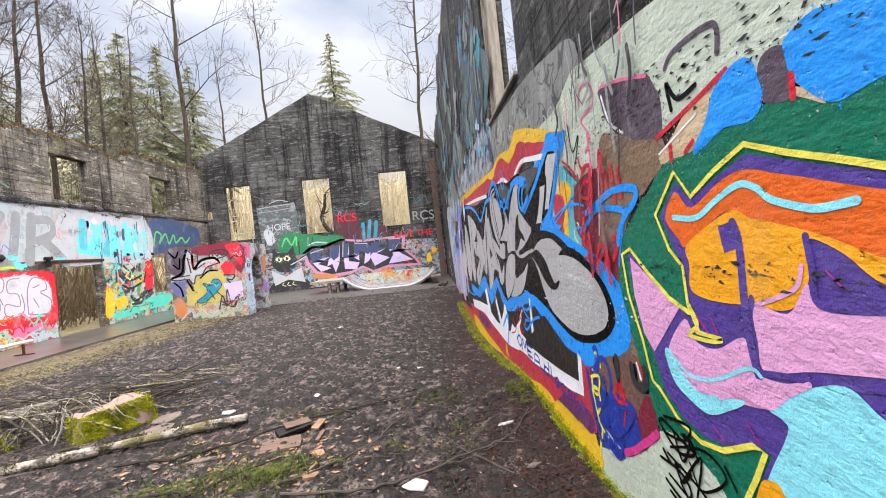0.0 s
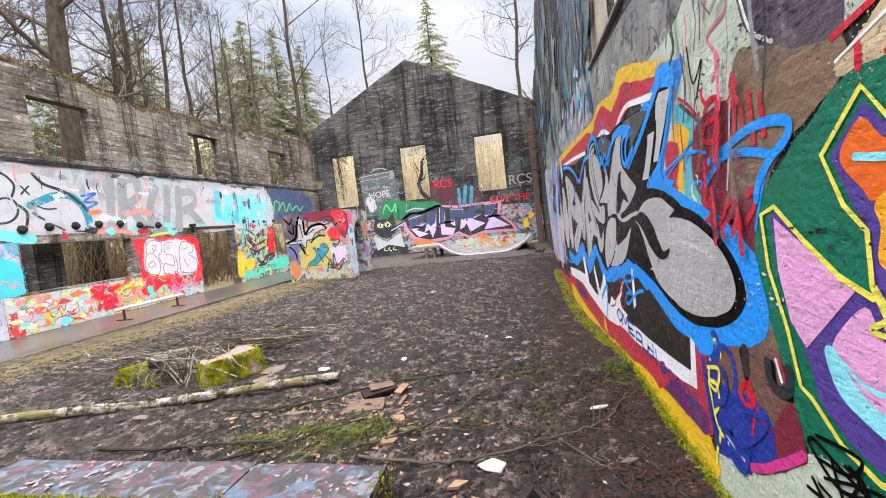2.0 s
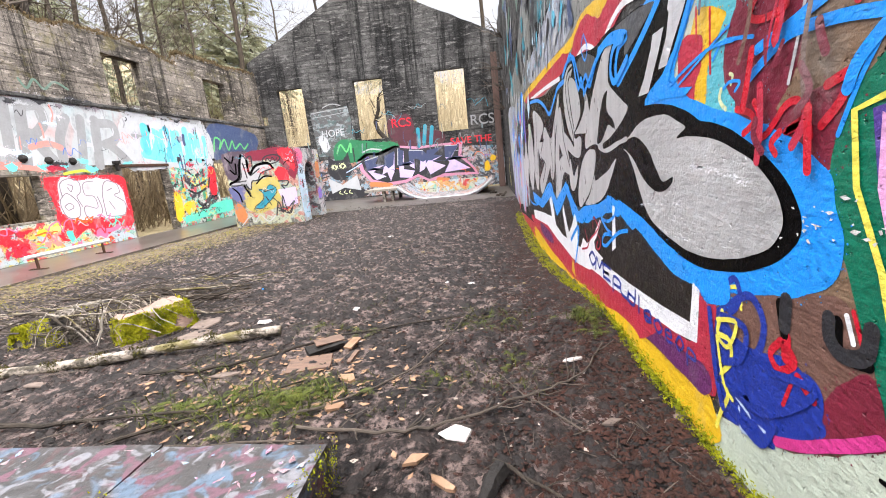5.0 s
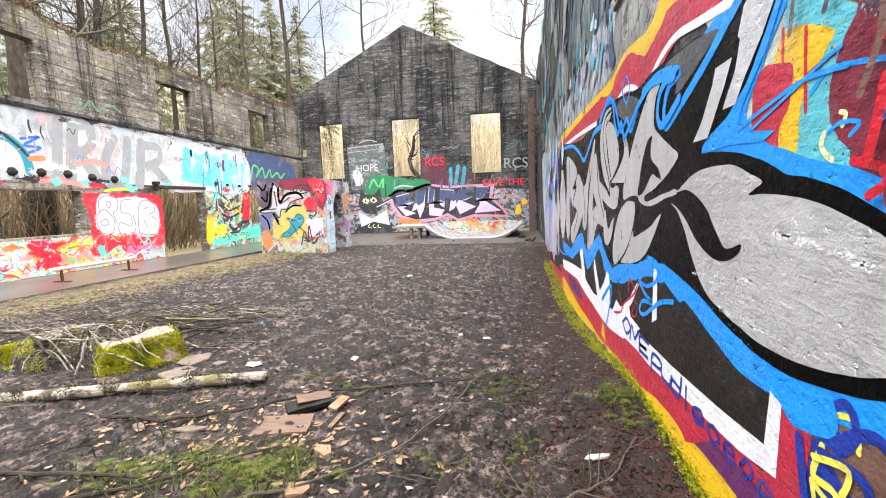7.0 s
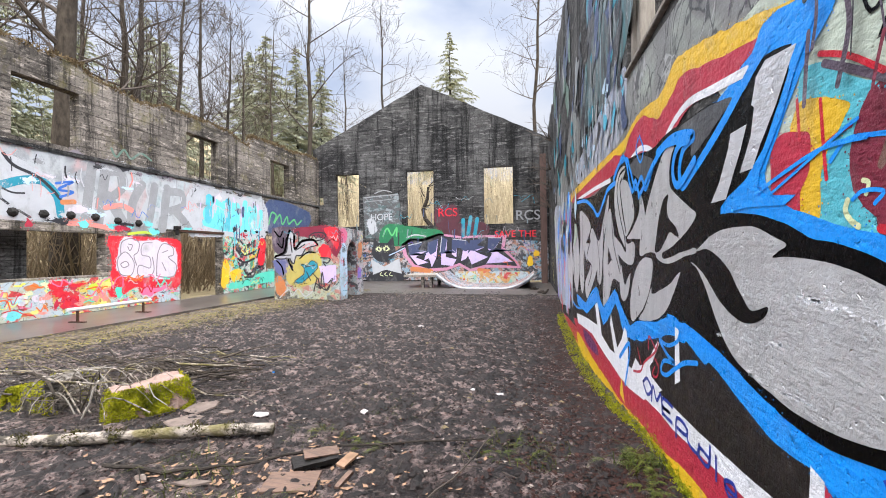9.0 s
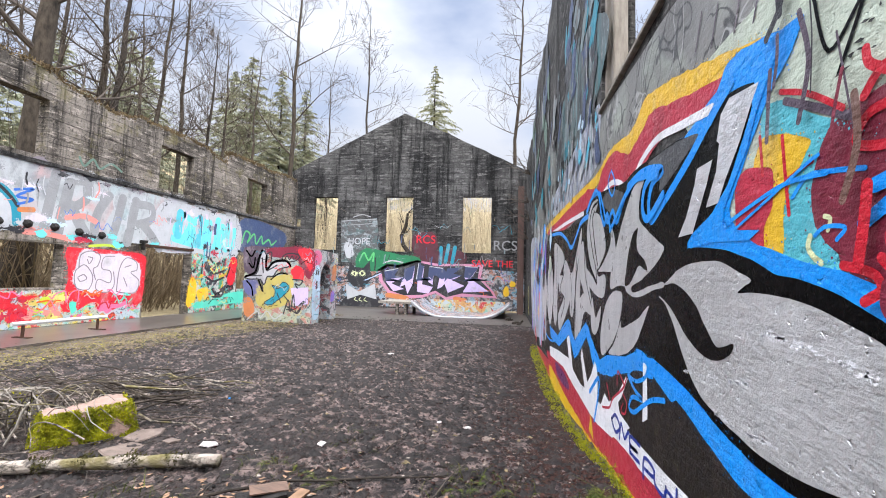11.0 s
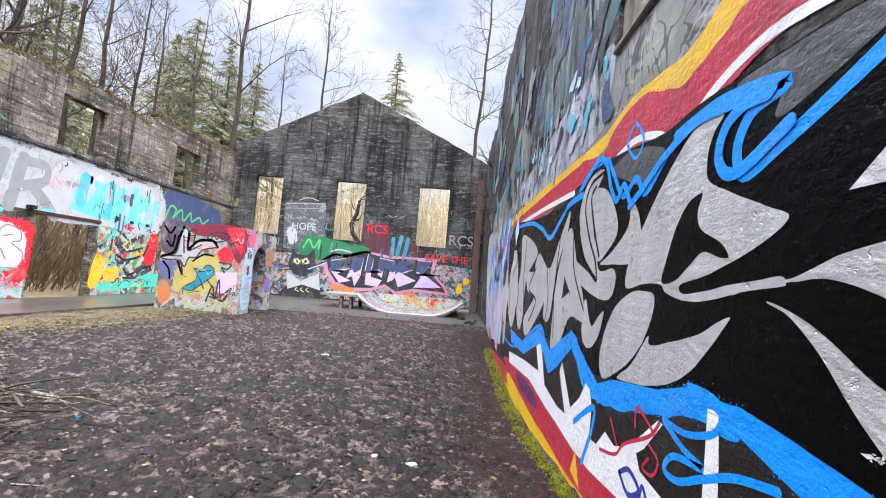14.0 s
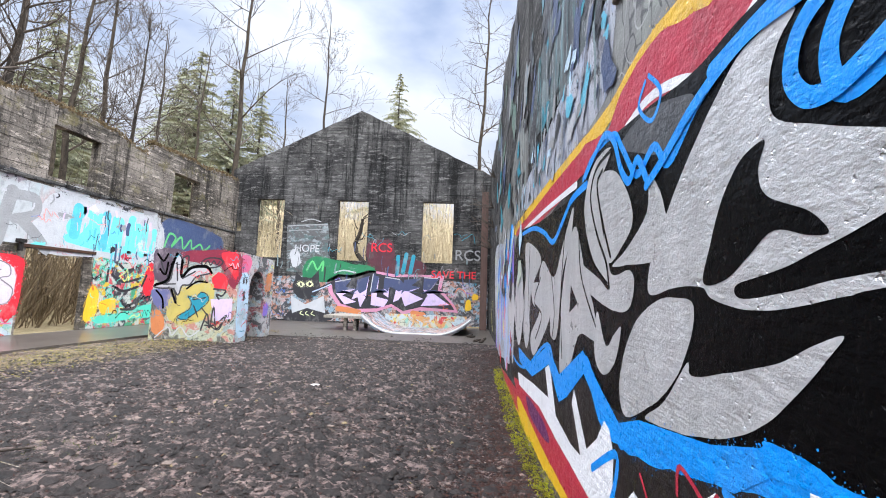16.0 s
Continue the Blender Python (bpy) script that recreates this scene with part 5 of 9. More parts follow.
stroke(silver, "blue_lettering", P_NAVY, 2.6, [(3.90, 0.41), (3.79, 0.42), (3.81, 0.46), (3.90, 0.43), (3.87, 0.38), (3.78, 0.40)], 0.021)
stroke(silver, "blue_lettering", P_NAVY, 2.6, [(3.73, 0.43), (3.66, 0.46), (3.61, 0.42), (3.67, 0.38), (3.73, 0.41)], 0.019)
stroke(silver, "blue_lettering", P_NAVY, 2.6, [(3.56, 0.42), (3.48, 0.43), (3.50, 0.46), (3.56, 0.44), (3.54, 0.39), (3.47, 0.40)], 0.018)
stroke(silver, "blue_lettering", P_NAVY, 2.6, [(3.42, 0.43), (3.38, 0.48), (3.33, 0.45), (3.38, 0.40), (3.42, 0.43)], 0.017)
stroke(silver, "blue_lettering", P_NAVY, 2.6, [(3.28, 0.37), (3.28, 0.46), (3.21, 0.46), (3.20, 0.43), (3.27, 0.42)], 0.016)
stroke(silver, "navy_scrawl", P_NAVY, 2.6, [(3.08, 0.75), (3.01, 0.48), (2.94, 0.34)], 0.039)
stroke(silver, "navy_scrawl", P_NAVY, 2.6, [(2.98, 0.76), (2.81, 0.77), (2.83, 0.63), (2.99, 0.54)], 0.035)
stroke(silver, "navy_scrawl", P_NAVY, 2.6, [(2.96, 0.47), (2.68, 0.48), (2.44, 0.71), (2.65, 0.67)], 0.029)
stroke(silver, "navy_scrawl", P_NAVY, 2.6, [(2.87, 0.37), (2.68, 0.35), (2.61, 0.48)], 0.034)
stroke(silver, "yellow_scrawl", P_YELLOW, 2.65, [(3.01, 0.73), (2.87, 0.77), (2.92, 0.64), (3.01, 0.65)], 0.022)
stroke(silver, "yellow_scrawl", P_YELLOW, 2.65, [(3.01, 0.65), (2.94, 0.46), (2.87, 0.42)], 0.022)

streaks = graffito("streaked_graffiti", "R", "vertical streaks of pink, violet, blue and yellow spray paint")
blot(streaks, "lilac_field", P_LILAC, 1.0, [(18.38, 3.11), (12.92, 2.67), (12.02, 2.33), (12.69, 1.41), (11.95, 0.32), (13.59, 0.09), (16.72, 0.15)])
stroke(streaks, "streak", P_CRIMSON, 1.6, [(16.85, 2.59), (16.92, 1.79), (16.09, 1.03)], 0.320)
stroke(streaks, "streak", P_VIOLET, 1.6, [(15.25, 2.70), (15.20, 1.57), (14.48, 0.53)], 0.278)
stroke(streaks, "streak", P_BLUE, 1.6, [(13.96, 2.72), (14.02, 2.05), (13.51, 1.40)], 0.256)
stroke(streaks, "streak", P_YELLOW, 1.6, [(14.33, 1.67), (14.42, 1.17), (13.91, 0.71)], 0.255)
stroke(streaks, "streak", P_PINKS, 1.6, [(13.28, 1.15), (13.34, 0.57), (12.90, 0.07)], 0.299)
stroke(streaks, "streak", P_VIOLET, 1.6, [(12.85, 2.28), (12.83, 1.35), (12.38, 0.49)], 0.220)
stroke(streaks, "streak", P_RED, 1.6, [(15.23, 0.76), (15.35, 0.29), (14.78, -0.08)], 0.267)
stroke(streaks, "streak", P_BLUE, 1.6, [(12.45, 2.49), (12.52, 2.07), (12.17, 1.65)], 0.219)
stroke(streaks, "streak", P_YELLOW, 1.6, [(19.86, 1.42), (20.12, 0.87), (19.41, 0.28)], 0.085)
stroke(silver, "blue_ribbon", P_BLUE, 3.45, [(5.47, 2.03), (5.29, 2.10), (5.08, 2.20), (4.89, 2.26), (4.72, 2.29), (4.54, 2.27), (4.39, 2.25), (4.29, 2.23)], 0.049)
stroke(silver, "blue_ribbon", P_BLUE, 3.5, [(4.31, 2.22), (4.43, 2.23), (4.54, 2.18), (4.58, 2.08), (4.54, 2.00), (4.47, 1.98), (4.39, 2.00), (4.30, 2.04), (4.21, 2.08)], 0.054)
stroke(silver, "blue_ribbon", P_BLUE, 3.45, [(6.51, 2.38), (6.26, 2.47), (6.06, 2.51), (5.90, 2.41), (5.80, 2.22), (5.68, 2.11), (5.57, 2.19), (5.47, 2.07)], 0.050)

mural = graffito("green_graffiti_mural", "R", "green, purple, orange and pink graffiti mural with yellow outline")
blot(mural, "green_field", P_GREEN, 1.2, [(1.59, 0.59), (1.94, 0.51), (2.12, 0.66), (2.22, 0.76), (2.27, 0.90), (2.37, 1.11), (2.47, 1.35), (2.44, 1.56), (2.33, 1.70), (2.09, 1.86), (1.95, 1.94), (1.76, 1.95), (1.59, 1.98), (1.46, 2.01), (1.32, 2.00), (1.22, 1.95), (1.12, 1.96), (1.02, 1.97), (1.07, 0.97)])
blot(mural, "purple_field", P_PURPLE, 2.0, [(1.89, 1.86), (1.81, 1.78), (1.66, 1.84), (1.52, 1.89), (1.37, 1.84), (1.25, 1.80), (1.03, 1.74), (1.07, 1.00), (1.66, 0.64), (1.57, 0.86), (1.53, 0.94), (1.58, 0.95), (1.75, 0.87), (1.86, 0.85), (1.99, 0.87), (2.12, 0.95), (2.16, 1.06), (2.24, 1.18), (2.31, 1.36), (2.35, 1.56), (2.30, 1.57), (2.14, 1.46), (1.96, 1.36), (1.88, 1.35), (1.88, 1.51), (1.94, 1.59), (2.02, 1.73)], sharp=True)
blot(mural, "orange_fill", P_ORANGE, 2.6, [(1.98, 1.72), (1.90, 1.82), (1.81, 1.75), (1.65, 1.82), (1.52, 1.84), (1.38, 1.80), (1.15, 1.73), (1.04, 1.70), (1.05, 1.51), (1.16, 1.52), (1.27, 1.61), (1.39, 1.66), (1.53, 1.69), (1.62, 1.72), (1.74, 1.67), (1.86, 1.60), (1.90, 1.63)])
blot(mural, "amber_fill", P_AMBER, 3.0, [(1.86, 1.60), (1.74, 1.67), (1.60, 1.72), (1.52, 1.69), (1.39, 1.66), (1.27, 1.62), (1.16, 1.58), (1.05, 1.56), (1.05, 1.51), (1.16, 1.52), (1.24, 1.58), (1.32, 1.62), (1.34, 1.60), (1.34, 1.52), (1.37, 1.46), (1.42, 1.42), (1.52, 1.41), (1.55, 1.45), (1.60, 1.41), (1.84, 1.42), (1.85, 1.53)])
blot(mural, "purple_block", P_PURPLE, 3.4, [(1.67, 1.67), (1.59, 1.69), (1.57, 1.60), (1.65, 1.58)], sharp=True)
stroke(mural, "purple_line", P_PURPLE, 3.4, [(1.60, 1.68), (1.58, 1.61), (1.58, 1.41), (1.57, 1.28), (1.55, 1.19)], 0.033)
stroke(mural, "purple_line", P_PURPLE, 3.4, [(1.55, 1.20), (1.44, 1.22), (1.30, 1.24), (1.15, 1.28)], 0.020)
stroke(mural, "purple_line", P_PURPLE, 3.5, [(1.34, 1.63), (1.33, 1.54), (1.32, 1.45), (1.20, 1.45), (1.09, 1.47)], 0.021)
blot(mural, "pink_fill", P_PINK, 3.0, [(1.54, 1.41), (1.42, 1.41), (1.35, 1.50), (1.32, 1.45), (1.13, 1.47), (1.05, 1.48), (1.06, 1.33), (1.18, 1.30), (1.35, 1.26), (1.52, 1.21), (1.54, 1.29)])
blot(mural, "pink_fill", P_PINK, 3.0, [(2.32, 1.55), (2.12, 1.44), (1.94, 1.35), (2.17, 1.11), (2.25, 1.18), (2.31, 1.36)], sharp=True)
blot(mural, "pink_fill", P_PINK, 3.0, [(2.04, 1.17), (1.91, 1.31), (1.85, 1.23), (1.73, 1.23), (1.60, 1.30), (1.56, 1.23), (1.54, 1.19), (1.44, 1.20), (1.37, 1.23), (1.45, 1.14), (1.53, 1.09), (1.66, 1.06), (1.82, 0.99), (1.94, 1.01), (2.02, 1.08)])
blot(mural, "cyan_fill", P_CYAN, 3.3, [(2.08, 1.13), (2.04, 1.15), (1.97, 1.08), (1.87, 1.03), (1.71, 1.06), (1.62, 1.08), (1.69, 1.02), (1.81, 0.96), (1.93, 0.97), (2.03, 1.02)])
blot(mural, "cyan_fill", P_CYAN, 3.3, [(1.52, 1.10), (1.39, 1.20), (1.27, 1.25), (1.20, 1.21), (1.14, 1.15), (1.13, 0.95), (1.63, 0.60), (1.56, 0.84), (1.46, 1.04), (1.47, 1.08)])
stroke(mural, "pink_wave", P_PINK, 3.7, [(1.93, 1.07), (1.80, 1.06), (1.65, 1.11), (1.55, 1.17), (1.53, 1.15)], 0.016)
stroke(mural, "cyan_wave", P_CYAN, 3.7, [(2.04, 1.14), (1.91, 1.08), (1.76, 1.11), (1.59, 1.20), (1.54, 1.19)], 0.015)
stroke(mural, "pink_wave", P_PINK, 3.8, [(1.74, 1.05), (1.63, 1.10), (1.52, 1.10), (1.45, 1.16), (1.37, 1.22)], 0.018)
stroke(mural, "cyan_wave", P_CYAN, 3.5, [(1.92, 1.72), (1.78, 1.71), (1.67, 1.76), (1.56, 1.80), (1.49, 1.78), (1.44, 1.74), (1.35, 1.71), (1.29, 1.70), (1.20, 1.71)], 0.023)
blot(mural, "amber_fill", P_AMBER, 3.8, [(1.59, 0.81), (1.53, 0.86), (1.49, 0.84), (1.45, 0.72), (1.64, 0.59)])
stroke(mural, "pink_wave", P_PINK, 3.7, [(1.53, 1.42), (1.45, 1.45), (1.38, 1.49), (1.36, 1.55)], 0.014)
stroke(mural, "yellow_outline", P_YELLOW, 3.6, [(1.07, 1.76), (1.14, 1.78), (1.25, 1.82), (1.37, 1.86), (1.52, 1.92), (1.67, 1.86), (1.80, 1.79), (1.89, 1.90), (2.05, 1.74), (1.97, 1.59), (1.89, 1.52), (1.88, 1.37), (1.83, 1.28)], 0.019, sharp=True)
stroke(mural, "yellow_outline", P_YELLOW, 3.6, [(1.88, 1.34), (2.00, 1.38), (2.16, 1.48), (2.31, 1.59), (2.40, 1.56), (2.37, 1.36), (2.27, 1.15), (2.21, 0.96), (2.15, 0.94), (2.02, 0.85), (1.88, 0.82), (1.75, 0.85), (1.60, 0.94), (1.55, 0.94), (1.60, 0.83), (1.72, 0.60)], 0.022, sharp=True)
stroke(mural, "yellow_outline", P_YELLOW, 3.7, [(1.87, 1.37), (1.83, 1.30), (1.89, 1.25), (1.77, 1.25), (1.70, 1.27), (1.80, 1.27), (1.84, 1.27)], 0.017)
stroke(mural, "magenta_mark", P_MAGENTA, 3.7, [(1.83, 1.33), (1.77, 1.28)], 0.009)
stroke(mural, "magenta_mark", P_MAGENTA, 3.7, [(1.75, 1.34), (1.72, 1.29)], 0.008)
stroke(mural, "magenta_mark", P_MAGENTA, 3.7, [(1.79, 0.92), (1.74, 0.89)], 0.009)
stroke(mural, "magenta_mark", P_MAGENTA, 3.7, [(1.62, 1.01), (1.57, 0.96)], 0.008)
stroke(mural, "magenta_mark", P_MAGENTA, 3.7, [(1.29, 1.54), (1.25, 1.50)], 0.006)
stroke(mural, "black_tag", P_BLACK, 3.8, [(2.14, 0.82), (1.95, 0.85), (2.00, 0.77), (2.15, 0.74)], 0.014)
stroke(mural, "black_tag", P_BLACK, 3.8, [(2.11, 0.69), (1.87, 0.79), (1.75, 0.74), (1.90, 0.61), (1.97, 0.69)], 0.012)
stroke(mural, "black_tag", P_BLACK, 3.8, [(2.03, 0.58), (1.89, 0.75), (1.94, 0.56)], 0.013)
stroke(mural, "black_tag", P_BLACK, 3.8, [(2.14, 0.65), (1.96, 0.62), (1.86, 0.59)], 0.015)
stroke(mural, "black_tag", P_BLACK, 3.8, [(1.75, 0.79), (1.70, 0.73)], 0.012)
stroke(mural, "black_tag", P_BLACK, 3.8, [(2.14, 0.55), (2.00, 0.52)], 0.015)
stroke(mural, "black_tag", P_BLACK, 3.9, [(2.16, 0.80), (2.18, 0.77), (2.06, 0.70), (1.97, 0.72), (1.93, 0.75), (1.99, 0.76), (2.15, 0.80)], 0.016)
stroke(mural, "black_tag", P_BLACK, 3.9, [(2.07, 0.77), (2.02, 0.67), (1.96, 0.77), (1.99, 0.80)], 0.015)
stroke(mural, "black_tag", P_BLACK, 3.9, [(2.20, 0.60), (2.09, 0.61), (2.02, 0.60), (1.98, 0.56), (2.00, 0.52), (2.05, 0.56)], 0.016)
stroke(mural, "black_tag", P_BLACK, 3.9, [(2.17, 0.65), (2.11, 0.61), (2.04, 0.64)], 0.018)
stroke(mural, "black_tag", P_BLACK, 3.9, [(2.17, 0.51), (2.10, 0.49), (2.05, 0.48)], 0.018)
stroke(mural, "black_tag", P_BLACK, 3.9, [(2.14, 0.47), (2.07, 0.45)], 0.018)
stroke(mural, "black_tag", P_BLACK, 3.9, [(2.01, 0.79), (1.95, 0.79), (1.91, 0.73)], 0.015)
stroke(mural, "black_tag", P_BLACK, 3.9, [(2.08, 0.63), (2.04, 0.57), (1.97, 0.64)], 0.017)

flower = graffito("petal_graffiti", "L", "pale flower-like graffiti with black outlines and teal shading")
blot(flower, "petals", P_PALE, 1.0, [(6.90, 4.37), (7.96, 4.29), (8.54, 3.96), (9.02, 4.01), (9.83, 3.63), (10.14, 3.05), (10.03, 2.54), (8.80, 2.56), (7.51, 2.50), (6.67, 2.66)])
stroke(flower, "outline", P_SOFTBLACK, 1.6, [(8.93, 4.00), (9.14, 3.76), (9.61, 3.58), (9.93, 3.32), (10.12, 3.09)], 0.076)
stroke(flower, "teal_shade", P_TEALP, 1.5, [(8.78, 3.20), (9.32, 3.45), (9.74, 3.47), (10.05, 3.14), (10.14, 2.67)], 0.199)
stroke(flower, "outline", P_SOFTBLACK, 1.6, [(8.79, 3.26), (9.08, 3.12), (9.34, 3.13)], 0.043)
stroke(flower, "outline", P_SOFTBLACK, 1.6, [(8.01, 3.26), (8.29, 3.37), (8.48, 3.25), (8.47, 2.98), (8.26, 2.79), (7.94, 2.77)], 0.054)
stroke(flower, "outline", P_SOFTBLACK, 1.6, [(8.52, 3.20), (8.68, 3.01), (8.61, 2.66)], 0.070)
stroke(flower, "outline", P_SOFTBLACK, 1.6, [(8.02, 4.04), (8.32, 3.94), (8.50, 3.69), (8.42, 3.41)], 0.055)
stroke(flower, "outline", P_SOFTBLACK, 1.6, [(8.81, 3.01), (9.09, 2.79), (9.46, 2.56)], 0.058)
stroke(flower, "aqua_spray", P_AQUAL, 1.4, [(7.91, 2.55), (8.32, 2.44), (8.66, 2.38)], 0.269)
stroke(flower, "mark", P_SOFTBLACK, 1.7, [(8.64, 3.67), (8.78, 3.48)], 0.042)
stroke(flower, "mark", P_SOFTBLACK, 1.7, [(8.80, 3.68), (8.62, 3.48)], 0.042)

greyletters = graffito("grey_letter_graffiti", "L", "large faded grey block letters on a whitewashed wall")
stroke(greyletters, "letter", P_LETTER, 1.0, [(10.93, 4.11), (10.74, 2.55)], 0.266, sharp=True)
stroke(greyletters, "letter", P_LETTER, 1.1, [(11.31, 4.06), (11.09, 2.54)], 0.291, sharp=True)
stroke(greyletters, "letter", P_LETTER, 1.2, [(11.34, 4.03), (11.76, 4.06), (11.84, 3.71), (11.57, 3.38), (11.25, 3.28)], 0.254)
stroke(greyletters, "letter", P_LETTER, 1.1, [(11.37, 3.33), (11.61, 2.93), (11.89, 2.51)], 0.303)
stroke(greyletters, "letter", P_LETTER, 1.0, [(12.46, 3.82), (12.14, 3.21), (12.14, 2.52), (12.62, 2.51), (12.91, 3.84)], 0.278)
stroke(greyletters, "letter", P_LETTER, 1.1, [(13.38, 3.83), (13.18, 2.49)], 0.318, sharp=True)
stroke(greyletters, "letter", P_LETTER, 1.2, [(13.51, 3.76), (13.97, 3.74), (14.00, 3.33), (13.54, 3.11)], 0.273)
stroke(greyletters, "letter", P_LETTER, 1.1, [(13.65, 3.15), (14.04, 2.82), (14.43, 2.39)], 0.294)
stroke(greyletters, "red_mist", P_SALMON, 1.6, [(11.31, 2.98), (11.77, 3.09), (12.10, 2.99)], 0.162)
stroke(greyletters, "red_mist", P_SALMON, 1.6, [(10.33, 2.47), (10.83, 2.48), (11.55, 2.38)], 0.134)
stroke(greyletters, "blue_scribble", P_COBALT, 1.6, [(10.03, 3.48), (10.43, 3.58), (10.08, 3.33), (10.44, 3.31), (10.13, 3.14)], 0.063)
stroke(greyletters, "orange_mist", P_RUSTO, 1.6, [(10.18, 3.01), (10.46, 3.05)], 0.130)
stroke(greyletters, "faint_tag", P_TAGGREEN, 1.2, [(11.48, 4.73), (11.63, 4.52), (11.87, 4.78), (12.09, 4.56), (12.42, 4.80), (12.78, 4.66)], 0.065)

aqua = graffito("aqua_letter_graffiti", "L", "aqua and white bubble letters with navy paint beside")
blot(aqua, "white_ground", P_PALE, 0.9, [(14.40, 4.00), (15.93, 4.03), (18.59, 3.92), (18.60, 2.38), (16.27, 2.32), (14.10, 2.44)])
blot(aqua, "navy_ground", P_NAVYD, 0.8, [(19.00, 4.16), (22.53, 3.88), (22.31, 3.01), (20.84, 3.00), (18.66, 2.65)])
stroke(aqua, "letter", P_AQUAL, 1.4, [(15.47, 3.73), (15.05, 3.15), (15.43, 2.86), (15.82, 3.51), (15.47, 3.73)], 0.251)
stroke(aqua, "letter", P_AQUAL, 1.4, [(16.05, 3.63), (15.92, 2.69)], 0.258)
stroke(aqua, "letter", P_AQUAL, 1.4, [(16.61, 3.65), (16.55, 2.68), (17.06, 2.60)], 0.268)
stroke(aqua, "letter", P_AQUAL, 1.4, [(17.58, 3.56), (17.53, 2.59)], 0.282)
stroke(aqua, "letter", P_AQUAL, 1.4, [(15.04, 2.81), (16.33, 2.66), (18.15, 2.73)], 0.264)
stroke(aqua, "letter", P_PALE, 1.3, [(14.38, 3.89), (14.34, 3.42)], 0.150)
stroke(aqua, "letter", P_PALE, 1.3, [(15.02, 3.93), (14.98, 3.44)], 0.156)
stroke(aqua, "letter", P_PALE, 1.3, [(15.85, 3.97), (15.81, 3.46)], 0.164)
stroke(aqua, "letter", P_PALE, 1.3, [(17.06, 4.04), (17.02, 3.50)], 0.175)
stroke(aqua, "letter", P_PALE, 1.3, [(18.20, 4.11), (18.15, 3.53)], 0.186)
stroke(aqua, "green_letters", P_TAGGREENB, 1.6, [(18.92, 3.00), (19.14, 3.56), (19.50, 3.45), (19.31, 3.06), (19.81, 3.52), (20.01, 3.06), (20.41, 3.48), (20.55, 3.12), (21.04, 3.37), (21.32, 3.13), (21.73, 3.38)], 0.087)

for u, z0, z1, w in ((15.2, 2.95, 3.75, 0.34), (15.75, 2.75, 3.55, 0.30), (16.2, 2.7, 3.7, 0.34), (16.75, 2.65, 3.6, 0.32), (17.25, 2.7, 3.75, 0.36), (17.85, 2.65, 3.6, 0.34), (18.3, 2.8, 3.5, 0.26)):
    stroke(aqua, "letter", P_AQUAL if int(u * 4) % 2 else P_CYANS, 1.5 + u * 0.01, [(u + 0.05, z1), (u, z0)], w)
drips(aqua, 30, 14.9, 18.5, 2.6, 3.6, (P_AQUAL, P_CYANS, P_PALE, P_NAVYD), 62, 0.5, 0.05, 1.9)
drips(aqua, 12, 14.3, 18.5, 3.5, 3.95, (P_PALE, P_NAVYD, P_LILACB), 63, 0.4, 0.10, 1.3)

# smudges, drips and buffed-out patches along the whitewash, with a broken upper edge
rr = random.Random(92)
for k in range(110):
    u = rr.uniform(6.5, 18.5)
    edge = rr.random()
    z = rr.gauss(4.22, 0.07) if edge < 0.45 else rr.gauss(2.52, 0.08) if edge < 0.7 else rr.uniform(2.6, 4.1)
    w, h = rr.uniform(0.08, 0.4), rr.uniform(0.03, 0.13)
    m = rr.choice((P_SOFTBLACK, P_OUTLINE, P_LETTER, P_PALE) if edge < 0.45 else (P_SALMON, P_CRIMSON, P_AQUAL, P_PALE, P_SOFTBLACK) if edge < 0.7 else (P_PALE, P_LETTER, P_BUBBLE, P_PALEBLUE, P_PALE))
    blot(whitewash, "smudge", m, 0.4 + 0.004 * k, [(u + w * math.cos(a) * rr.uniform(0.4, 1.3), z + h * math.sin(a) * rr.uniform(0.4, 1.3)) for a in (0, 0.8, 1.6, 2.4, 3.2, 4.0, 4.8, 5.5)])
drips(whitewash, 60, 6.5, 18.5, 3.2, 4.2, (P_LETTER, P_PALE, P_SOFTBLACK, P_SALMON), 64, 0.35, 0.03, 0.95)

bubble = graffito("bubble_letter_graffiti", "L", "white bubble letters over splashed red paint")
blot(bubble, "red_splash", P_REDB, 1.0, [(11.38, 2.06), (11.66, 2.17), (13.72, 2.12), (13.93, 1.62), (13.91, 0.70), (13.64, 0.46), (13.22, 0.60), (12.82, 0.35), (12.27, 0.63), (11.77, 0.41), (11.45, 0.41), (11.33, 0.72), (11.51, 1.32)])
blot(bubble, "mint_blot", P_MINTB, 1.2, [(11.56, 0.59), (11.72, 0.69), (11.80, 0.45), (11.69, 0.34)])
blot(bubble, "pink_blot", P_PINKS, 1.2, [(12.41, 0.39), (12.54, 0.62), (12.82, 0.52), (12.78, 0.27)])
blot(bubble, "white_bubble", P_BUBBLE, 1.6, [(11.76, 2.04), (11.99, 2.16), (12.29, 2.04), (12.80, 2.10), (13.20, 2.06), (13.62, 1.89), (13.79, 1.34), (13.65, 0.90), (13.11, 0.82), (12.63, 0.94), (12.27, 0.88), (11.84, 0.98), (11.62, 1.24), (11.66, 1.63)])
stroke(bubble, "outline", P_OUTLINE, 2.1, [(11.75, 1.63), (11.78, 1.99), (12.07, 2.12), (12.34, 2.00), (12.30, 1.71), (12.17, 1.59), (12.26, 1.30)], 0.030)
stroke(bubble, "outline", P_OUTLINE, 2.1, [(11.99, 1.95), (12.12, 1.91), (12.04, 1.75), (11.97, 1.87)], 0.029)
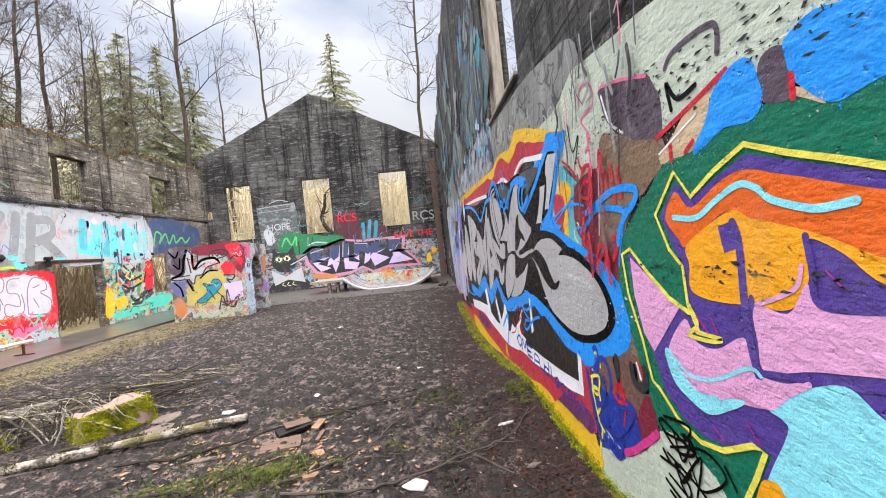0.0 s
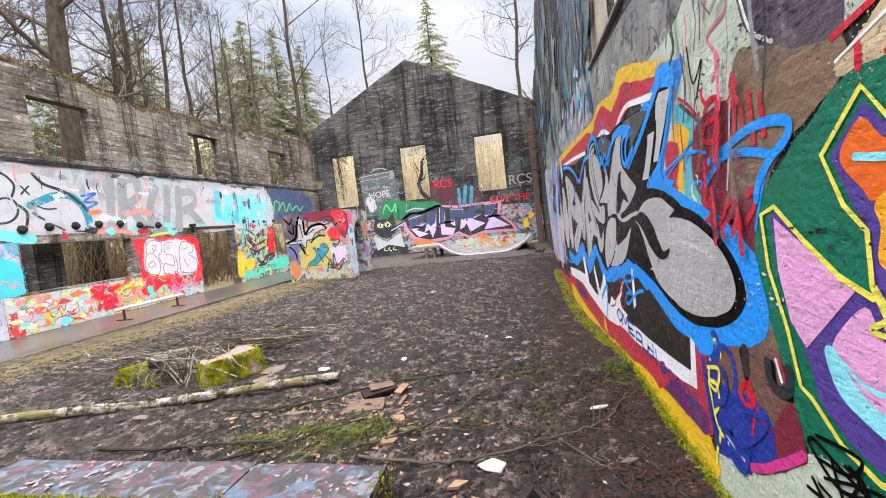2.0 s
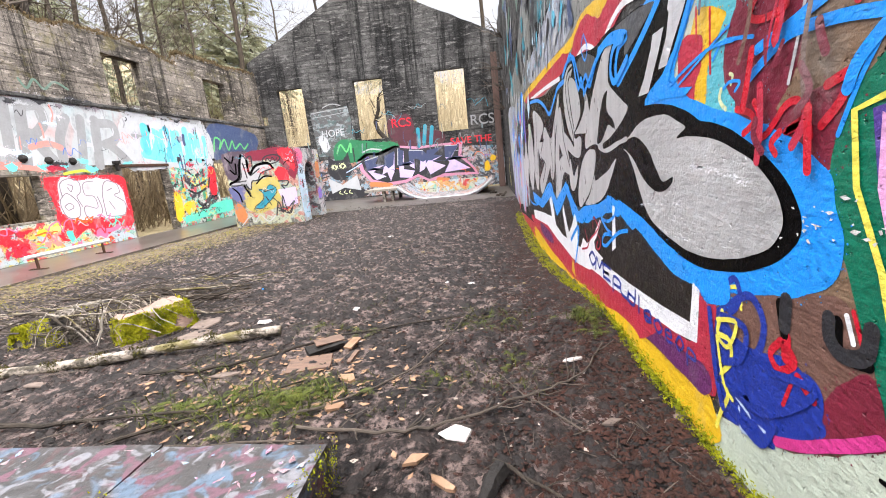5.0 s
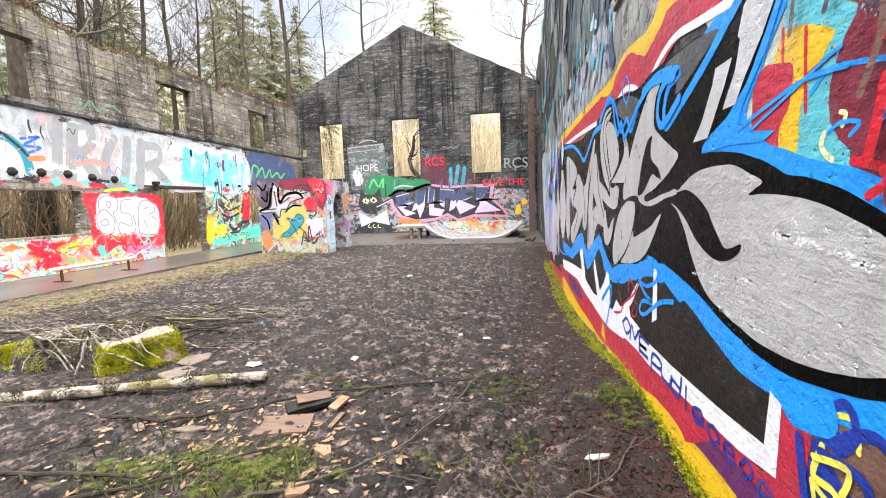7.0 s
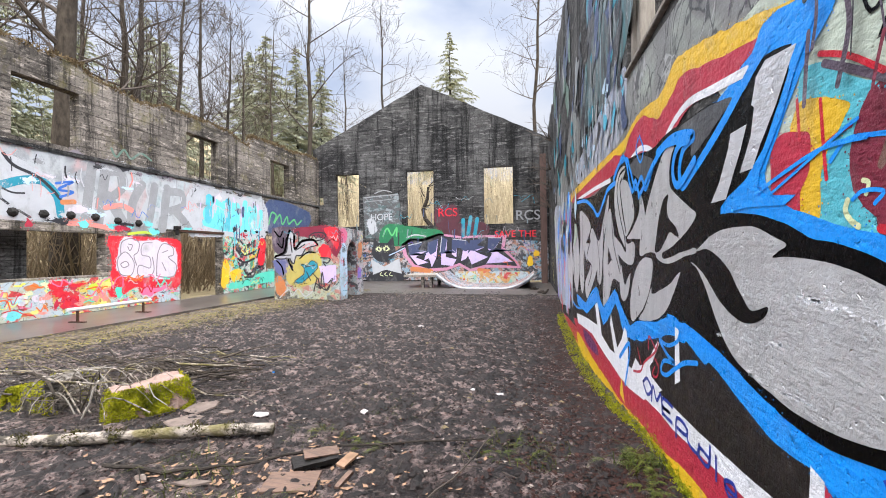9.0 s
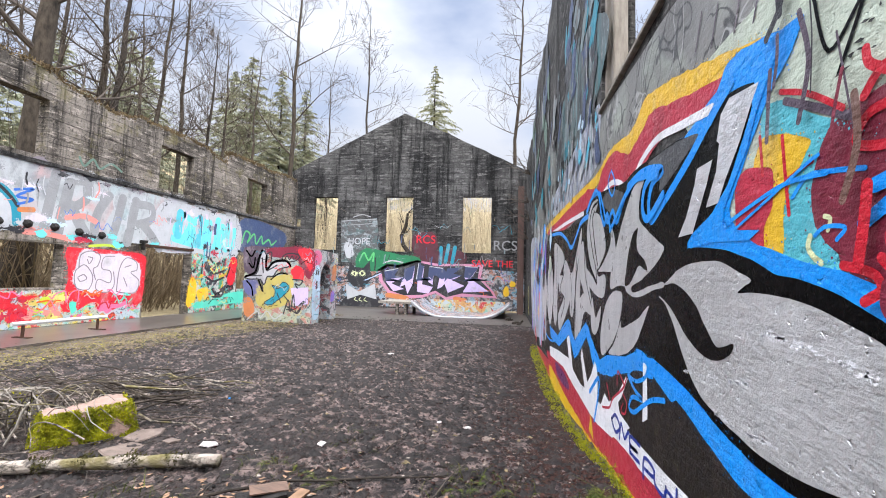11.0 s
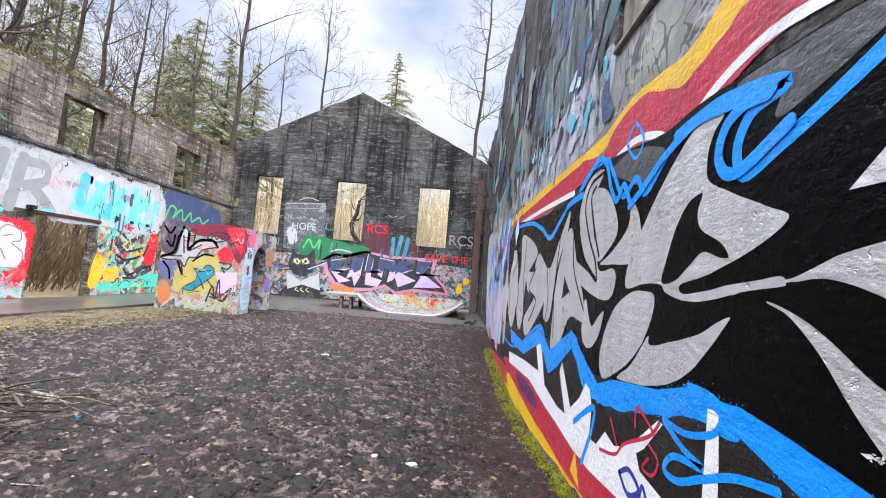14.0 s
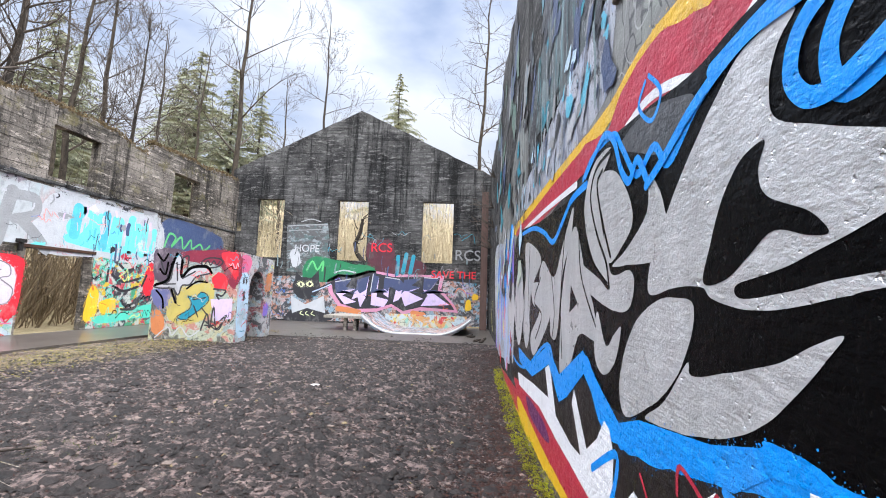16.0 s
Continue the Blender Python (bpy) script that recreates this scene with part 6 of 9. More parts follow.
stroke(bubble, "outline", P_OUTLINE, 2.1, [(11.67, 1.55), (11.91, 1.71), (12.17, 1.39), (12.09, 1.02), (11.76, 1.04), (11.65, 1.32), (11.67, 1.55)], 0.029)
stroke(bubble, "outline", P_OUTLINE, 2.1, [(12.80, 2.01), (12.47, 1.96), (12.43, 1.63), (12.71, 1.54), (12.72, 1.20), (12.35, 1.30), (12.31, 1.01), (12.63, 0.91), (12.86, 1.11), (12.81, 1.54)], 0.030)
stroke(bubble, "outline", P_OUTLINE, 2.1, [(12.96, 0.94), (13.00, 1.62), (13.20, 1.98), (13.56, 1.89), (13.62, 1.62), (13.41, 1.53), (13.73, 1.26), (13.63, 0.90), (13.21, 0.88), (12.96, 0.94)], 0.032)
stroke(bubble, "outline", P_OUTLINE, 2.1, [(13.18, 1.69), (13.39, 1.76)], 0.032)
stroke(bubble, "outline", P_OUTLINE, 2.1, [(11.75, 1.36), (11.91, 1.43), (12.00, 1.31), (11.83, 1.24), (11.75, 1.33)], 0.029)
stroke(bubble, "outline", P_OUTLINE, 2.1, [(13.17, 1.36), (13.31, 1.09)], 0.032)
stroke(bubble, "lime_mist", P_LIME, 1.5, [(12.00, 2.26), (12.52, 2.33), (12.93, 2.28)], 0.079)
stroke(bubble, "pink_mist", P_PINKS, 1.5, [(12.56, 0.53), (13.04, 0.48), (13.36, 0.59)], 0.130)

lowband = graffito("low_panel_graffiti", "L", "bright overlapping tags along the low parapet")
blot(lowband, "tag_field", P_MEDA, 0.6, [(7.9, 0.06), (13.86, 0.06), (13.86, 1.0), (11.36, 1.0), (8.2, 1.0), (7.9, 1.04)], sharp=True)

rr = random.Random(91)
for k in range(90):
    u, z, w, h = rr.uniform(8.0, 11.5), rr.uniform(0.15, 0.9), rr.uniform(0.05, 0.2), rr.uniform(0.04, 0.13)
    hue = (P_REDB, P_REDB, P_CRIMSON) if 9.9 < u < 10.6 else (P_YELLOWP, P_LIME, P_SALMON) if 10.6 < u < 11.4 else (P_AQUAL, P_YELLOWP, P_SALMON, P_PALE, P_PALE, P_BUBBLE, P_RUSTO, P_LEMONP, P_PALEBLUE)
    blot(lowband, "paint_blot", rr.choice(hue), 1.2 + 0.004 * k, [(u + w * math.cos(a) * rr.uniform(0.5, 1.2), min(0.99, max(0.08, z + h * math.sin(a) * rr.uniform(0.5, 1.2)))) for a in (0, 0.9, 1.8, 2.7, 3.6, 4.5, 5.4)])

pier = graffito("blue_pier_graffiti", "L", "cyan and lilac spray paint on the wall pier")
blot(pier, "lilac_field", P_MEDC, 0.6, [(2.0, 0.06), (7.89, 0.06), (7.89, 1.05), (8.36, 1.05), (8.36, 2.3), (2.0, 2.3)], sharp=True)
blot(pier, "cyan_block", P_CYANB, 1.2, [(7.43, 1.95), (8.23, 1.86), (8.35, 1.23), (8.23, 1.05), (7.31, 1.14)])

doorside = graffito("doorside_graffiti", "L", "yellow, mint and red tags with a toothy black scrawl")
blot(doorside, "tag_field", P_MEDB, 0.6, [(15.98, 0.06), (18.68, 0.06), (18.68, 2.5), (15.98, 2.5)], sharp=True)
blot(doorside, "tag_field", P_MEDB, 0.7, [(18.74, 0.06), (20.9, 0.06), (20.9, 0.92), (18.74, 0.92)], sharp=True)
blot(doorside, "yellow_block", P_YELLOWD, 1.2, [(16.00, 1.38), (16.31, 1.16), (16.22, 0.39), (15.86, 0.39)])
blot(doorside, "yellow_block", P_YELLOWD, 1.2, [(16.40, 0.90), (16.95, 0.99), (16.93, 0.54), (16.48, 0.55)])
blot(doorside, "red_block", P_REDB, 1.2, [(18.22, 2.25), (18.65, 2.19), (18.51, 1.16), (18.10, 1.33)])
blot(doorside, "mint_block", P_MINTB, 1.15, [(16.15, 0.40), (17.20, 0.50), (18.33, 0.77), (19.67, 0.77), (19.47, 0.35), (17.78, 0.30), (16.55, 0.19)])
stroke(doorside, "scrawl", P_SOFTBLACK, 1.8, [(16.97, 2.17), (17.32, 1.98), (17.87, 2.21)], 0.089)
stroke(doorside, "scrawl", P_SOFTBLACK, 1.8, [(16.74, 1.81), (17.23, 1.58), (17.93, 1.74)], 0.088)
stroke(doorside, "scrawl", P_SOFTBLACK, 1.8, [(16.81, 1.43), (17.25, 1.27), (17.86, 1.43)], 0.088)
stroke(doorside, "scrawl", P_SOFTBLACK, 1.8, [(17.18, 0.97), (17.46, 0.73), (17.93, 0.94), (17.77, 0.64), (17.24, 0.65)], 0.091)
stroke(doorside, "scrawl", P_SOFTBLACK, 1.8, [(16.56, 2.02), (16.54, 1.58)], 0.085)
stroke(doorside, "scrawl", P_SOFTBLACK, 1.8, [(18.21, 1.85), (18.04, 1.46)], 0.092)

wild = graffito("wildstyle_graffiti", "F", "angular navy and lilac wildstyle letters with magenta outline")
blot(wild, "cream_ground", P_MEDD, 0.3, [(-12.0, 0.1), (0.8, 0.1), (0.8, 2.1), (-4.0, 2.45), (-9.6, 2.2), (-12.0, 2.3)], sharp=True)
blot(wild, "pink_edge", P_DUSTY, 1.2, [(-7.08, 2.07), (-6.58, 2.39), (-5.89, 2.37), (-4.95, 2.64), (-3.78, 2.47), (-2.36, 2.49), (-1.30, 2.48), (-1.44, 1.82), (-0.78, 1.09), (-0.58, 0.73), (-1.66, 0.77), (-2.41, 0.77), (-3.24, 0.55), (-3.83, 0.90), (-4.53, 0.63), (-5.55, 0.56), (-6.46, 0.81), (-6.97, 1.50)], sharp=True)
blot(wild, "black_edge", P_SOFTBLACK, 1.8, [(-6.86, 2.00), (-6.48, 2.28), (-5.81, 2.20), (-4.89, 2.53), (-3.77, 2.33), (-2.35, 2.38), (-1.52, 2.36), (-1.60, 1.75), (-0.97, 1.16), (-0.77, 0.85), (-1.67, 0.90), (-2.42, 0.93), (-3.25, 0.71), (-3.83, 1.03), (-4.54, 0.79), (-5.56, 0.73), (-6.33, 0.96), (-6.76, 1.51)], sharp=True)
blot(wild, "letter", P_LILACB, 2.4, [(-6.70, 1.98), (-5.87, 2.14), (-6.14, 1.78), (-5.63, 1.69), (-6.29, 1.36), (-5.56, 1.07), (-6.14, 0.92), (-6.60, 1.46)], sharp=True)
blot(wild, "letter", P_LILACB, 2.4, [(-5.57, 2.15), (-4.99, 2.35), (-5.10, 1.32), (-5.36, 0.80), (-5.51, 1.30), (-5.80, 1.17), (-5.60, 1.75)], sharp=True)
blot(wild, "letter", P_LILACB, 2.4, [(-4.82, 2.42), (-4.49, 2.32), (-4.58, 1.35), (-3.99, 1.22), (-4.20, 0.87), (-4.84, 0.94)], sharp=True)
blot(wild, "letter", P_LILACB, 2.4, [(-4.23, 2.28), (-3.42, 2.21), (-3.11, 1.83), (-3.48, 1.25), (-3.75, 1.12), (-3.62, 1.80), (-3.97, 1.84), (-4.00, 1.33), (-4.24, 1.49)], sharp=True)
blot(wild, "letter", P_LILACB, 2.4, [(-3.25, 2.22), (-2.40, 2.32), (-2.89, 1.96), (-2.44, 1.87), (-2.99, 1.62), (-2.30, 1.33), (-3.17, 0.94), (-3.37, 1.43)], sharp=True)
blot(wild, "letter", P_LILACB, 2.4, [(-2.29, 2.32), (-1.57, 2.31), (-1.99, 1.73), (-1.02, 1.08), (-1.73, 1.03), (-2.39, 0.99), (-2.08, 1.50), (-2.32, 1.77)], sharp=True)
blot(wild, "letter_shade", P_NAVYG, 2.9, [(-6.70, 1.98), (-5.87, 2.14), (-6.14, 1.78), (-5.63, 1.69), (-6.31, 1.59), (-5.58, 1.46), (-6.19, 1.60), (-6.60, 1.46)], sharp=True)
blot(wild, "letter_shade", P_NAVYG, 2.9, [(-5.57, 2.15), (-4.99, 2.35), (-5.12, 1.66), (-5.41, 1.47), (-5.54, 1.64), (-5.82, 1.45), (-5.60, 1.75)], sharp=True)
blot(wild, "letter_shade", P_NAVYG, 2.9, [(-4.82, 2.42), (-4.49, 2.32), (-4.60, 1.72), (-4.01, 1.58), (-4.25, 1.74), (-4.88, 1.53)], sharp=True)
blot(wild, "letter_shade", P_NAVYG, 2.9, [(-4.23, 2.28), (-3.42, 2.21), (-3.11, 1.83), (-3.50, 1.64), (-3.79, 1.79), (-3.62, 1.80), (-3.97, 1.84), (-4.01, 1.61), (-4.25, 1.77)], sharp=True)
blot(wild, "letter_shade", P_NAVYG, 2.9, [(-3.25, 2.22), (-2.40, 2.32), (-2.89, 1.96), (-2.44, 1.87), (-2.99, 1.70), (-2.31, 1.57), (-3.22, 1.69), (-3.38, 1.51)], sharp=True)
blot(wild, "letter_shade", P_NAVYG, 2.9, [(-2.29, 2.32), (-1.57, 2.31), (-1.99, 1.76), (-1.05, 1.65), (-1.77, 1.77), (-2.42, 1.57), (-2.10, 1.75), (-2.32, 1.77)], sharp=True)
stroke(wild, "shine", P_PALE, 3.3, [(-6.65, 2.01), (-5.93, 2.16)], 0.046)
stroke(wild, "shine", P_PALE, 3.3, [(-4.79, 2.45), (-4.89, 1.62)], 0.045)
stroke(wild, "shine", P_PALE, 3.3, [(-4.17, 2.31), (-3.48, 2.23)], 0.045)
stroke(wild, "shine", P_PALE, 3.3, [(-2.27, 2.35), (-1.63, 2.33)], 0.044)
stroke(wild, "arrow", P_SOFTBLACK, 1.9, [(-6.82, 1.94), (-7.29, 1.71), (-7.64, 1.46)], 0.145)
stroke(wild, "arrow", P_PALEB, 2.2, [(-6.88, 1.88), (-7.29, 1.68), (-7.77, 1.48)], 0.058)
stroke(wild, "orange_mist", P_RUSTO, 2.0, [(-6.46, 0.72), (-5.85, 0.65), (-5.40, 0.57)], 0.254)
stroke(wild, "orange_mist", P_RUSTO, 2.0, [(-2.77, 0.64), (-2.26, 0.56)], 0.245)

farwash = graffito("gable_wall_tags", "F", "pale blue, green and maroon tags below the gable windows")
blot(farwash, "pale_patch", P_CHALK, 0.6, [(-9.33, 4.79), (-7.24, 4.91), (-7.06, 3.84), (-6.99, 2.54), (-8.29, 2.42), (-9.18, 2.44)], sharp=True)
blot(farwash, "green_patch", P_GREENF, 1.2, [(-8.35, 2.36), (-8.18, 2.96), (-7.67, 3.22), (-6.79, 3.08), (-5.71, 2.90), (-4.91, 2.82), (-4.78, 2.31), (-6.71, 2.03), (-8.09, 1.96)])
stroke(farwash, "green_line", P_TAGGREENB, 1.6, [(-8.14, 2.55), (-7.89, 2.98), (-7.61, 2.57), (-7.34, 3.00), (-7.36, 2.53)], 0.088)
blot(farwash, "maroon_patch", P_WINE, 1.1, [(-5.12, 2.92), (-2.67, 3.20), (-2.36, 2.49), (-4.63, 2.26)])
stroke(farwash, "teal_line", P_TEALP, 1.6, [(-3.63, 2.48), (-3.60, 3.33)], 0.199)
stroke(farwash, "teal_line", P_TEALP, 1.6, [(-3.35, 2.55), (-3.20, 3.46)], 0.199)
stroke(farwash, "teal_line", P_TEALP, 1.6, [(-2.98, 2.57), (-2.85, 3.36)], 0.198)
stroke(farwash, "white_line", P_PALE, 1.8, [(-6.74, 2.44), (-6.29, 2.58), (-5.69, 2.49)], 0.072)
blot(farwash, "wine_patch", P_WINE, 1.2, [(-5.15, 3.95), (-4.5, 4.15), (-3.95, 4.05), (-3.8, 3.3), (-4.3, 3.0), (-5.05, 3.05)])
stroke(farwash, "pale_line", P_LETTER, 1.0, [(-9.26, 4.73), (-8.2, 4.80), (-7.30, 4.84)], 0.05)
stroke(farwash, "pale_line", P_LETTER, 1.0, [(-9.2, 4.5), (-8.2, 4.55), (-7.35, 4.62)], 0.04)
stroke(farwash, "pale_line", P_LETTER, 1.0, [(-8.6, 4.95), (-8.1, 5.1), (-7.6, 4.98)], 0.05)
blot(farwash, "white_patch", P_PALE, 1.2, [(-9.07, 3.40), (-8.70, 3.54), (-8.48, 2.89), (-8.88, 2.69)])
blot(farwash, "yellow_patch", P_YELLOWD, 2.2, [(-0.25, 1.21), (-0.07, 1.36), (0.05, 0.94), (-0.21, 0.86)])
blot(farwash, "yellow_patch", P_YELLOWD, 2.2, [(0.13, 1.64), (0.34, 1.60), (0.30, 1.38), (0.09, 1.37)])

cat = graffito("cat_face_graffiti", "F", "black cat face with a white bow tie painted on concrete")
blot(cat, "bow", P_PALE, 1.4, [(-8.88, 1.27), (-8.09, 0.85), (-7.20, 1.31), (-7.07, 0.46), (-8.01, 0.68), (-8.74, 0.40)], sharp=True)
blot(cat, "body", P_SOFTBLACK, 1.0, [(-9.02, 0.03), (-8.75, 0.58), (-7.99, 0.80), (-7.05, 0.57), (-6.80, 0.13)])
blot(cat, "head", P_SOFTBLACK, 1.8, [(-8.78, 1.57), (-8.75, 1.99), (-8.42, 2.15), (-7.95, 2.17), (-7.57, 2.05), (-7.41, 1.65), (-7.63, 1.29), (-8.05, 1.09), (-8.50, 1.21)])
blot(cat, "ear", P_SOFTBLACK, 1.7, [(-8.72, 1.93), (-8.70, 2.43), (-8.32, 2.13)], sharp=True)
blot(cat, "ear", P_SOFTBLACK, 1.7, [(-7.89, 2.15), (-7.55, 2.55), (-7.47, 1.97)], sharp=True)
blot(cat, "eye", P_LEMONP, 2.3, [(-8.58, 1.82), (-8.41, 1.97), (-8.21, 1.84), (-8.38, 1.68)])
blot(cat, "pupil", P_SOFTBLACK, 2.8, [(-8.46, 1.82), (-8.40, 1.92), (-8.33, 1.83), (-8.38, 1.74)])
blot(cat, "eye", P_LEMONP, 2.3, [(-8.14, 1.84), (-7.97, 2.00), (-7.77, 1.86), (-7.95, 1.71)])
blot(cat, "pupil", P_SOFTBLACK, 2.8, [(-8.02, 1.85), (-7.96, 1.94), (-7.89, 1.85), (-7.95, 1.76)])
stroke(cat, "whisker", P_SOFTBLACK, 1.9, [(-8.52, 1.50), (-9.32, 1.60)], 0.053)
stroke(cat, "whisker", P_SOFTBLACK, 1.9, [(-8.51, 1.41), (-9.33, 1.30)], 0.053)
stroke(cat, "whisker", P_SOFTBLACK, 1.9, [(-7.65, 1.55), (-6.99, 1.79)], 0.052)

blockart = graffito("block_front_graffiti", "K", "chrome-grey swoosh, yellow cloud and red tags on a block")
blot(blockart, "mint_ground", P_MINTM, 0.2, [(-8.93, 0.02), (-6.37, 0.02), (-6.37, 2.58), (-8.93, 2.58)], sharp=True)
blot(blockart, "dark_patch", P_SMEAR, 1.0, [(-8.98, 2.60), (-8.15, 2.61), (-8.23, 2.13), (-8.32, 1.76), (-8.88, 1.74)])
blot(blockart, "red_patch", P_MAROON, 1.05, [(-8.08, 2.60), (-6.41, 2.57), (-6.40, 1.61), (-6.66, 1.68), (-6.82, 2.07), (-7.28, 2.28), (-7.92, 2.31)])
blot(blockart, "red_patch", P_REDB, 1.1, [(-6.93, 2.56), (-6.43, 2.55), (-6.42, 1.86), (-6.64, 2.07)])
blot(blockart, "violet_patch", P_DULLBLUE, 1.1, [(-8.94, 1.44), (-8.49, 1.49), (-8.29, 1.10), (-8.65, 0.89), (-8.88, 1.10)])
blot(blockart, "orange_patch", P_RUSTO, 1.2, [(-8.88, 0.76), (-8.61, 0.84), (-8.47, 0.42), (-8.56, 0.16), (-8.82, 0.23)])
blot(blockart, "yellow_cloud", P_STRAW, 1.15, [(-8.45, 0.93), (-8.24, 1.42), (-7.66, 1.63), (-7.13, 1.67), (-7.06, 1.27), (-7.21, 0.71), (-7.92, 0.47), (-8.35, 0.60)])
blot(blockart, "lilac_patch", P_LILACB, 1.2, [(-7.15, 1.22), (-6.49, 1.26), (-6.49, 0.69), (-6.99, 0.59)], sharp=True)
blot(blockart, "silver_swoosh", P_STEELY, 2.0, [(-8.91, 1.56), (-8.46, 1.71), (-8.38, 2.19), (-8.28, 2.50), (-8.13, 2.34), (-8.10, 1.82), (-7.82, 2.09), (-7.39, 2.14), (-7.21, 1.99), (-7.64, 1.86), (-7.83, 1.62), (-8.05, 1.59), (-8.15, 1.31), (-8.33, 1.49), (-8.72, 1.49)])
stroke(blockart, "black_outline", P_SOFTBLACK, 2.2, [(-8.91, 1.56), (-8.46, 1.71), (-8.38, 2.19), (-8.28, 2.50), (-8.13, 2.34), (-8.10, 1.82), (-7.82, 2.09), (-7.39, 2.14), (-7.21, 1.99), (-7.64, 1.86), (-7.83, 1.62), (-8.05, 1.59), (-8.15, 1.31), (-8.33, 1.49), (-8.72, 1.49)], 0.046, closed=True)
stroke(blockart, "black_line", P_SOFTBLACK, 2.3, [(-8.29, 1.50), (-8.19, 1.17)], 0.045)
stroke(blockart, "black_line", P_SOFTBLACK, 2.3, [(-8.45, 1.53), (-8.30, 1.26)], 0.045)
stroke(blockart, "black_line", P_SOFTBLACK, 2.3, [(-8.28, 2.25), (-8.21, 1.73)], 0.046)
stroke(blockart, "black_line", P_SOFTBLACK, 2.3, [(-8.06, 1.80), (-7.70, 2.01)], 0.046)
stroke(blockart, "black_line", P_SOFTBLACK, 2.3, [(-8.63, 1.61), (-8.27, 1.63)], 0.046)
stroke(blockart, "black_line", P_SOFTBLACK, 2.3, [(-8.14, 2.37), (-7.94, 2.46), (-7.95, 2.08)], 0.046)
stroke(blockart, "black_line", P_SOFTBLACK, 2.3, [(-8.45, 1.76), (-8.68, 2.06), (-8.83, 2.44)], 0.046)
stroke(blockart, "black_oval", P_SOFTBLACK, 2.1, [(-7.53, 2.27), (-7.36, 2.41), (-7.04, 2.42), (-6.88, 2.31), (-7.04, 2.17), (-7.37, 2.14)], 0.044, closed=True)
stroke(blockart, "scribble", P_SOFTBLACK, 2.1, [(-7.43, 2.23), (-7.34, 2.34), (-7.25, 2.21), (-7.16, 2.35), (-7.07, 2.22), (-6.98, 2.33)], 0.035)
blot(blockart, "teal_creature", P_TEALP, 1.6, [(-8.11, 0.68), (-7.78, 0.90), (-7.72, 1.11), (-7.84, 1.29), (-7.62, 1.25), (-7.45, 1.41), (-7.27, 1.35), (-7.21, 1.16), (-7.40, 0.95), (-7.61, 0.78), (-7.87, 0.61)])
stroke(blockart, "dark_outline", P_SOFTBLACK, 1.7, [(-8.11, 0.68), (-7.78, 0.90), (-7.72, 1.11), (-7.84, 1.29), (-7.62, 1.25), (-7.45, 1.41), (-7.27, 1.35), (-7.21, 1.16), (-7.40, 0.95), (-7.61, 0.78), (-7.87, 0.61)], 0.031, closed=True)
stroke(blockart, "dark_line", P_SOFTBLACK, 1.75, [(-7.64, 1.02), (-7.48, 0.70)], 0.038)
stroke(blockart, "dark_line", P_SOFTBLACK, 1.75, [(-7.40, 0.97), (-7.24, 0.80)], 0.037)
stroke(blockart, "dark_line", P_SOFTBLACK, 1.75, [(-7.68, 1.19), (-7.31, 1.26)], 0.038)
blot(blockart, "red_cap", P_REDB, 1.6, [(-7.16, 1.85), (-6.95, 2.02), (-6.71, 1.82), (-6.70, 1.51), (-7.03, 1.54)])
stroke(blockart, "dark_line", P_SOFTBLACK, 1.8, [(-7.08, 1.52), (-6.73, 1.49), (-6.82, 1.33), (-6.99, 1.37), (-6.90, 1.23)], 0.051)
stroke(blockart, "black_tag", P_SOFTBLACK, 1.9, [(-7.36, 0.32), (-7.21, 0.80), (-7.10, 0.39), (-7.03, 1.01), (-6.90, 0.38), (-6.62, 0.79), (-6.96, 0.49), (-7.25, 0.47)], 0.044)
stroke(blockart, "black_tag", P_SOFTBLACK, 1.9, [(-7.27, 0.60), (-6.85, 0.35), (-6.69, 0.69)], 0.037)
stroke(blockart, "pale_tag", P_PALE, 1.9, [(-8.72, 0.06), (-8.36, 0.37), (-8.21, 0.15), (-7.98, 0.39), (-7.70, 0.13), (-7.40, 0.32)], 0.034)

for line, w in (([(-8.87, 1.58), (-8.52, 1.75), (-8.42, 2.18), (-8.30, 2.52)], 0.085), ([(-8.12, 2.32), (-8.09, 1.86), (-7.82, 2.12), (-7.38, 2.17), (-7.2, 1.98)], 0.085), ([(-8.82, 1.42), (-8.62, 1.2), (-8.56, 0.92)], 0.06),
                ([(-8.36, 1.46), (-8.2, 1.08)], 0.06), ([(-8.9, 2.5), (-8.7, 2.3), (-8.58, 2.5)], 0.06), ([(-8.78, 2.05), (-8.6, 1.9), (-8.55, 2.25)], 0.06), ([(-7.9, 1.5), (-7.6, 1.72), (-7.3, 1.7)], 0.05)):
    stroke(blockart, "black_outline", P_BLACK, 2.5, line, w)

blockside = graffito("block_side_graffiti", "S", "pale blue ghost shape and pink tags beside the arch")
blot(blockside, "blue_ghost", P_PALEBLUE, 0.6, [(14.8, 0.3), (15.28, 0.3), (15.28, 1.6), (15.2, 2.0), (14.95, 2.1), (14.8, 1.9)])
blot(blockside, "ghost_eye", P_SOFTBLACK, 1.2, [(14.97, 1.72), (15.03, 1.72), (15.03, 1.85), (14.97, 1.85)])
blot(blockside, "ghost_eye", P_SOFTBLACK, 1.2, [(15.1, 1.72), (15.16, 1.72), (15.16, 1.85), (15.1, 1.85)])
blot(blockside, "ghost_mouth", P_SOFTBLACK, 1.2, [(14.98, 1.25), (15.1, 1.25), (15.1, 1.48), (15.0, 1.5)])
blot(blockside, "pink_patch", P_PINKS, 0.8, [(14.8, 2.1), (15.2, 2.1), (15.35, 2.4), (15.1, 2.56), (14.8, 2.5)])
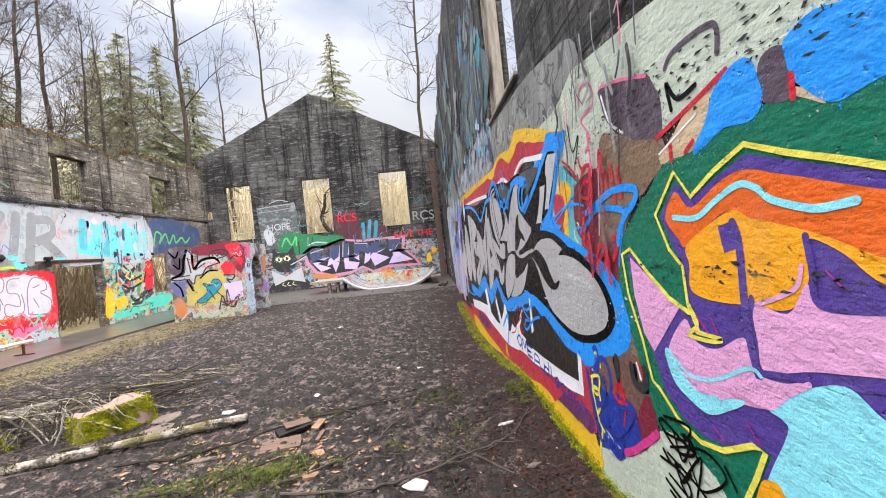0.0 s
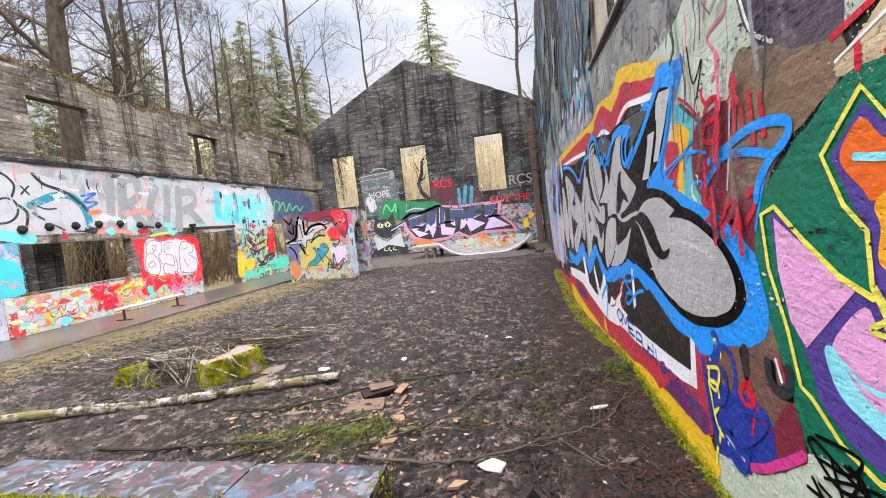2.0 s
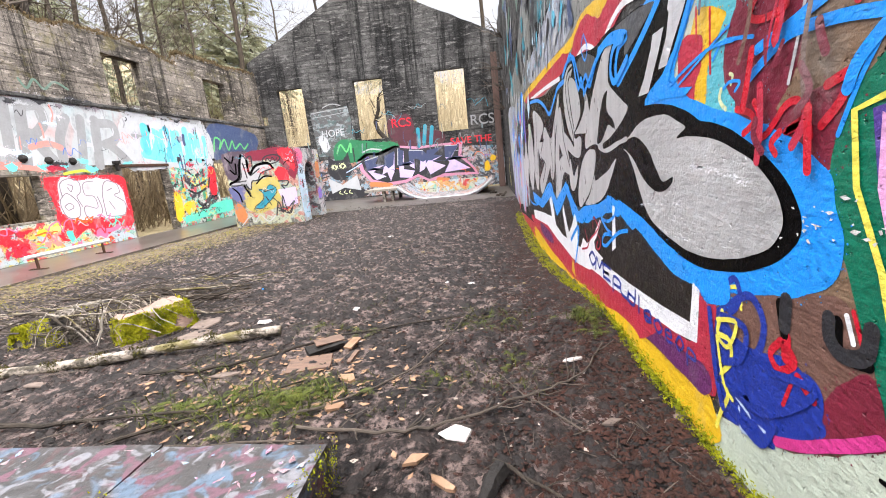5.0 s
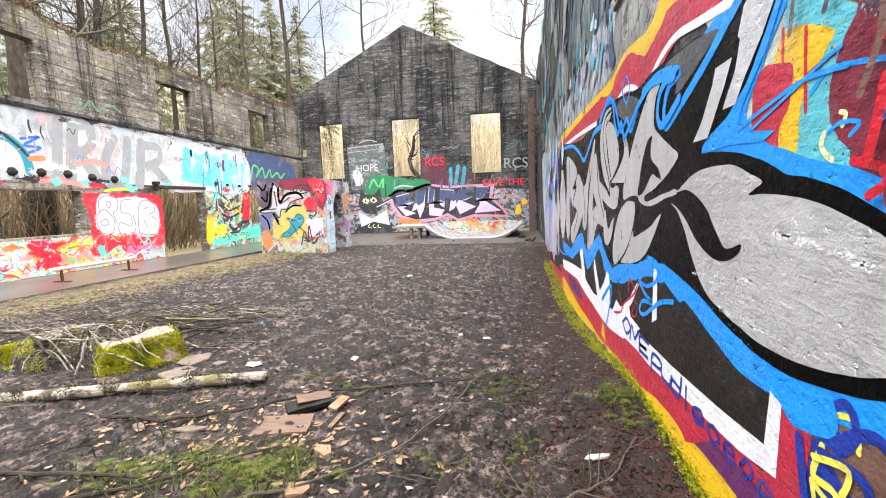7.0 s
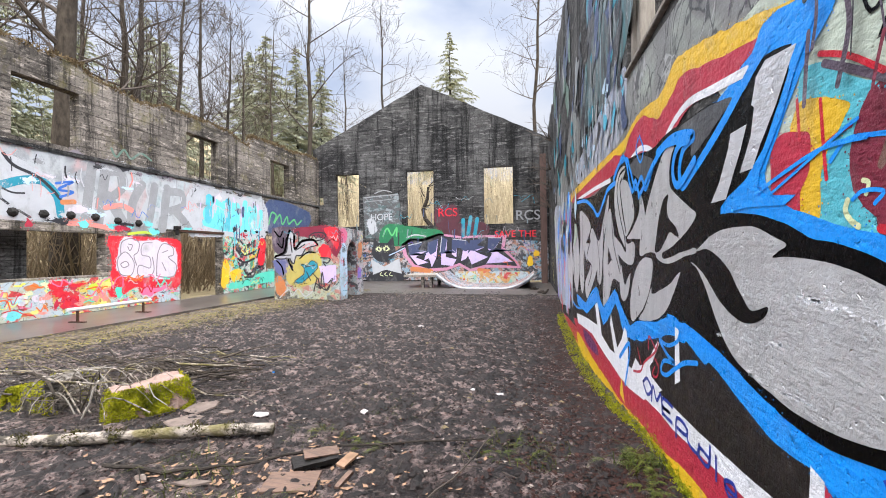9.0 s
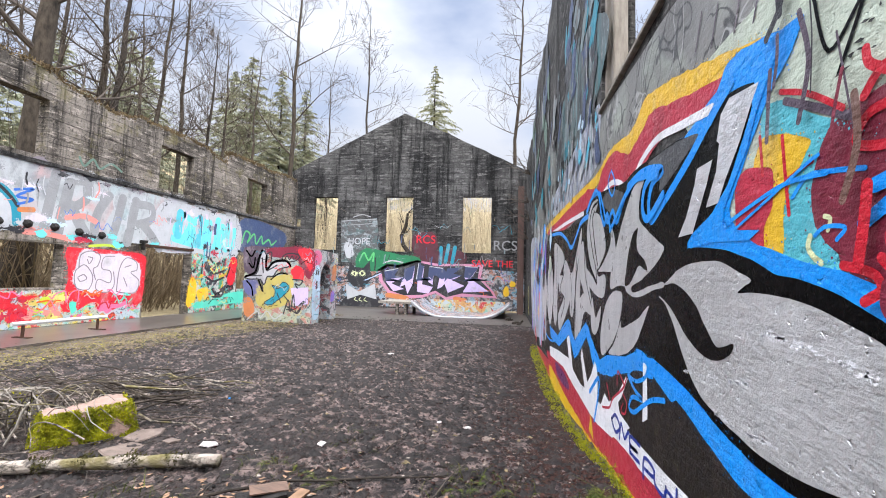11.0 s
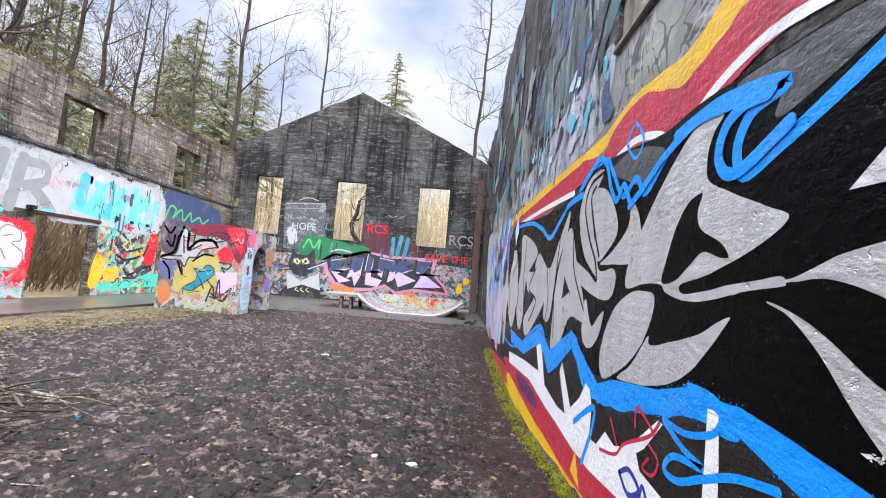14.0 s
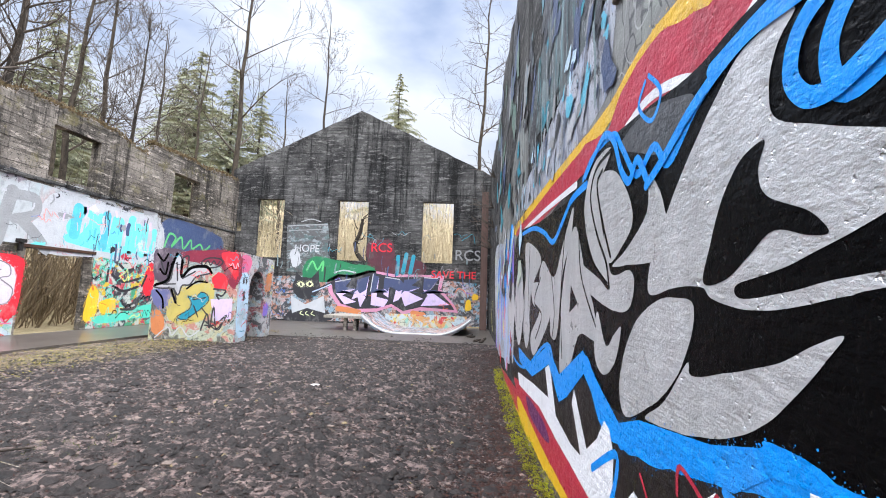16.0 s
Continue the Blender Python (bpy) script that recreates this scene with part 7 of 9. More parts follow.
blot(blockside, "orange_patch", P_RUSTO, 0.8, [(16.25, 1.5), (16.6, 1.6), (16.6, 2.1), (16.3, 2.0)])
blot(blockside, "violet_patch", P_VIOLET, 0.8, [(16.25, 0.7), (16.5, 0.75), (16.5, 1.1), (16.25, 1.05)])

cyanpiece = graffito("cyan_graffiti", "R", "cyan, yellow and red sprayed patches beside the silver piece")
blot(cyanpiece, "cyan_field", P_CYANS, 1.1, [(3.26, 2.18), (3.16, 2.17), (3.03, 2.07), (2.91, 1.99), (2.80, 1.89), (2.80, 1.62), (2.99, 1.60), (3.09, 1.60), (3.25, 1.65), (3.40, 1.77), (3.34, 1.97), (3.29, 2.09)])
blot(cyanpiece, "yellow_field", P_YELLOWD, 1.3, [(3.29, 2.08), (3.18, 2.05), (3.05, 2.00), (3.08, 1.95), (3.15, 1.86), (3.17, 1.76), (3.19, 1.64), (3.26, 1.64), (3.31, 1.72), (3.29, 1.83), (3.35, 1.91)])
blot(cyanpiece, "red_field", P_CRIMSON, 1.5, [(3.42, 1.98), (3.29, 1.98), (3.22, 1.94), (3.24, 1.83), (3.29, 1.76), (3.30, 1.69), (3.38, 1.72), (3.46, 1.80), (3.47, 1.92)])
stroke(cyanpiece, "red_bar", P_RED, 1.6, [(3.29, 2.09), (3.28, 1.95)], 0.016)
stroke(cyanpiece, "red_bar", P_RED, 1.6, [(3.17, 2.05), (3.16, 1.90), (3.15, 1.79)], 0.016)
stroke(cyanpiece, "red_bar", P_RED, 1.6, [(3.16, 1.90), (3.09, 1.92), (3.04, 1.93)], 0.014)
blot(cyanpiece, "red_dot", P_MAROON, 1.6, [(3.03, 1.86), (3.01, 1.86), (3.00, 1.83), (3.02, 1.82)])
stroke(cyanpiece, "cyan_loop", P_LEMONP, 1.7, [(3.06, 1.71), (3.07, 1.68), (3.05, 1.65), (3.02, 1.63)], 0.020)
stroke(cyanpiece, "cyan_loop", P_LEMONP, 1.7, [(3.00, 1.76), (2.98, 1.75), (2.99, 1.72)], 0.015)
stroke(cyanpiece, "blue_tag", P_BLUE, 1.8, [(3.13, 1.84), (3.06, 1.89), (2.96, 1.88), (2.86, 1.86)], 0.015)
stroke(cyanpiece, "blue_tag", P_BLUE, 1.8, [(3.04, 1.71), (3.00, 1.73), (2.93, 1.72), (2.96, 1.69)], 0.013)
blot(cyanpiece, "maroon_field", P_MAROON, 1.5, [(2.95, 1.69), (2.86, 1.74), (2.80, 1.66), (2.87, 1.57), (2.94, 1.58)])
stroke(cyanpiece, "red_edge", P_RED, 1.5, [(3.17, 2.20), (3.05, 2.14), (2.92, 2.04)], 0.019)
stroke(cyanpiece, "dark_edge", P_SMEAR, 1.4, [(3.15, 2.16), (3.03, 2.09), (2.90, 2.01)], 0.026)

# small tags over the older paint
scribbles(wild, 16, -12.0, -9.2, 0.3, 2.2, (P_BLACK, P_PALE, P_RED, P_COBALT, P_ORANGE), 1, 0.5)
scribbles(wild, 22, -9.4, 0.7, 0.3, 2.2, (P_BLACK, P_PALE, P_PINKS, P_TEALP, P_ORANGE, P_VIOLET), 2, 0.4, 0.02, 1.0)
scribbles(farwash, 26, -9.2, 0.6, 2.4, 4.6, (P_LETTER, P_PALEBL, P_SOFTBLACK, P_TEALP), 3, 0.5, 0.018, 2.2)
scribbles(blockart, 26, -8.9, -6.4, 0.2, 2.5, (P_BLACK, P_SOFTBLACK, P_PALE, P_TEALP, P_REDB), 4, 0.25, 0.014)
scribbles(blockside, 20, 14.8, 15.3, 0.3, 2.5, (P_BLACK, P_PINKS, P_REDB, P_TEALP), 5, 0.2, 0.014, 1.6)
scribbles(blockside, 20, 16.2, 16.7, 0.3, 2.5, (P_BLACK, P_PINKS, P_YELLOW, P_TEALP), 6, 0.2, 0.014, 1.6)
scribbles(doorside, 40, 16.0, 18.6, 0.3, 2.45, (P_BLACK, P_BLACK, P_REDB, P_YELLOW, P_MINTB), 7, 0.3, 0.02, 2.2)
scribbles(lowband, 40, 8.0, 13.8, 0.1, 0.98, (P_RED, P_YELLOW, P_MINTB, P_ORANGE, P_PALE, P_PINKS), 8, 0.35, 0.03, 1.6)
scribbles(pier, 14, 5.0, 8.3, 0.2, 2.2, (P_TEALP, P_PALE, P_SALMON, P_VIOLET), 9, 0.4, 0.03, 1.6)
scribbles(greyletters, 14, 8.0, 13.6, 2.5, 4.15, (P_SOFTBLACK, P_SALMON, P_COBALT, P_LETTER), 10, 0.3, 0.014, 2.2)
scribbles(aqua, 12, 13.9, 18.4, 2.6, 4.0, (P_SOFTBLACK, P_SALMON, P_COBALT), 11, 0.3, 0.014, 2.2)

def mottle(g, count, u0, u1, z0, z1, colours, seed, size, layer):
    """Ragged patches of old paint, leaning with the sweep of the arm."""
    rr = random.Random(seed)
    for k in range(count):
        u, z = rr.uniform(u0, u1), rr.uniform(z0, z1)
        w, h, lean = size * rr.uniform(0.3, 1.0), size * rr.uniform(0.2, 1.1), rr.uniform(-0.3, 0.8)
        pts = []
        for a in range(9):
            b = a * 0.698 + rr.uniform(-0.2, 0.2)
            q = rr.uniform(0.35, 1.2)
            dz = h * math.sin(b) * q
            pts.append((u + w * math.cos(b) * q - lean * dz, z + dz))
        blot(g, "mist_patch", rr.choice(colours), layer + 0.005 * k, pts)


mottle(upper, 70, 6.1, 9.6, 3.6, 5.6, (P_TEALP, P_TEAL, P_SOFTBLACK, P_SOFTBLACK, P_PALEBL, P_NAVYD), 21, 0.32, 0.75)
mottle(upper, 90, 6.0, 11.5, 2.85, 3.6, (P_PALE, P_PALEBLUE, P_LILAC, P_NAVYD, P_SOFTBLACK, P_LETTER, P_AQUA), 22, 0.17, 0.95)
mottle(upper, 60, 10.0, 18.5, 3.4, 7.6, (P_SOFTBLACK, P_SOFTBLACK, P_NAVYD, P_TEALP, P_TAGGREEN, P_LETTER), 23, 0.55, 0.6)
mottle(upper, 40, 10.5, 18.5, 1.6, 3.3, (P_PALE, P_MINT, P_PALEBLUE, P_LETTER, P_SOFTBLACK), 29, 0.35, 0.62)
drips(upper, 26, 6.0, 11.5, 3.0, 5.2, (P_TEALP, P_PALEBL, P_SOFTBLACK, P_LETTER), 24, 0.5, 0.04, 1.6)
drips(streaks, 46, 11.6, 17.0, 0.9, 2.9, (P_VIOLET, P_BLUE, P_PINKS, P_CRIMSON, P_PALE, P_PALEB, P_PALEB), 24, 1.0, 0.3, 2.0)
drips(upper, 30, 2.0, 3.2, 2.2, 2.9, (P_SMEAR, P_SOFTBLACK, P_LETTER, P_PINKS), 25, 0.25, 0.02, 1.2)
drips(upper, 22, 2.5, 2.9, 1.5, 2.15, (P_RED, P_MAROON, P_BROWN2, P_CRIMSON), 26, 0.2, 0.025, 0.95)
drips(farwash, 40, -12.0, 0.8, 2.4, 4.0, (P_SOFTBLACK, P_PALEBL, P_NAVYD), 27, 0.6, 0.05, 0.3)

chipped(mural, [(1.1, 1.5), (1.6, 1.52), (2.2, 1.5)], 60, P_SOFTBLACK2, 5, 4.4, 0.03)
chipped(upper, [(1.2, 2.2), (1.9, 2.25), (2.8, 2.2)], 160, P_SOFTBLACK2, 6, 1.9, 0.09)

chipped(silver, [(3.95, 1.14), (3.7, 1.17), (3.4, 1.2)], 60, P_WHITE, 14, 4.7, 0.008)
chipped(silver, [(3.65, 1.03), (3.45, 1.02), (3.25, 1.04)], 50, P_WHITE, 15, 4.7, 0.008)
chipped(silver, [(3.3, 1.40), (3.1, 1.38), (2.85, 1.34)], 70, P_WHITE, 16, 4.7, 0.012)
chipped(silver, [(2.3, 1.28), (2.7, 1.20), (3.1, 1.16)], 70, P_CHIP, 3, 4.7, 0.05)

# ---- readable words on the gable wall ----
def words(text, size, m, material, name, label):
    cu = bpy.data.curves.new(name, "FONT")
    cu.body, cu.size, cu.align_x, cu.extrude = text, size, "LEFT", 0.0
    cu.offset = 0.004
    ob = new(name, cu)
    cu.materials.append(material)
    ob.matrix_world = m
    return tagged(ob, label, "graffiti lettering")


words("SAVE THE", 0.5, pose(-1.95, YB - 0.022, 2.36, 90, 0, 0), P_REDB, "painted_word", "red sprayed words on the stained gable wall")
words("RCS", 0.72, pose(-0.85, YB - 0.022, 3.25, 90, 0, 0), P_LETTER, "painted_word", "chalky white sprayed letters on the gable wall")
words("RCS", 0.62, pose(-5.0, YB - 0.022, 3.55, 90, 0, 0), P_RED, "painted_word", "red sprayed letters on a maroon patch")
words("HOPE", 0.5, pose(-8.85, YB - 0.022, 3.45, 90, 0, 0), P_PALE, "painted_word", "white sprayed word on chalky blue paint")
for u in (-8.25, -7.98, -7.7):
    stroke(cat, "pale_tag", P_LEMONP, 2.2, [(u, 0.52), (u - 0.08, 0.4), (u + 0.1, 0.33)], 0.04)

# ---- window joinery in the east wall ----
def east_window():
    w = thing("window_1", "weathered timber window frame without glass in the wall", "window", kind="structure")
    y0, y1, z0, z1 = RIGHT_WIN[0]
    for name, lo, hi in (("jamb", (XR + 0.03, y1 - 0.10, z0 + 0.05), (XR + 0.20, y1 - 0.002, z1 - 0.002)),
                         ("jamb", (XR + 0.06, y1 - 0.2, z0 + 0.05), (XR + 0.12, y1 - 0.105, z1 - 0.002)),
                         ("jamb", (XR + 0.05, y1 - 0.27, z0 + 0.05), (XR + 0.18, y1 - 0.215, z1 - 0.002)),
                         ("head", (XR + 0.03, y0 + 0.002, z1 - 0.1), (XR + 0.2, y1 - 0.28, z1 - 0.002)),
                         ("sill", (XR - 0.035, y0 + 0.002, z0 + 0.002), (XR + 0.28, y1 - 0.002, z0 + 0.045))):
        bm = bmesh.new()
        box(bm, lo, hi, bevel=0.008)
        part(name, bm, WOOD_GREY, w)


east_window()

# timber post at the north-east corner
bm = bmesh.new()
box(bm, (0.42, 22.6, 0.0), (0.72, 22.85, 6.4), bevel=0.02)
for v in bm.verts:
    v.co.x += 0.02 * math.sin(v.co.z * 1.7)
tagged(part("timber_post", bm, plain("reddish_timber", (0.16, 0.10, 0.085), (0.09, 0.06, 0.05), 5, 0.8, 0.6, 0.01, (3, 3, 0.4))), "tall weathered reddish timber post in the corner", "post")

# ---- half pipe and deck by the gable wall ----
def half_pipe():
    r = thing("skate_ramp", "small painted concrete half-pipe ramp by the far wall", "skate ramp")
    x0, x1, y0, y1 = -4.15, 0.05, 19.4, 22.4
    prof = []
    n = 22
    for k in range(n + 1):
        s = k / n
        x = x0 + (x1 - x0) * s
        e = abs(s - 0.5) * 2
        z = 0.06 + 0.62 * max(0.0, (e - 0.35) / 0.65) ** 2.0
        prof.append((x, z))
    th = 0.14
    verts = []
    for y in (y0, y1):
        verts += [(x, y, z) for x, z in prof] + [(x, y, max(z - th, -0.08)) for x, z in prof]
    m = n + 1
    o = 2 * m
    faces = []
    for k in range(n):
        faces += [(k, k + 1, k + 1 + o, k + o), (m + k + 1, m + k, m + k + o, m + k + 1 + o), (k, m + k, m + k + 1, k + 1), (o + k + 1, o + m + k + 1, o + m + k, o + k)]
    faces += [(0, o, o + m, m), (n, m + n, o + m + n, o + n)]
    py_part("trough", verts, faces, MATS["gable_tags"], r)
    rim = []
    for k in range(n + 1):
        rim.append(Vector((prof[k][0], y0 - 0.01, prof[k][1] - 0.03)))
    v2, f2 = [], []
    tube_data(rim, [0.05] * len(rim), 6, v2, f2)
    py_part("rim", v2, f2, P_PALE, r, "white painted front rim")
    bm = bmesh.new()
    box(bm, (x0 + 0.3, y1 + 0.01, 0.0), (x1 - 0.2, y1 + 0.14, 0.62), bevel=0.02)
    part("back_panel", bm, MATS["parapet_tags"], r)
    d = thing("timber_deck", "low timber platform on short posts beside the ramp", "platform")
    bm = bmesh.new()
    box(bm, (-5.7, 19.6, 0.50), (-4.2, 21.6, 0.60), bevel=0.01)
    part("deck_top", bm, WOOD_GREY, d)
    for x in (-4.85, -4.45):
        for y in (19.75, 21.4):
            bm = bmesh.new()
            box(bm, (x - 0.07, y - 0.07, -0.05), (x + 0.07, y + 0.07, 0.498), bevel=0.008)
            part("leg", bm, CONC_MOSS, d)


half_pipe()

# leaning plank debris by the ramp's end
rng = random.Random(12)
for k in range(4):
    v, f = [], []
    a = Vector((0.1 + rng.uniform(-0.5, 0.4), 17.6 + rng.uniform(-0.6, 2.2), 0.06))
    b = a + Vector((rng.uniform(-0.9, 0.7), rng.uniform(0.2, 0.8), rng.uniform(0, 0.25)))
    tube_data(bent(a, b, rng, 0.03), [0.05, 0.05, 0.045, 0.04, 0.04, 0.03], 6, v, f)
    tagged(py_part("fallen_branch", v, f, BARK_DARK), "dark fallen branch lying on the wet floor", "branch", "fallen branches")

# ---- grind rail ----
def grind_rail():
    r = thing("grind_rail", "low galvanised skate rail on two legs on the walkway", "rail")
    v, f = [], []
    tube_data([Vector((-10.44, 9.14, 0.36)), Vector((-10.44, 11.26, 0.36))], [0.045, 0.045], 8, v, f)
    py_part("bar", v, f, PALE_STEEL, r, "pale scuffed bar")
    for y in (9.36, 11.04):
        v, f = [], []
        tube_data([Vector((-10.44, y, 0.05)), Vector((-10.44, y, 0.33))], [0.03, 0.03], 8, v, f)
        py_part("leg", v, f, RUST, r)
        bm = bmesh.new()
        box(bm, (-10.66, y - 0.05, 0.05), (-10.22, y + 0.05, 0.068), bevel=0.004)
        part("foot_plate", bm, RUST, r)


grind_rail()

# iron stubs let into the west wall
for k, (y, z) in enumerate(((8.51, 2.6), (9.1, 2.65), (9.75, 2.66), (10.37, 2.68), (11.01, 2.68), (11.66, 2.62), (12.33, 2.6), (17.25, 2.62), (18.0, 2.6), (18.72, 2.62))):
    rr = random.Random(k)
    v, f = [], []
    tube_data([Vector((XL - 0.02, y, z)), Vector((XL + 0.05, y, z)), Vector((XL + 0.10, y + rr.uniform(-0.03, 0.03), z - 0.03))], [0.13 if y < 15 else 0.06, 0.10 if y < 15 else 0.05, 0.05 if y < 15 else 0.03], 7, v, f)
    tagged(py_part("wall_stub", v, f, BURNT), "dark rusted stub set in the whitewashed wall", "wall stub", "stubs along the wall")
bm = bmesh.new()
box(bm, (XL + 0.001, 13.62, 2.5), (XL + 0.16, 13.80, 2.60), bevel=0.01)
box(bm, (XL + 0.03, 13.67, 2.28), (XL + 0.13, 13.75, 2.498), bevel=0.01)
tagged(part("wall_bracket", bm, BURNT), "dark iron bracket on the wall by the doorway", "bracket")
# steel lintel over the doorway and the concrete pillar seen through the low opening
bm = bmesh.new()
box(bm, (XL - 0.25, 13.8, 2.401), (XL + 0.05, 16.0, 2.49), bevel=0.008)
tagged(part("door_lintel", bm, RUST), "rusted dark steel lintel over the open doorway", "lintel", kind="structure")
bm = bmesh.new()
box(bm, (XL - 1.5, 9.3, -0.1), (XL - 0.9, 10.0, 2.6), bevel=0.04)
tagged(part("outer_pillar", bm, CONC_DARK), "dark stained concrete pillar outside the low opening", "pillar")
# ledge where the upper wall steps back
bm = bmesh.new()
for k in range(40):
    y = -6 + k * 0.74
    if y > 23.0:
        break
    box(bm, (XL + 0.001, y, 4.26 + 0.01 * math.sin(k * 1.7)), (XL + 0.05 + 0.015 * math.sin(k * 2.3), y + 0.739, 4.36))
tagged(part("wall_ledge", bm, CONC_DARK), "narrow dark crumbling ledge along the wall", "ledge", kind="structure")

# ---- slab, blocks, log ----
def rough_box(bm, lo, hi, cuts=5, amp=0.02, seed=0):
    vs = box(bm, lo, hi)
    es = list({e for v in vs for e in v.link_edges})
    bmesh.ops.subdivide_edges(bm, edges=es, cuts=cuts, use_grid_fill=True)
    for v in bm.verts:
        v.co += Vector([noise.noise(v.co * 3.1 + Vector((seed, k * 9.1, 0))) for k in range(3)]) * amp
        v.co += Vector([noise.noise(v.co * 11 + Vector((seed, k * 5.1, 3))) for k in range(3)]) * amp * 0.5


def moss_tufts(name, pts, label, size=0.03, seed=1, up=Vector((0, 0, 1)), material=None):
    """A cushion of many short moss blades over the given points."""
    rr = random.Random(seed)
    verts, faces = [], []
    for p in pts:
        for _ in range(5):
            q = p + Vector((rr.uniform(-1, 1), rr.uniform(-1, 1), rr.uniform(-1, 1))) * size * 1.2
            d = (up + Vector((rr.uniform(-1, 1), rr.uniform(-1, 1), rr.uniform(-0.4, 0.8)))).normalized()
            s = d.cross(Vector((rr.uniform(-1, 1), rr.uniform(-1, 1), 0.3))).normalized() * size * 0.35
            k = len(verts)
            l = size * rr.uniform(0.5, 1.3)
            verts += [q - s, q + s, q + d * l]
            faces.append((k, k + 1, k + 2))
    return verts, faces


rng = random.Random(4)
slab = thing("concrete_slab", "low paint-splattered concrete slab with mossy edges", "slab")
SLAB_PAINT = medley("splashed_slab", [(0.04, 0.037, 0.036), (0.06, 0.058, 0.06), (0.06, 0.036, 0.036), (0.16, 0.16, 0.175), (0.08, 0.12, 0.17), (0.11, 0.05, 0.07)], 5.5, seed=71.0, soft=0.08, lines=False)
bm = bmesh.new()
rough_box(bm, (-3.9, 2.44, -0.1), (-1.9, 2.88, 0.25), 8, 0.012, 1)
ob = part("slab_left", bm, SLAB_PAINT, slab)
ob.data.materials.append(MOSS)
for q in ob.data.polygons:
    if q.normal.y < -0.5 and q.center.z > 0.17:
        q.material_index = 1
bm = bmesh.new()
rough_box(bm, (-1.895, 1.2, -0.1), (-1.0, 2.87, 0.248), 8, 0.012, 2)
part("slab_right", bm, SLAB_PAINT, slab)
pts = [Vector((rng.uniform(-3.9, -1.9), 2.44 - rng.uniform(-0.03, 0.05), rng.uniform(0.13, 0.26))) for _ in range(2200)]
pts += [Vector((rng.uniform(-3.9, -1.9), 2.44 + abs(rng.gauss(0, 0.02)), 0.255)) for _ in range(1500)]
pts += [Vector((-1.9 + rng.gauss(0, 0.05), rng.uniform(2.3, 2.55), 0.24 + rng.uniform(-0.1, 0.02))) for _ in range(120)]
pts += [Vector((-1.0 + rng.uniform(-0.05, 0.04), rng.uniform(1.9, 2.9), rng.uniform(0.0, 0.27))) for _ in range(420)]
tuft = moss_tufts("moss", pts, "", 0.013, 5)
py_part("moss_edge", *tuft, MOSS, slab, "bright yellow-green moss")


def mossy_block(a, b, wide, h, seed, name="broken_block"):
    t = thing(name, "broken pinkish concrete footing with patchy moss on its side", "concrete footing", "footings")
    a, b = Vector((*a, 0)), Vector((*b, 0))
    d = (b - a).normalized()
    side = Vector((-d.y, d.x, 0))
    l = (b - a).length
    m = Matrix((( d.x, side.x, 0, a.x), (d.y, side.y, 0, a.y), (0, 0, 1, 0), (0, 0, 0, 1)))
    bm = bmesh.new()
    rough_box(bm, (0, 0, -0.1), (l, wide, h), 11, 0.05, seed)

    def settle(p):
        s = p.x / l
        return Vector((p.x + 0.10 * (0.5 - s) * p.z / h - 0.05 * (p.y / wide - 0.3), p.y + 0.22 * p.z * (p.z > 0), p.z * (0.78 + 0.3 * s if p.z > 0 else 1)))

    for v in bm.verts:
        v.co = settle(v.co)
    bmesh.ops.transform(bm, matrix=m, verts=bm.verts)
    part("body", bm, PINK_STONE if seed == 3 else CONC_MOSS, t)
    rr = random.Random(seed)
    pts = []
    while len(pts) < (3200 if seed == 3 else 1500):
        k = rr.random()
        if k < 0.75:
            q = Vector((rr.uniform(0, l), -0.012, rr.uniform(-0.02, h)))
        elif k < 0.85:
            q = Vector((l + 0.012, rr.uniform(0, wide), rr.uniform(0, h)))
        elif k < 0.93:
            q = Vector((-0.012, rr.uniform(0, wide), rr.uniform(0, h)))
        else:
            q = Vector((rr.uniform(0, l), rr.uniform(0, 0.09) ** 1.3, h))
        if seed == 6 and q.x > 0.3 * l:
            if rr.random() > 0.12:
                continue
        if noise.noise(q * 6 + Vector((seed, 0, 0))) > -0.28:
            q += Vector([noise.noise(q * 3.1 + Vector((seed, j * 9.1, 0))) for j in range(3)]) * 0.05
            pts.append(m @ settle(q))
    py_part("moss", *moss_tufts("m", pts, "", 0.017, seed), MOSS_PATCH, t, "patchy yellow-green moss")


mossy_block((-4.05, 4.80), (-3.57, 5.31), 0.40, 0.275, 3)
mossy_block((-5.37, 4.8), (-4.75, 4.85), 0.6, 0.30, 6)


def log(a, b, r, seed):
    t = thing("birch_log", "peeling white birch log with mossy knots on mud", "log")
    rr = random.Random(seed)
    n = 40
    path, rad = [], []
    for i in range(n + 1):
        s = i / n
        p = Vector(a).lerp(Vector(b), s)
        p.z += 0.02 * math.sin(s * 9)
        p.y += 0.03 * math.sin(s * 6)
        path.append(p)
        rad.append(r * (1.05 - 0.2 * s) * (1 + 0.16 * rr.uniform(-1, 1)))
    v, f = [], []
    tube_data(path, rad, 12, v, f)
    py_part("trunk", v, f, BIRCH, t, smooth=True)
    pts = []
    for k in (6, 13, 17, 21, 25, 28, 31, 34, 37):
        for _ in range(40):
            pts.append(path[k] + Vector((rr.uniform(-0.08, 0.08), rr.uniform(-0.05, 0.05), rr.uniform(-0.02, rad[k]))))
    py_part("moss", *moss_tufts("m", pts, "", 0.022, 9), plain("dark_moss", (0.13, 0.12, 0.03), (0.05, 0.045, 0.02), 14, 0.9, 0.9, 0.02, rnd=0.6), t, "dark olive moss")


log((-6.4, 3.64, 0.07), (-2.29, 4.86, 0.05), 0.052, 2)


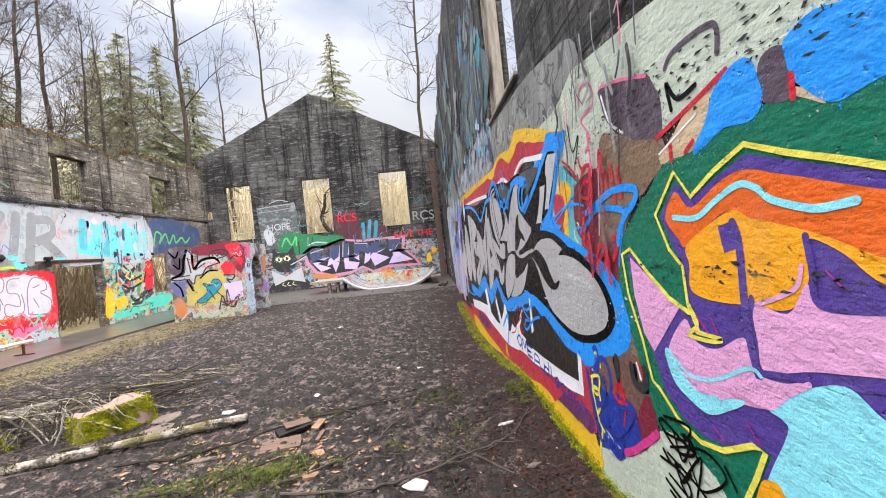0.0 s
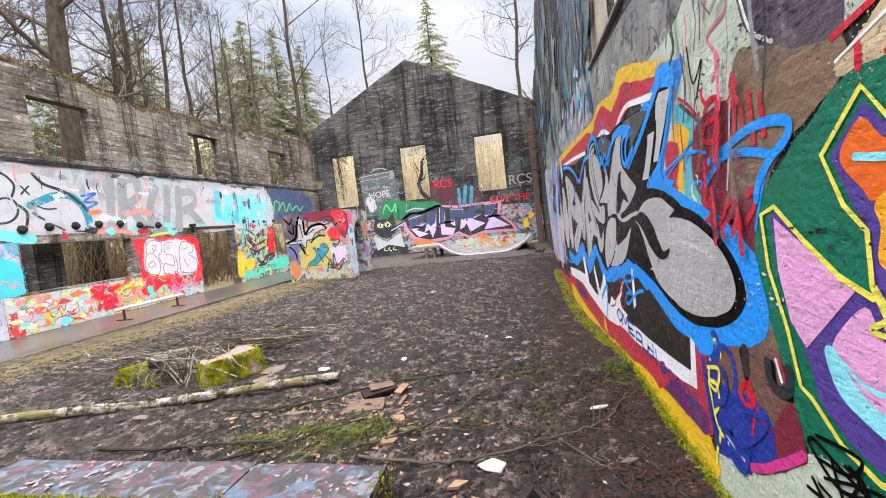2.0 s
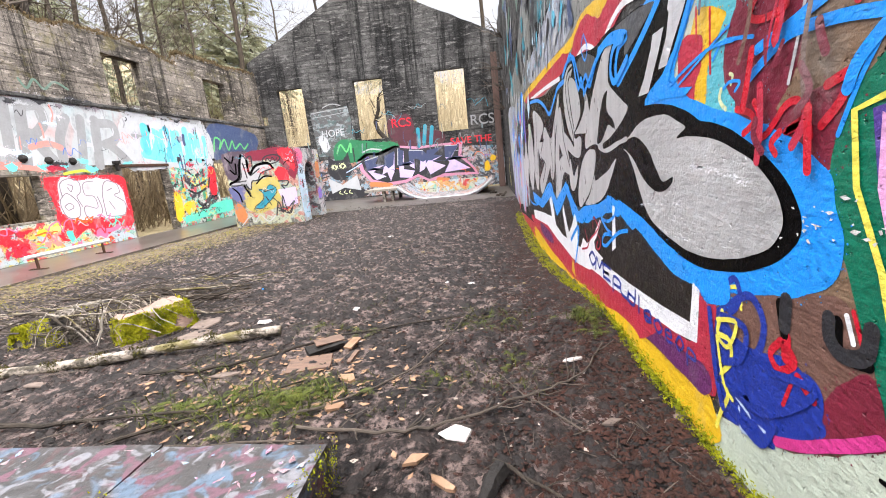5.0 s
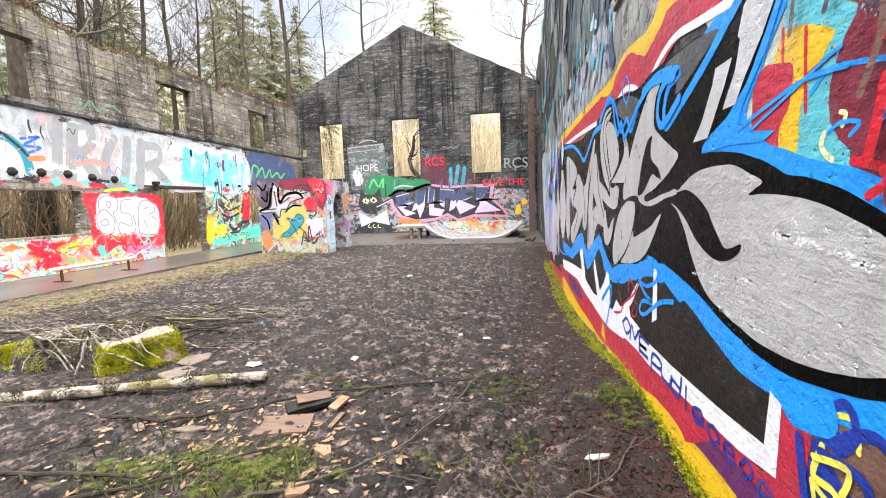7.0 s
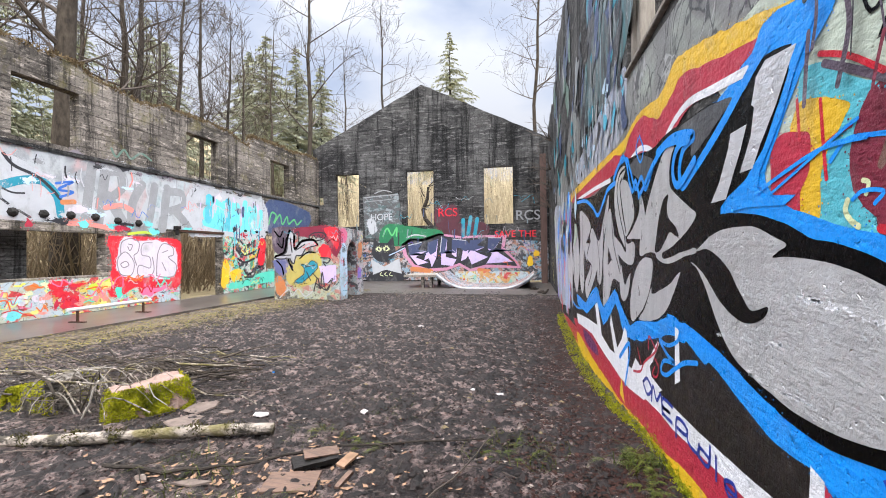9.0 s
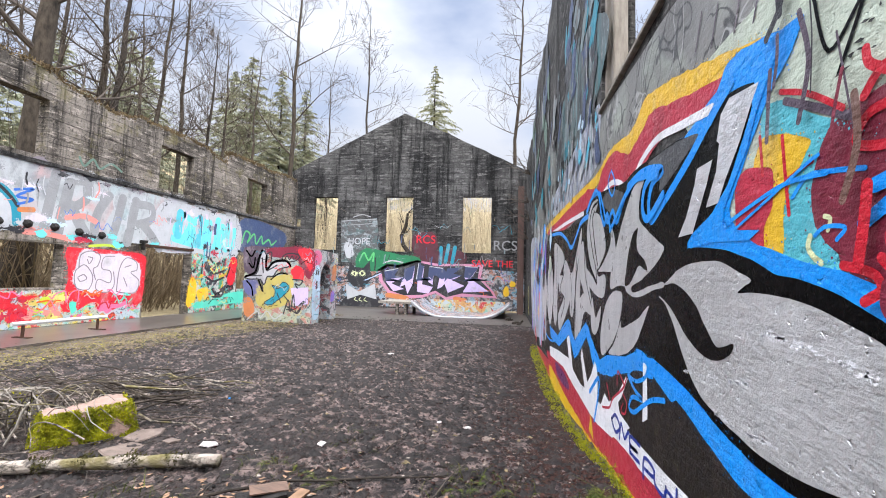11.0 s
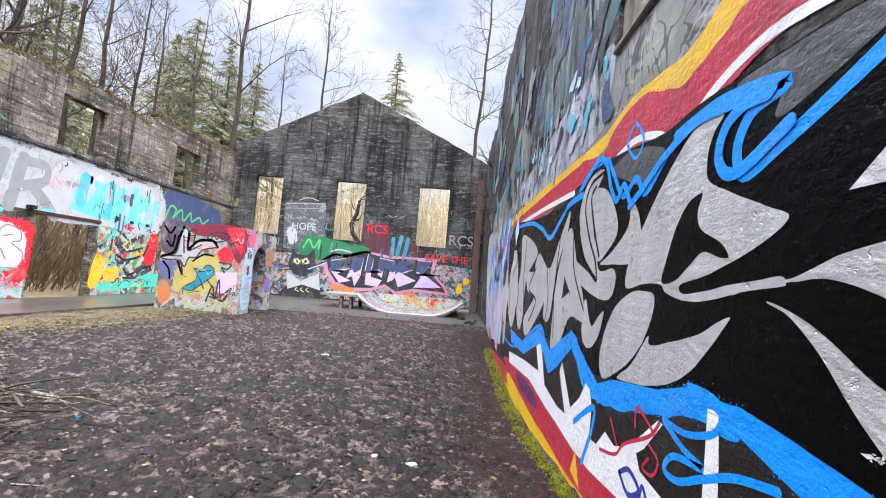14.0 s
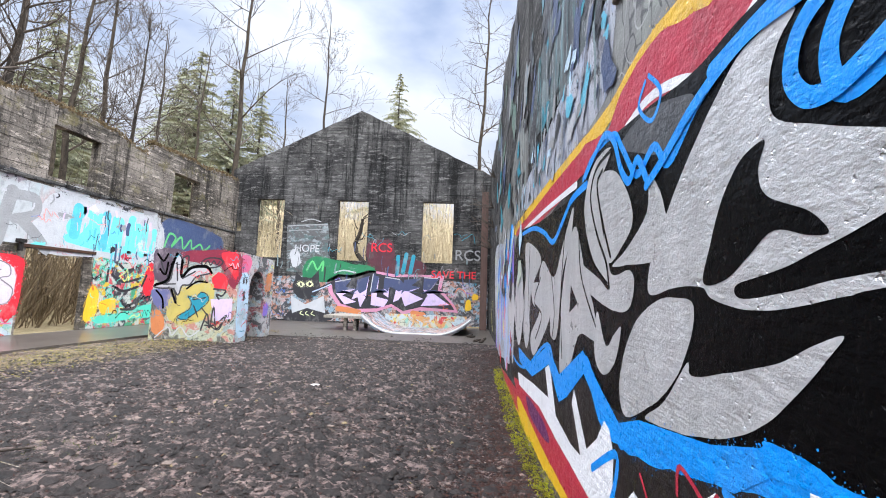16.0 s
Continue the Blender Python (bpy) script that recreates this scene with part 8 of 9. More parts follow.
# ---- sticks, planks and litter ----
def stick(path, r, material=None, label="thin bare branch lying on the mud", twigs=6, seed=0):
    rr = random.Random(seed)
    pts = [Vector((x, y, ground_z(x, y) + 0.03)) for x, y in path]
    fine = []
    for i in range(len(pts) - 1):
        for k in range(4):
            fine.append(pts[i].lerp(pts[i + 1], k / 4) + Vector((rr.uniform(-1, 1), rr.uniform(-1, 1), rr.uniform(-0.3, 1))) * 0.014)
    fine.append(pts[-1])
    n = len(fine)
    v, f = [], []
    tube_data(fine, [r * (1 - 0.6 * i / n) for i in range(n)], 6, v, f)
    for k in range(twigs):
        i = rr.randrange(1, n - 1)
        d = (fine[i + 1] - fine[i - 1]).normalized()
        s = Vector((-d.y, d.x, 0)) * rr.choice((-1, 1))
        e = fine[i] + (d * rr.uniform(0.4, 1) + s * rr.uniform(0.4, 1)) * rr.uniform(0.12, 0.4) + Vector((0, 0, rr.uniform(0.0, 0.1)))
        tube_data(bent(fine[i], e, rr, 0.06, 3), [r * 0.4, r * 0.3, r * 0.25, r * 0.12], 4, v, f, False)
    return tagged(py_part("fallen_branch", v, f, material or TWIG), label, "branch", "fallen branches")


stick([(-1.39, 3.29), (-0.89, 3.26), (-0.57, 3.27), (-0.18, 3.46), (0.17, 3.68), (0.42, 3.84), (0.65, 4.24)], 0.012, seed=1, twigs=14)
stick([(-1.52, 3.40), (-1.22, 3.58), (-0.83, 3.96), (-0.57, 4.53), (-0.36, 5.32)], 0.010, seed=2)
stick([(-3.91, 3.43), (-3.30, 3.39), (-2.85, 3.44), (-2.2, 3.5)], 0.02, BARK_DARK, seed=3)
stick([(-3.14, 4.08), (-2.62, 4.08), (-2.21, 4.28), (-1.66, 4.68), (-0.96, 4.89), (-0.48, 5.06)], 0.015, BARK_DARK, seed=4, twigs=8)
stick([(-0.21, 2.98), (0.10, 2.75)], 0.012, BARK_DARK, seed=5, twigs=2)
stick([(-0.18, 2.92), (-0.26, 2.74), (-0.35, 2.5)], 0.05, BURNT, "charred black piece of wood on the mud", 0, 6)
stick([(-2.6, 3.2), (-2.0, 3.55), (-1.6, 3.9)], 0.013, BARK_DARK, seed=7)
stick([(-2.9, 3.0), (-2.1, 3.15), (-1.3, 3.18)], 0.012, TWIG, seed=8)
stick([(-6.6, 6.9), (-5.6, 6.4), (-4.4, 6.3), (-3.6, 6.55)], 0.025, BARK, seed=9, twigs=8)
stick([(-6.0, 6.2), (-5.0, 6.45), (-3.7, 6.75)], 0.022, BARK, seed=10, twigs=8)
stick([(-5.2, 6.9), (-4.4, 6.7), (-3.75, 7.1)], 0.02, BARK_DARK, seed=11, twigs=8)
stick([(-4.6, 6.3), (-4.0, 6.2), (-3.5, 6.1)], 0.02, BARK_DARK, seed=12, twigs=5)
stick([(-7.8, 6.6), (-6.8, 6.0), (-5.8, 5.7), (-5.2, 5.2)], 0.014, TWIG, seed=13, twigs=10)
stick([(0.3, 3.2), (0.0, 3.6), (-0.2, 4.0)], 0.006, TWIG, seed=14, twigs=8)
stick([(-1.1, 5.4), (-1.0, 5.9)], 0.006, TWIG, seed=15, twigs=0)
rng = random.Random(77)
for k in range(190):
    x = rng.uniform(-6.0, -3.7)
    y = rng.uniform(5.5, 6.5) if x > -4.5 else rng.uniform(4.8, 6.4)
    a = rng.uniform(-0.6, 0.9)
    l = rng.uniform(0.4, 1.2)
    p = Vector((x, y, rng.uniform(0.05, 0.38)))
    q = p + Vector((math.cos(a) * l * rng.choice((-1, 1)), math.sin(a) * l * 0.6, rng.uniform(-0.15, 0.2)))
    q.z = max(q.z, 0.03)
    v, f = [], []
    r = 0.003 + 0.013 * rng.random() ** 2
    tube_data(bent(p, q, rng, 0.03, 5), [r, r, r * 0.9, r * 0.7, r * 0.5, r * 0.3], 5, v, f)
    tagged(py_part("brush_stick", v, f, rng.choice((TWIG, TWIG, BIRCH, BARK, BARK_DARK))), "bare stick in a tangled heap round the footings", "stick", "brushwood heap")


rng = random.Random(78)
for k in range(46):
    x, y = rng.uniform(-5.1, -3.75), rng.uniform(4.75, 5.5)
    l, a = rng.uniform(0.35, 0.9), rng.uniform(0, 6.28)
    rise = rng.uniform(0.08, 0.36)
    path = []
    for i in range(8):
        u = i / 7
        turn = a + (u - 0.5) * rng.uniform(0.8, 1.6)
        path.append(Vector((x + math.cos(turn) * l * (u - 0.5), y + math.sin(turn) * l * 0.5 * (u - 0.5), 0.05 + rise * math.sin(math.pi * u) + 0.06 * u)))
    v, f = [], []
    r = rng.uniform(0.004, 0.010)
    tube_data(path, [r * (1 - 0.08 * i) for i in range(8)], 5, v, f)
    tagged(py_part("brush_stick", v, f, rng.choice((WOOD_GREY, BIRCH, TWIG, BARK))), "bent pale twig arching out of the brushwood heap", "stick", "brushwood heap")


def chip(x, y, w, d, h, turn, material, name, label, cat, tilt=0.0, group=""):
    """An irregular flat chip: wood, paper or stone."""
    rr = random.Random(int((x * 71 + y * 37) * 10))
    n = rr.choice((4, 5, 5, 6))
    ring = []
    for k in range(n):
        a = 2 * math.pi * k / n + rr.uniform(-0.25, 0.25)
        c, s = math.cos(a), math.sin(a)
        e = max(abs(c), abs(s))
        ring.append((c / e * w * 0.42 * rr.uniform(0.6, 1), s / e * d * 0.45 * rr.uniform(0.6, 1)))
    verts = [(a, b, 0) for a, b in ring] + [(a * 0.93, b * 0.93, h * rr.uniform(0.8, 1.1)) for a, b in ring]
    faces = [tuple(range(n))[::-1], tuple(range(n, 2 * n))] + [(i, (i + 1) % n, (i + 1) % n + n, i + n) for i in range(n)]
    ob = py_part(name, verts, faces, material)
    ob.matrix_world = pose(x, y, ground_z(x, y) + 0.015, tilt, tilt * 0.6, turn)
    return tagged(ob, label, cat, group)


for x, y, w, d, turn in ((-0.62, 3.02, 0.24, 0.10, 35), (-0.45, 2.85, 0.28, 0.06, -40), (-1.25, 3.54, 0.22, 0.12, 25), (-1.28, 3.92, 0.2, 0.12, -10)):
    chip(x, y, w, d, 0.02, turn, WOOD_RAW, "wood_chunk", "split pale brown wood chunk lying on mud", "wood", 8, "wood chunks")
def board(x, y, w, d, h, z, turn, tilt, material, name, label):
    bm = bmesh.new()
    rough_box(bm, (-w / 2, -d / 2, 0), (w / 2, d / 2, h), 5, 0.012, int(w * 100))
    ob = part(name, bm, material)
    ob.matrix_world = pose(x, y, ground_z(x, y) + z, tilt, 0, turn)
    return tagged(ob, label, "board", "boards on the mud")


board(-1.70, 4.18, 0.34, 0.24, 0.015, 0.008, 14, 2, TAN_BOARD, "tan_board", "muddy tan board lying flat on mud")
board(-1.66, 4.42, 0.32, 0.11, 0.04, 0.03, 38, 12, BURNT, "charred_board", "charred dark board propped on other boards")
board(-1.63, 4.47, 0.24, 0.10, 0.01, 0.085, 38, 12, TAN_BOARD, "split_board", "brown split board on a charred board")
board(-1.42, 4.46, 0.09, 0.16, 0.018, 0.04, -20, 8, WOOD_RAW, "wood_offcut", "pale wood offcut beside the charred board")
board(-1.36, 4.28, 0.04, 0.2, 0.018, 0.012, -8, 3, TAN_BOARD, "wood_offcut", "brown wood offcut beside the charred board")
for x, y, w, d, turn, tilt in ((-0.41, 3.23, 0.26, 0.22, 20, 4), (0.39, 4.07, 0.2, 0.06, 15, 0), (-0.45, 6.5, 0.16, 0.12, 5, 3), (-1.69, 5.43, 0.14, 0.12, 30, 6), (-2.66, 5.20, 0.22, 0.15, 5, 2), (-2.37, 10.15, 0.2, 0.14, 0, 0), (-0.77, 6.52, 0.1, 0.06, 40, 0)):
    chip(x, y, w, d, 0.012, turn, PAPER, "paper_scrap", "pale crumpled scrap of litter on mud", "litter", tilt, "scraps of litter")
for x, y, w, d, turn in ((-2.45, 7.03, 0.16, 0.12, 10), (-2.35, 4.02, 0.5, 0.16, 20), (-3.42, 5.30, 0.75, 0.5, 20), (-3.30, 4.96, 0.7, 0.42, 50), (-4.09, 4.0, 0.28, 0.14, 5), (-3.05, 5.2, 0.25, 0.16, 30), (0.45, 3.3, 0.22, 0.12, 20), (-2.75, 4.0, 0.2, 0.1, -20), (-1.5, 8.3, 0.14, 0.1, 0), (-0.9, 9.2, 0.12, 0.1, 0), (-3.6, 9.0, 0.14, 0.1, 30)):
    chip(x, y, w * (1.0 if w < 0.3 else 0.7), d * 0.8, 0.012, turn, FLAKE, "stone_flake", "muddy broken flake of stone on mud", "stone", 2, "stone flakes")
chip(-0.47, 2.74, 0.08, 0.05, 0.012, 20, P_PINKS, "pink_scrap", "small pink plastic scrap on mud", "litter", 5, "scraps of litter")
chip(-3.4, 6.5, 0.05, 0.03, 0.01, 0, P_BLUE, "blue_scrap", "small blue plastic scrap on mud", "litter", 0, "scraps of litter")


# ---- scattered stuff on the floor ----
def scatter(name, count, region, size, material, label, cat, seed, lift=0.008, curl=0.5, thin=0.6):
    rr = random.Random(seed)
    verts, faces = [], []
    while len(faces) < count:
        x, y = region(rr)
        s = size * rr.uniform(0.5, 1.5)
        a = rr.uniform(0, 6.28)
        z = ground_z(x, y) + lift
        c, sn = math.cos(a) * s, math.sin(a) * s
        t = [rr.uniform(-curl, curl) * s for _ in range(4)]
        k = len(verts)
        verts += [(x - c, y - sn, z + abs(t[0])), (x + sn * thin, y - c * thin, z + t[1] * 0.3), (x + c, y + sn, z + abs(t[2])), (x - sn * thin, y + c * thin, z + t[3] * 0.3)]
        faces.append((k, k + 1, k + 2, k + 3))
    return tagged(py_part(name, verts, faces, material), label, cat, kind="stuff")


def near_mud(rr):
    return rr.uniform(-7.5, 0.82), 0.8 + 18 * rr.random() ** 1.5


def by_wall(rr):
    return 0.84 - abs(rr.gauss(0, 0.5)), rr.uniform(1.5, 16)


def strip(rr):
    y = rr.uniform(3.0, 18.5)
    return -8.4 + 0.08 * (y - 8) + rr.gauss(0, 0.62), y


scatter("wet_leaves", 15000, near_mud, 0.013, LEAF_BROWN, "wet brown leaves trodden into the mud", "leaves", 1)
scatter("wet_leaves", 26000, by_wall, 0.018, LEAF_BROWN, "reddish brown leaves drifted along the wall", "leaves", 2)
scatter("dry_leaves", 17000, strip, 0.02, LEAF_LITTER, "pale dry leaf litter along the walkway edge", "leaves", 3, 0.03, 0.5)
scatter("strip_moss", 5000, strip, 0.012, MOSS_PATCH, "patches of moss among the leaf litter", "moss", 9, 0.03)
scatter("pale_chips", 700, near_mud, 0.010, PALE_STONE, "small pale chips and crumbs on the mud", "debris", 4, 0.012)
scatter("slab_flakes", 150, lambda rr: (rr.uniform(-3.5, -1.05), rr.uniform(2.55, 2.85)), 0.02, medley("paint_flakes", [(0.30, 0.18, 0.20), (0.40, 0.16, 0.26), (0.24, 0.2, 0.2), (0.18, 0.26, 0.34)], 9, seed=3.0), "flakes of pale paint on the slab", "debris", 6, 0.245)


scatter("wood_chips", 420, lambda rr: (rr.gauss(-1.8, 0.6), rr.gauss(3.95, 0.45)), 0.03, WOOD_RAW, "split chips of pale wood strewn on the mud", "debris", 12, 0.012, 0.25, 0.45)
scatter("pale_chips", 120, lambda rr: (rr.uniform(-4.2, 0.6), rr.uniform(3.0, 6.5)), 0.018, PALE_STONE, "pale chips of stone and plaster on the mud", "debris", 13, 0.012, 0.25, 0.7)


def clods():
    rr = random.Random(8)
    verts, faces = [], []
    made = 0
    while made < 30000:
        x, y = near_mud(rr)
        if noise.noise(Vector((x * 1.3, y * 1.3, 7))) + 0.5 * noise.noise(Vector((x * 4, y * 4, 2))) < rr.uniform(-0.7, 0.3):
            continue
        made += 1
        s = 0.009 + 0.032 * rr.random() ** 3
        if rr.random() < 0.25:
            s += 0.025 * rr.random()
        l = rr.uniform(1.0, 2.6)
        turn = rr.uniform(0, 3.14)
        ct, st = math.cos(turn), math.sin(turn)
        z = ground_z(x, y) + rr.uniform(-0.004, 0.012)
        k = len(verts)
        for i in range(5):
            a = i * 1.2566 + rr.uniform(-0.35, 0.35)
            p, q = math.cos(a) * s * l * rr.uniform(0.6, 1.3), math.sin(a) * s * rr.uniform(0.6, 1.3)
            verts.append((x + p * ct - q * st, y + p * st + q * ct, z - 0.008))
        verts.append((x + rr.uniform(-0.4, 0.4) * s, y + rr.uniform(-0.4, 0.4) * s, z + min(0.03, s * rr.uniform(0.4, 1.1))))
        for i in range(5):
            faces.append((k + i, k + (i + 1) % 5, k + 5))
    return tagged(py_part("mud_clods", verts, faces, MUD_DARK, smooth=True), "small dark lumps of wet mud", "mud", kind="stuff")


def far_mud(rr):
    return rr.uniform(-8.5, 0.8), rr.uniform(5.0, 18.0)


def rubble(count, region, material, label, seed, low, high):
    """Flat ragged lumps trodden into the mud."""
    rr = random.Random(seed)
    verts, faces = [], []
    for _ in range(count):
        x, y = region(rr)
        s = low + (high - low) * rr.random() ** 2
        z = ground_z(x, y)
        k = len(verts)
        for i in range(6):
            a = i * 1.047 + rr.uniform(-0.4, 0.4)
            verts.append((x + math.cos(a) * s * rr.uniform(0.5, 1.5), y + math.sin(a) * s * rr.uniform(0.4, 1.1), z + 0.004))
        verts.append((x, y, z + 0.012 + s * rr.uniform(0.2, 0.6)))
        for i in range(6):
            faces.append((k + i, k + (i + 1) % 6, k + 6))
    return tagged(py_part("trodden_lumps", verts, faces, material, smooth=True), label, "debris", kind="stuff")


clods()
rubble(5000, far_mud, MUD_BROWN, "wet brown lumps of bark and mud", 46, 0.012, 0.04)
rubble(10000, far_mud, MUD_DARK, "dark trodden lumps of bark and mud", 41, 0.015, 0.045)
rubble(3200, far_mud, MUD_DARK, "larger dark clods pressed up by feet", 43, 0.035, 0.10)
rubble(1000, far_mud, FLAKE, "muddy stone flakes and chips trodden in", 44, 0.012, 0.045)
rubble(9000, by_wall, MUD_DARK, "dark leaf mould and crumbs along the wall", 45, 0.008, 0.028)
rubble(500, far_mud, LEAF_LITTER, "sodden tan leaves and bark on the mud", 42, 0.012, 0.035)


def litter_twigs(count, region, material, label, seed, long=0.16, thick=0.0022):
    """Short broken twigs lying every way."""
    rr = random.Random(seed)
    verts, faces = [], []
    for _ in range(count):
        x, y = region(rr)
        l = long * (0.25 + rr.random() ** 2)
        a = rr.uniform(0, 6.28)
        p = Vector((x, y, ground_z(x, y) + rr.uniform(0.006, 0.02)))
        q = p + Vector((math.cos(a) * l, math.sin(a) * l, rr.uniform(-0.01, 0.03)))
        if q.x > XR - 0.01:
            continue
        r = thick * rr.uniform(0.5, 1.6)
        tube_data(bent(p, q, rr, 0.012, 3), [r, r, r * 0.8, r * 0.5], 3, verts, faces)
    return tagged(py_part("broken_twigs", verts, faces, material), label, "twigs", kind="stuff")


def heap(rr):
    return rr.gauss(-4.9, 0.9), rr.gauss(5.4, 0.6)


def corner(rr):
    return rr.uniform(-3.2, 0.75), rr.uniform(2.9, 5.2)


litter_twigs(1500, near_mud, BARK_DARK, "short dark twigs trodden into the mud", 1)
litter_twigs(350, corner, TWIG, "short pale twigs strewn on the mud", 2, 0.22)
litter_twigs(500, heap, TWIG, "thin pale twigs round the brushwood heap", 3, 0.4, 0.003)
litter_twigs(260, by_wall, TWIG, "short pale twigs strewn along the wall", 4, 0.2)

def grass_patch(cx, cy, rad, count, h, seed):
    rr = random.Random(seed)
    verts, faces = [], []
    for _ in range(count):
        a, q = rr.uniform(0, 6.28), rad * math.sqrt(rr.random())
        x, y = cx + math.cos(a) * q, cy + math.sin(a) * q * 0.7
        if x > XR - 0.01:
            continue
        z = ground_z(x, y)
        l = h * rr.uniform(0.4, 1.2)
        lean = Vector((rr.gauss(0, 1), rr.gauss(0, 1), 0)) * l * 1.1
        w = rr.uniform(0.0015, 0.004)
        b = rr.uniform(0, 6.28)
        s = Vector((math.cos(b), math.sin(b), 0)) * w
        p = Vector((x, y, z - 0.005))
        m = p + lean * 0.35 + Vector((0, 0, l * 0.75))
        e = p + lean + Vector((0, 0, l * 0.8))
        k = len(verts)
        verts += [p - s, p + s, m + s * 0.8, m - s * 0.8, e]
        faces += [(k, k + 1, k + 2, k + 3), (k + 3, k + 2, k + 4)]
    return verts, faces


gv, gf = [], []
for i, (x, y, r, c, h) in enumerate(((-2.33, 3.62, 0.40, 900, 0.12), (-1.57, 3.65, 0.32, 1100, 0.16), (-1.79, 3.42, 0.4, 700, 0.10), (-0.35, 3.95, 0.35, 400, 0.07), (-0.23, 4.94, 0.4, 500, 0.09), (0.72, 4.75, 0.22, 600, 0.14), (0.0, 3.88, 0.35, 250, 0.06), (-1.07, 3.70, 0.4, 350, 0.07), (-2.49, 4.25, 0.3, 400, 0.09), (-1.6, 5.6, 0.4, 350, 0.05), (-3.5, 7.2, 0.4, 250, 0.05), (-1.9, 4.85, 0.25, 200, 0.08), (-7.6, 6.1, 0.9, 700, 0.06), (-8.3, 8.8, 0.8, 600, 0.05), (-8.0, 11.2, 0.9, 600, 0.05))):
    v, f = grass_patch(x, y, r * 1.15, int(c * 0.2), h * 0.9, i)
    o = len(gv)
    gv += v
    gf += [tuple(a + o for a in q) for q in f]
tagged(py_part("grass", gv, gf, GRASS), "thin tufts of muddy green grass and fern", "grass", kind="stuff")

def fern(cx, cy, fronds, reach, seed):
    """Arching feathery fronds from one crown, each with pairs of small leaflets."""
    rr = random.Random(seed)
    t0 = thing("fern", "low feathery green fern growing in the mud", "fern", "ferns on the mud")
    base = Vector((cx, cy, ground_z(cx, cy) - 0.01))
    for _ in range(fronds):
        v, f = [], []
        a = rr.uniform(0, 6.28)
        root = base + Vector((rr.gauss(0, 0.10), rr.gauss(0, 0.08), 0))
        d = Vector((math.cos(a), math.sin(a), 0))
        side = Vector((-d.y, d.x, 0))
        l = reach * rr.uniform(0.5, 1.2)
        up = rr.uniform(0.35, 0.9)
        for i in range(18):
            u = (i + 1) / 18
            p = root + d * l * u * 0.85 + Vector((0, 0, l * (up * u - 0.75 * u * u) + 0.02))
            if p.x > XR - 0.04:
                break
            w = l * 0.22 * math.sin(min(1.0, 1.15 - u * 0.95) * 1.5) * rr.uniform(0.7, 1.2)
            for sg in (-1, 1):
                q = p + side * sg * w + d * w * 0.4 + Vector((0, 0, rr.uniform(-0.3, 0.25) * w))
                if q.x > XR - 0.01:
                    continue
                k = len(v)
                t = d * l * 0.016
                v += [p - t, p + t, q]
                f.append((k, k + 1, k + 2))
        if f:
            py_part("frond", v, f, GRASS, t0)


for k, (x, y, n, reach) in enumerate(((-2.45, 3.55, 26, 0.20), (-2.15, 3.70, 18, 0.17), (-1.66, 3.62, 30, 0.22), (-1.45, 3.78, 20, 0.18), (-1.78, 3.42, 16, 0.15), (0.66, 4.80, 26, 0.20), (0.70, 4.45, 14, 0.15), (-0.28, 4.95, 16, 0.14), (-0.05, 4.2, 12, 0.13), (-0.6, 3.9, 12, 0.12), (-1.5, 4.75, 12, 0.13), (-1.9, 5.0, 9, 0.10))):
    fern(x, y, n, reach, 200 + k)

# moss along the foot of the east wall
rr = random.Random(31)
pts = []
for _ in range(7000):
    y = 1.2 + 13 * rr.random() ** 1.2
    b = 0.5 + 0.5 * noise.noise(Vector((y * 2.2, 0, 0)))
    z = ground_z(0.84, y) - 0.02 + abs(rr.gauss(0, 0.05)) * (0.35 + b)
    pts.append(Vector((XR - 0.006 - max(0, 0.07 - z * 0.5) * rr.random(), y, z)))
tagged(py_part("wall_moss", *moss_tufts("m", pts, "", 0.015, 3, Vector((-0.6, 0, 0.8))), MOSS), "band of bright moss along the wall foot", "moss", kind="stuff")
# moss and grass crusting the tops of the walls
pts = []
for _ in range(2600):
    y = rr.uniform(6, 23.5)
    pts.append(Vector((XL - rr.uniform(0, 0.3), y, top_left(y) + rr.uniform(-0.04, 0.04))))
tagged(py_part("wall_top_growth", *moss_tufts("m", pts, "", 0.07, 13), plain("dead_moss", (0.19, 0.13, 0.07), (0.10, 0.08, 0.035), 6, 0.9, 0.8, 0.02, rnd=0.7)), "brown dead moss and grass on the broken wall top", "moss", kind="stuff")

# ---- trees and undergrowth beyond the walls ----
def grow(verts, faces, p, d, length, r, depth, rng, droop=0.0, sides=6):
    n = 5 if depth > 1 else 3
    path, rad = [p], [r]
    q, dd = p.copy(), d.normalized()
    for i in range(n):
        dd = (dd + Vector((rng.uniform(-1, 1), rng.uniform(-1, 1), rng.uniform(-0.6, 1.0))) * 0.16 + Vector((0, 0, droop))).normalized()
        q = q + dd * length / n
        path.append(q.copy())
        rad.append(max(r * (1 - 0.8 * (i + 1) / n), 0.009))
    tube_data(path, rad, sides if depth > 1 else 3, verts, faces, False)
    if depth <= 0:
        return
    kids = 6 if depth > 1 else 5
    for k in range(kids):
        i = rng.randrange(1, n + 1)
        a = rng.uniform(0, 6.28)
        base = (path[i] - path[i - 1]).normalized()
        ref = base.cross(Vector((math.cos(a), math.sin(a), 0.2))).normalized()
        grow(verts, faces, path[i], base * 0.75 + ref * rng.uniform(0.4, 0.9), length * rng.uniform(0.4, 0.65), rad[i] * 0.6, depth - 1, rng, droop, 4)


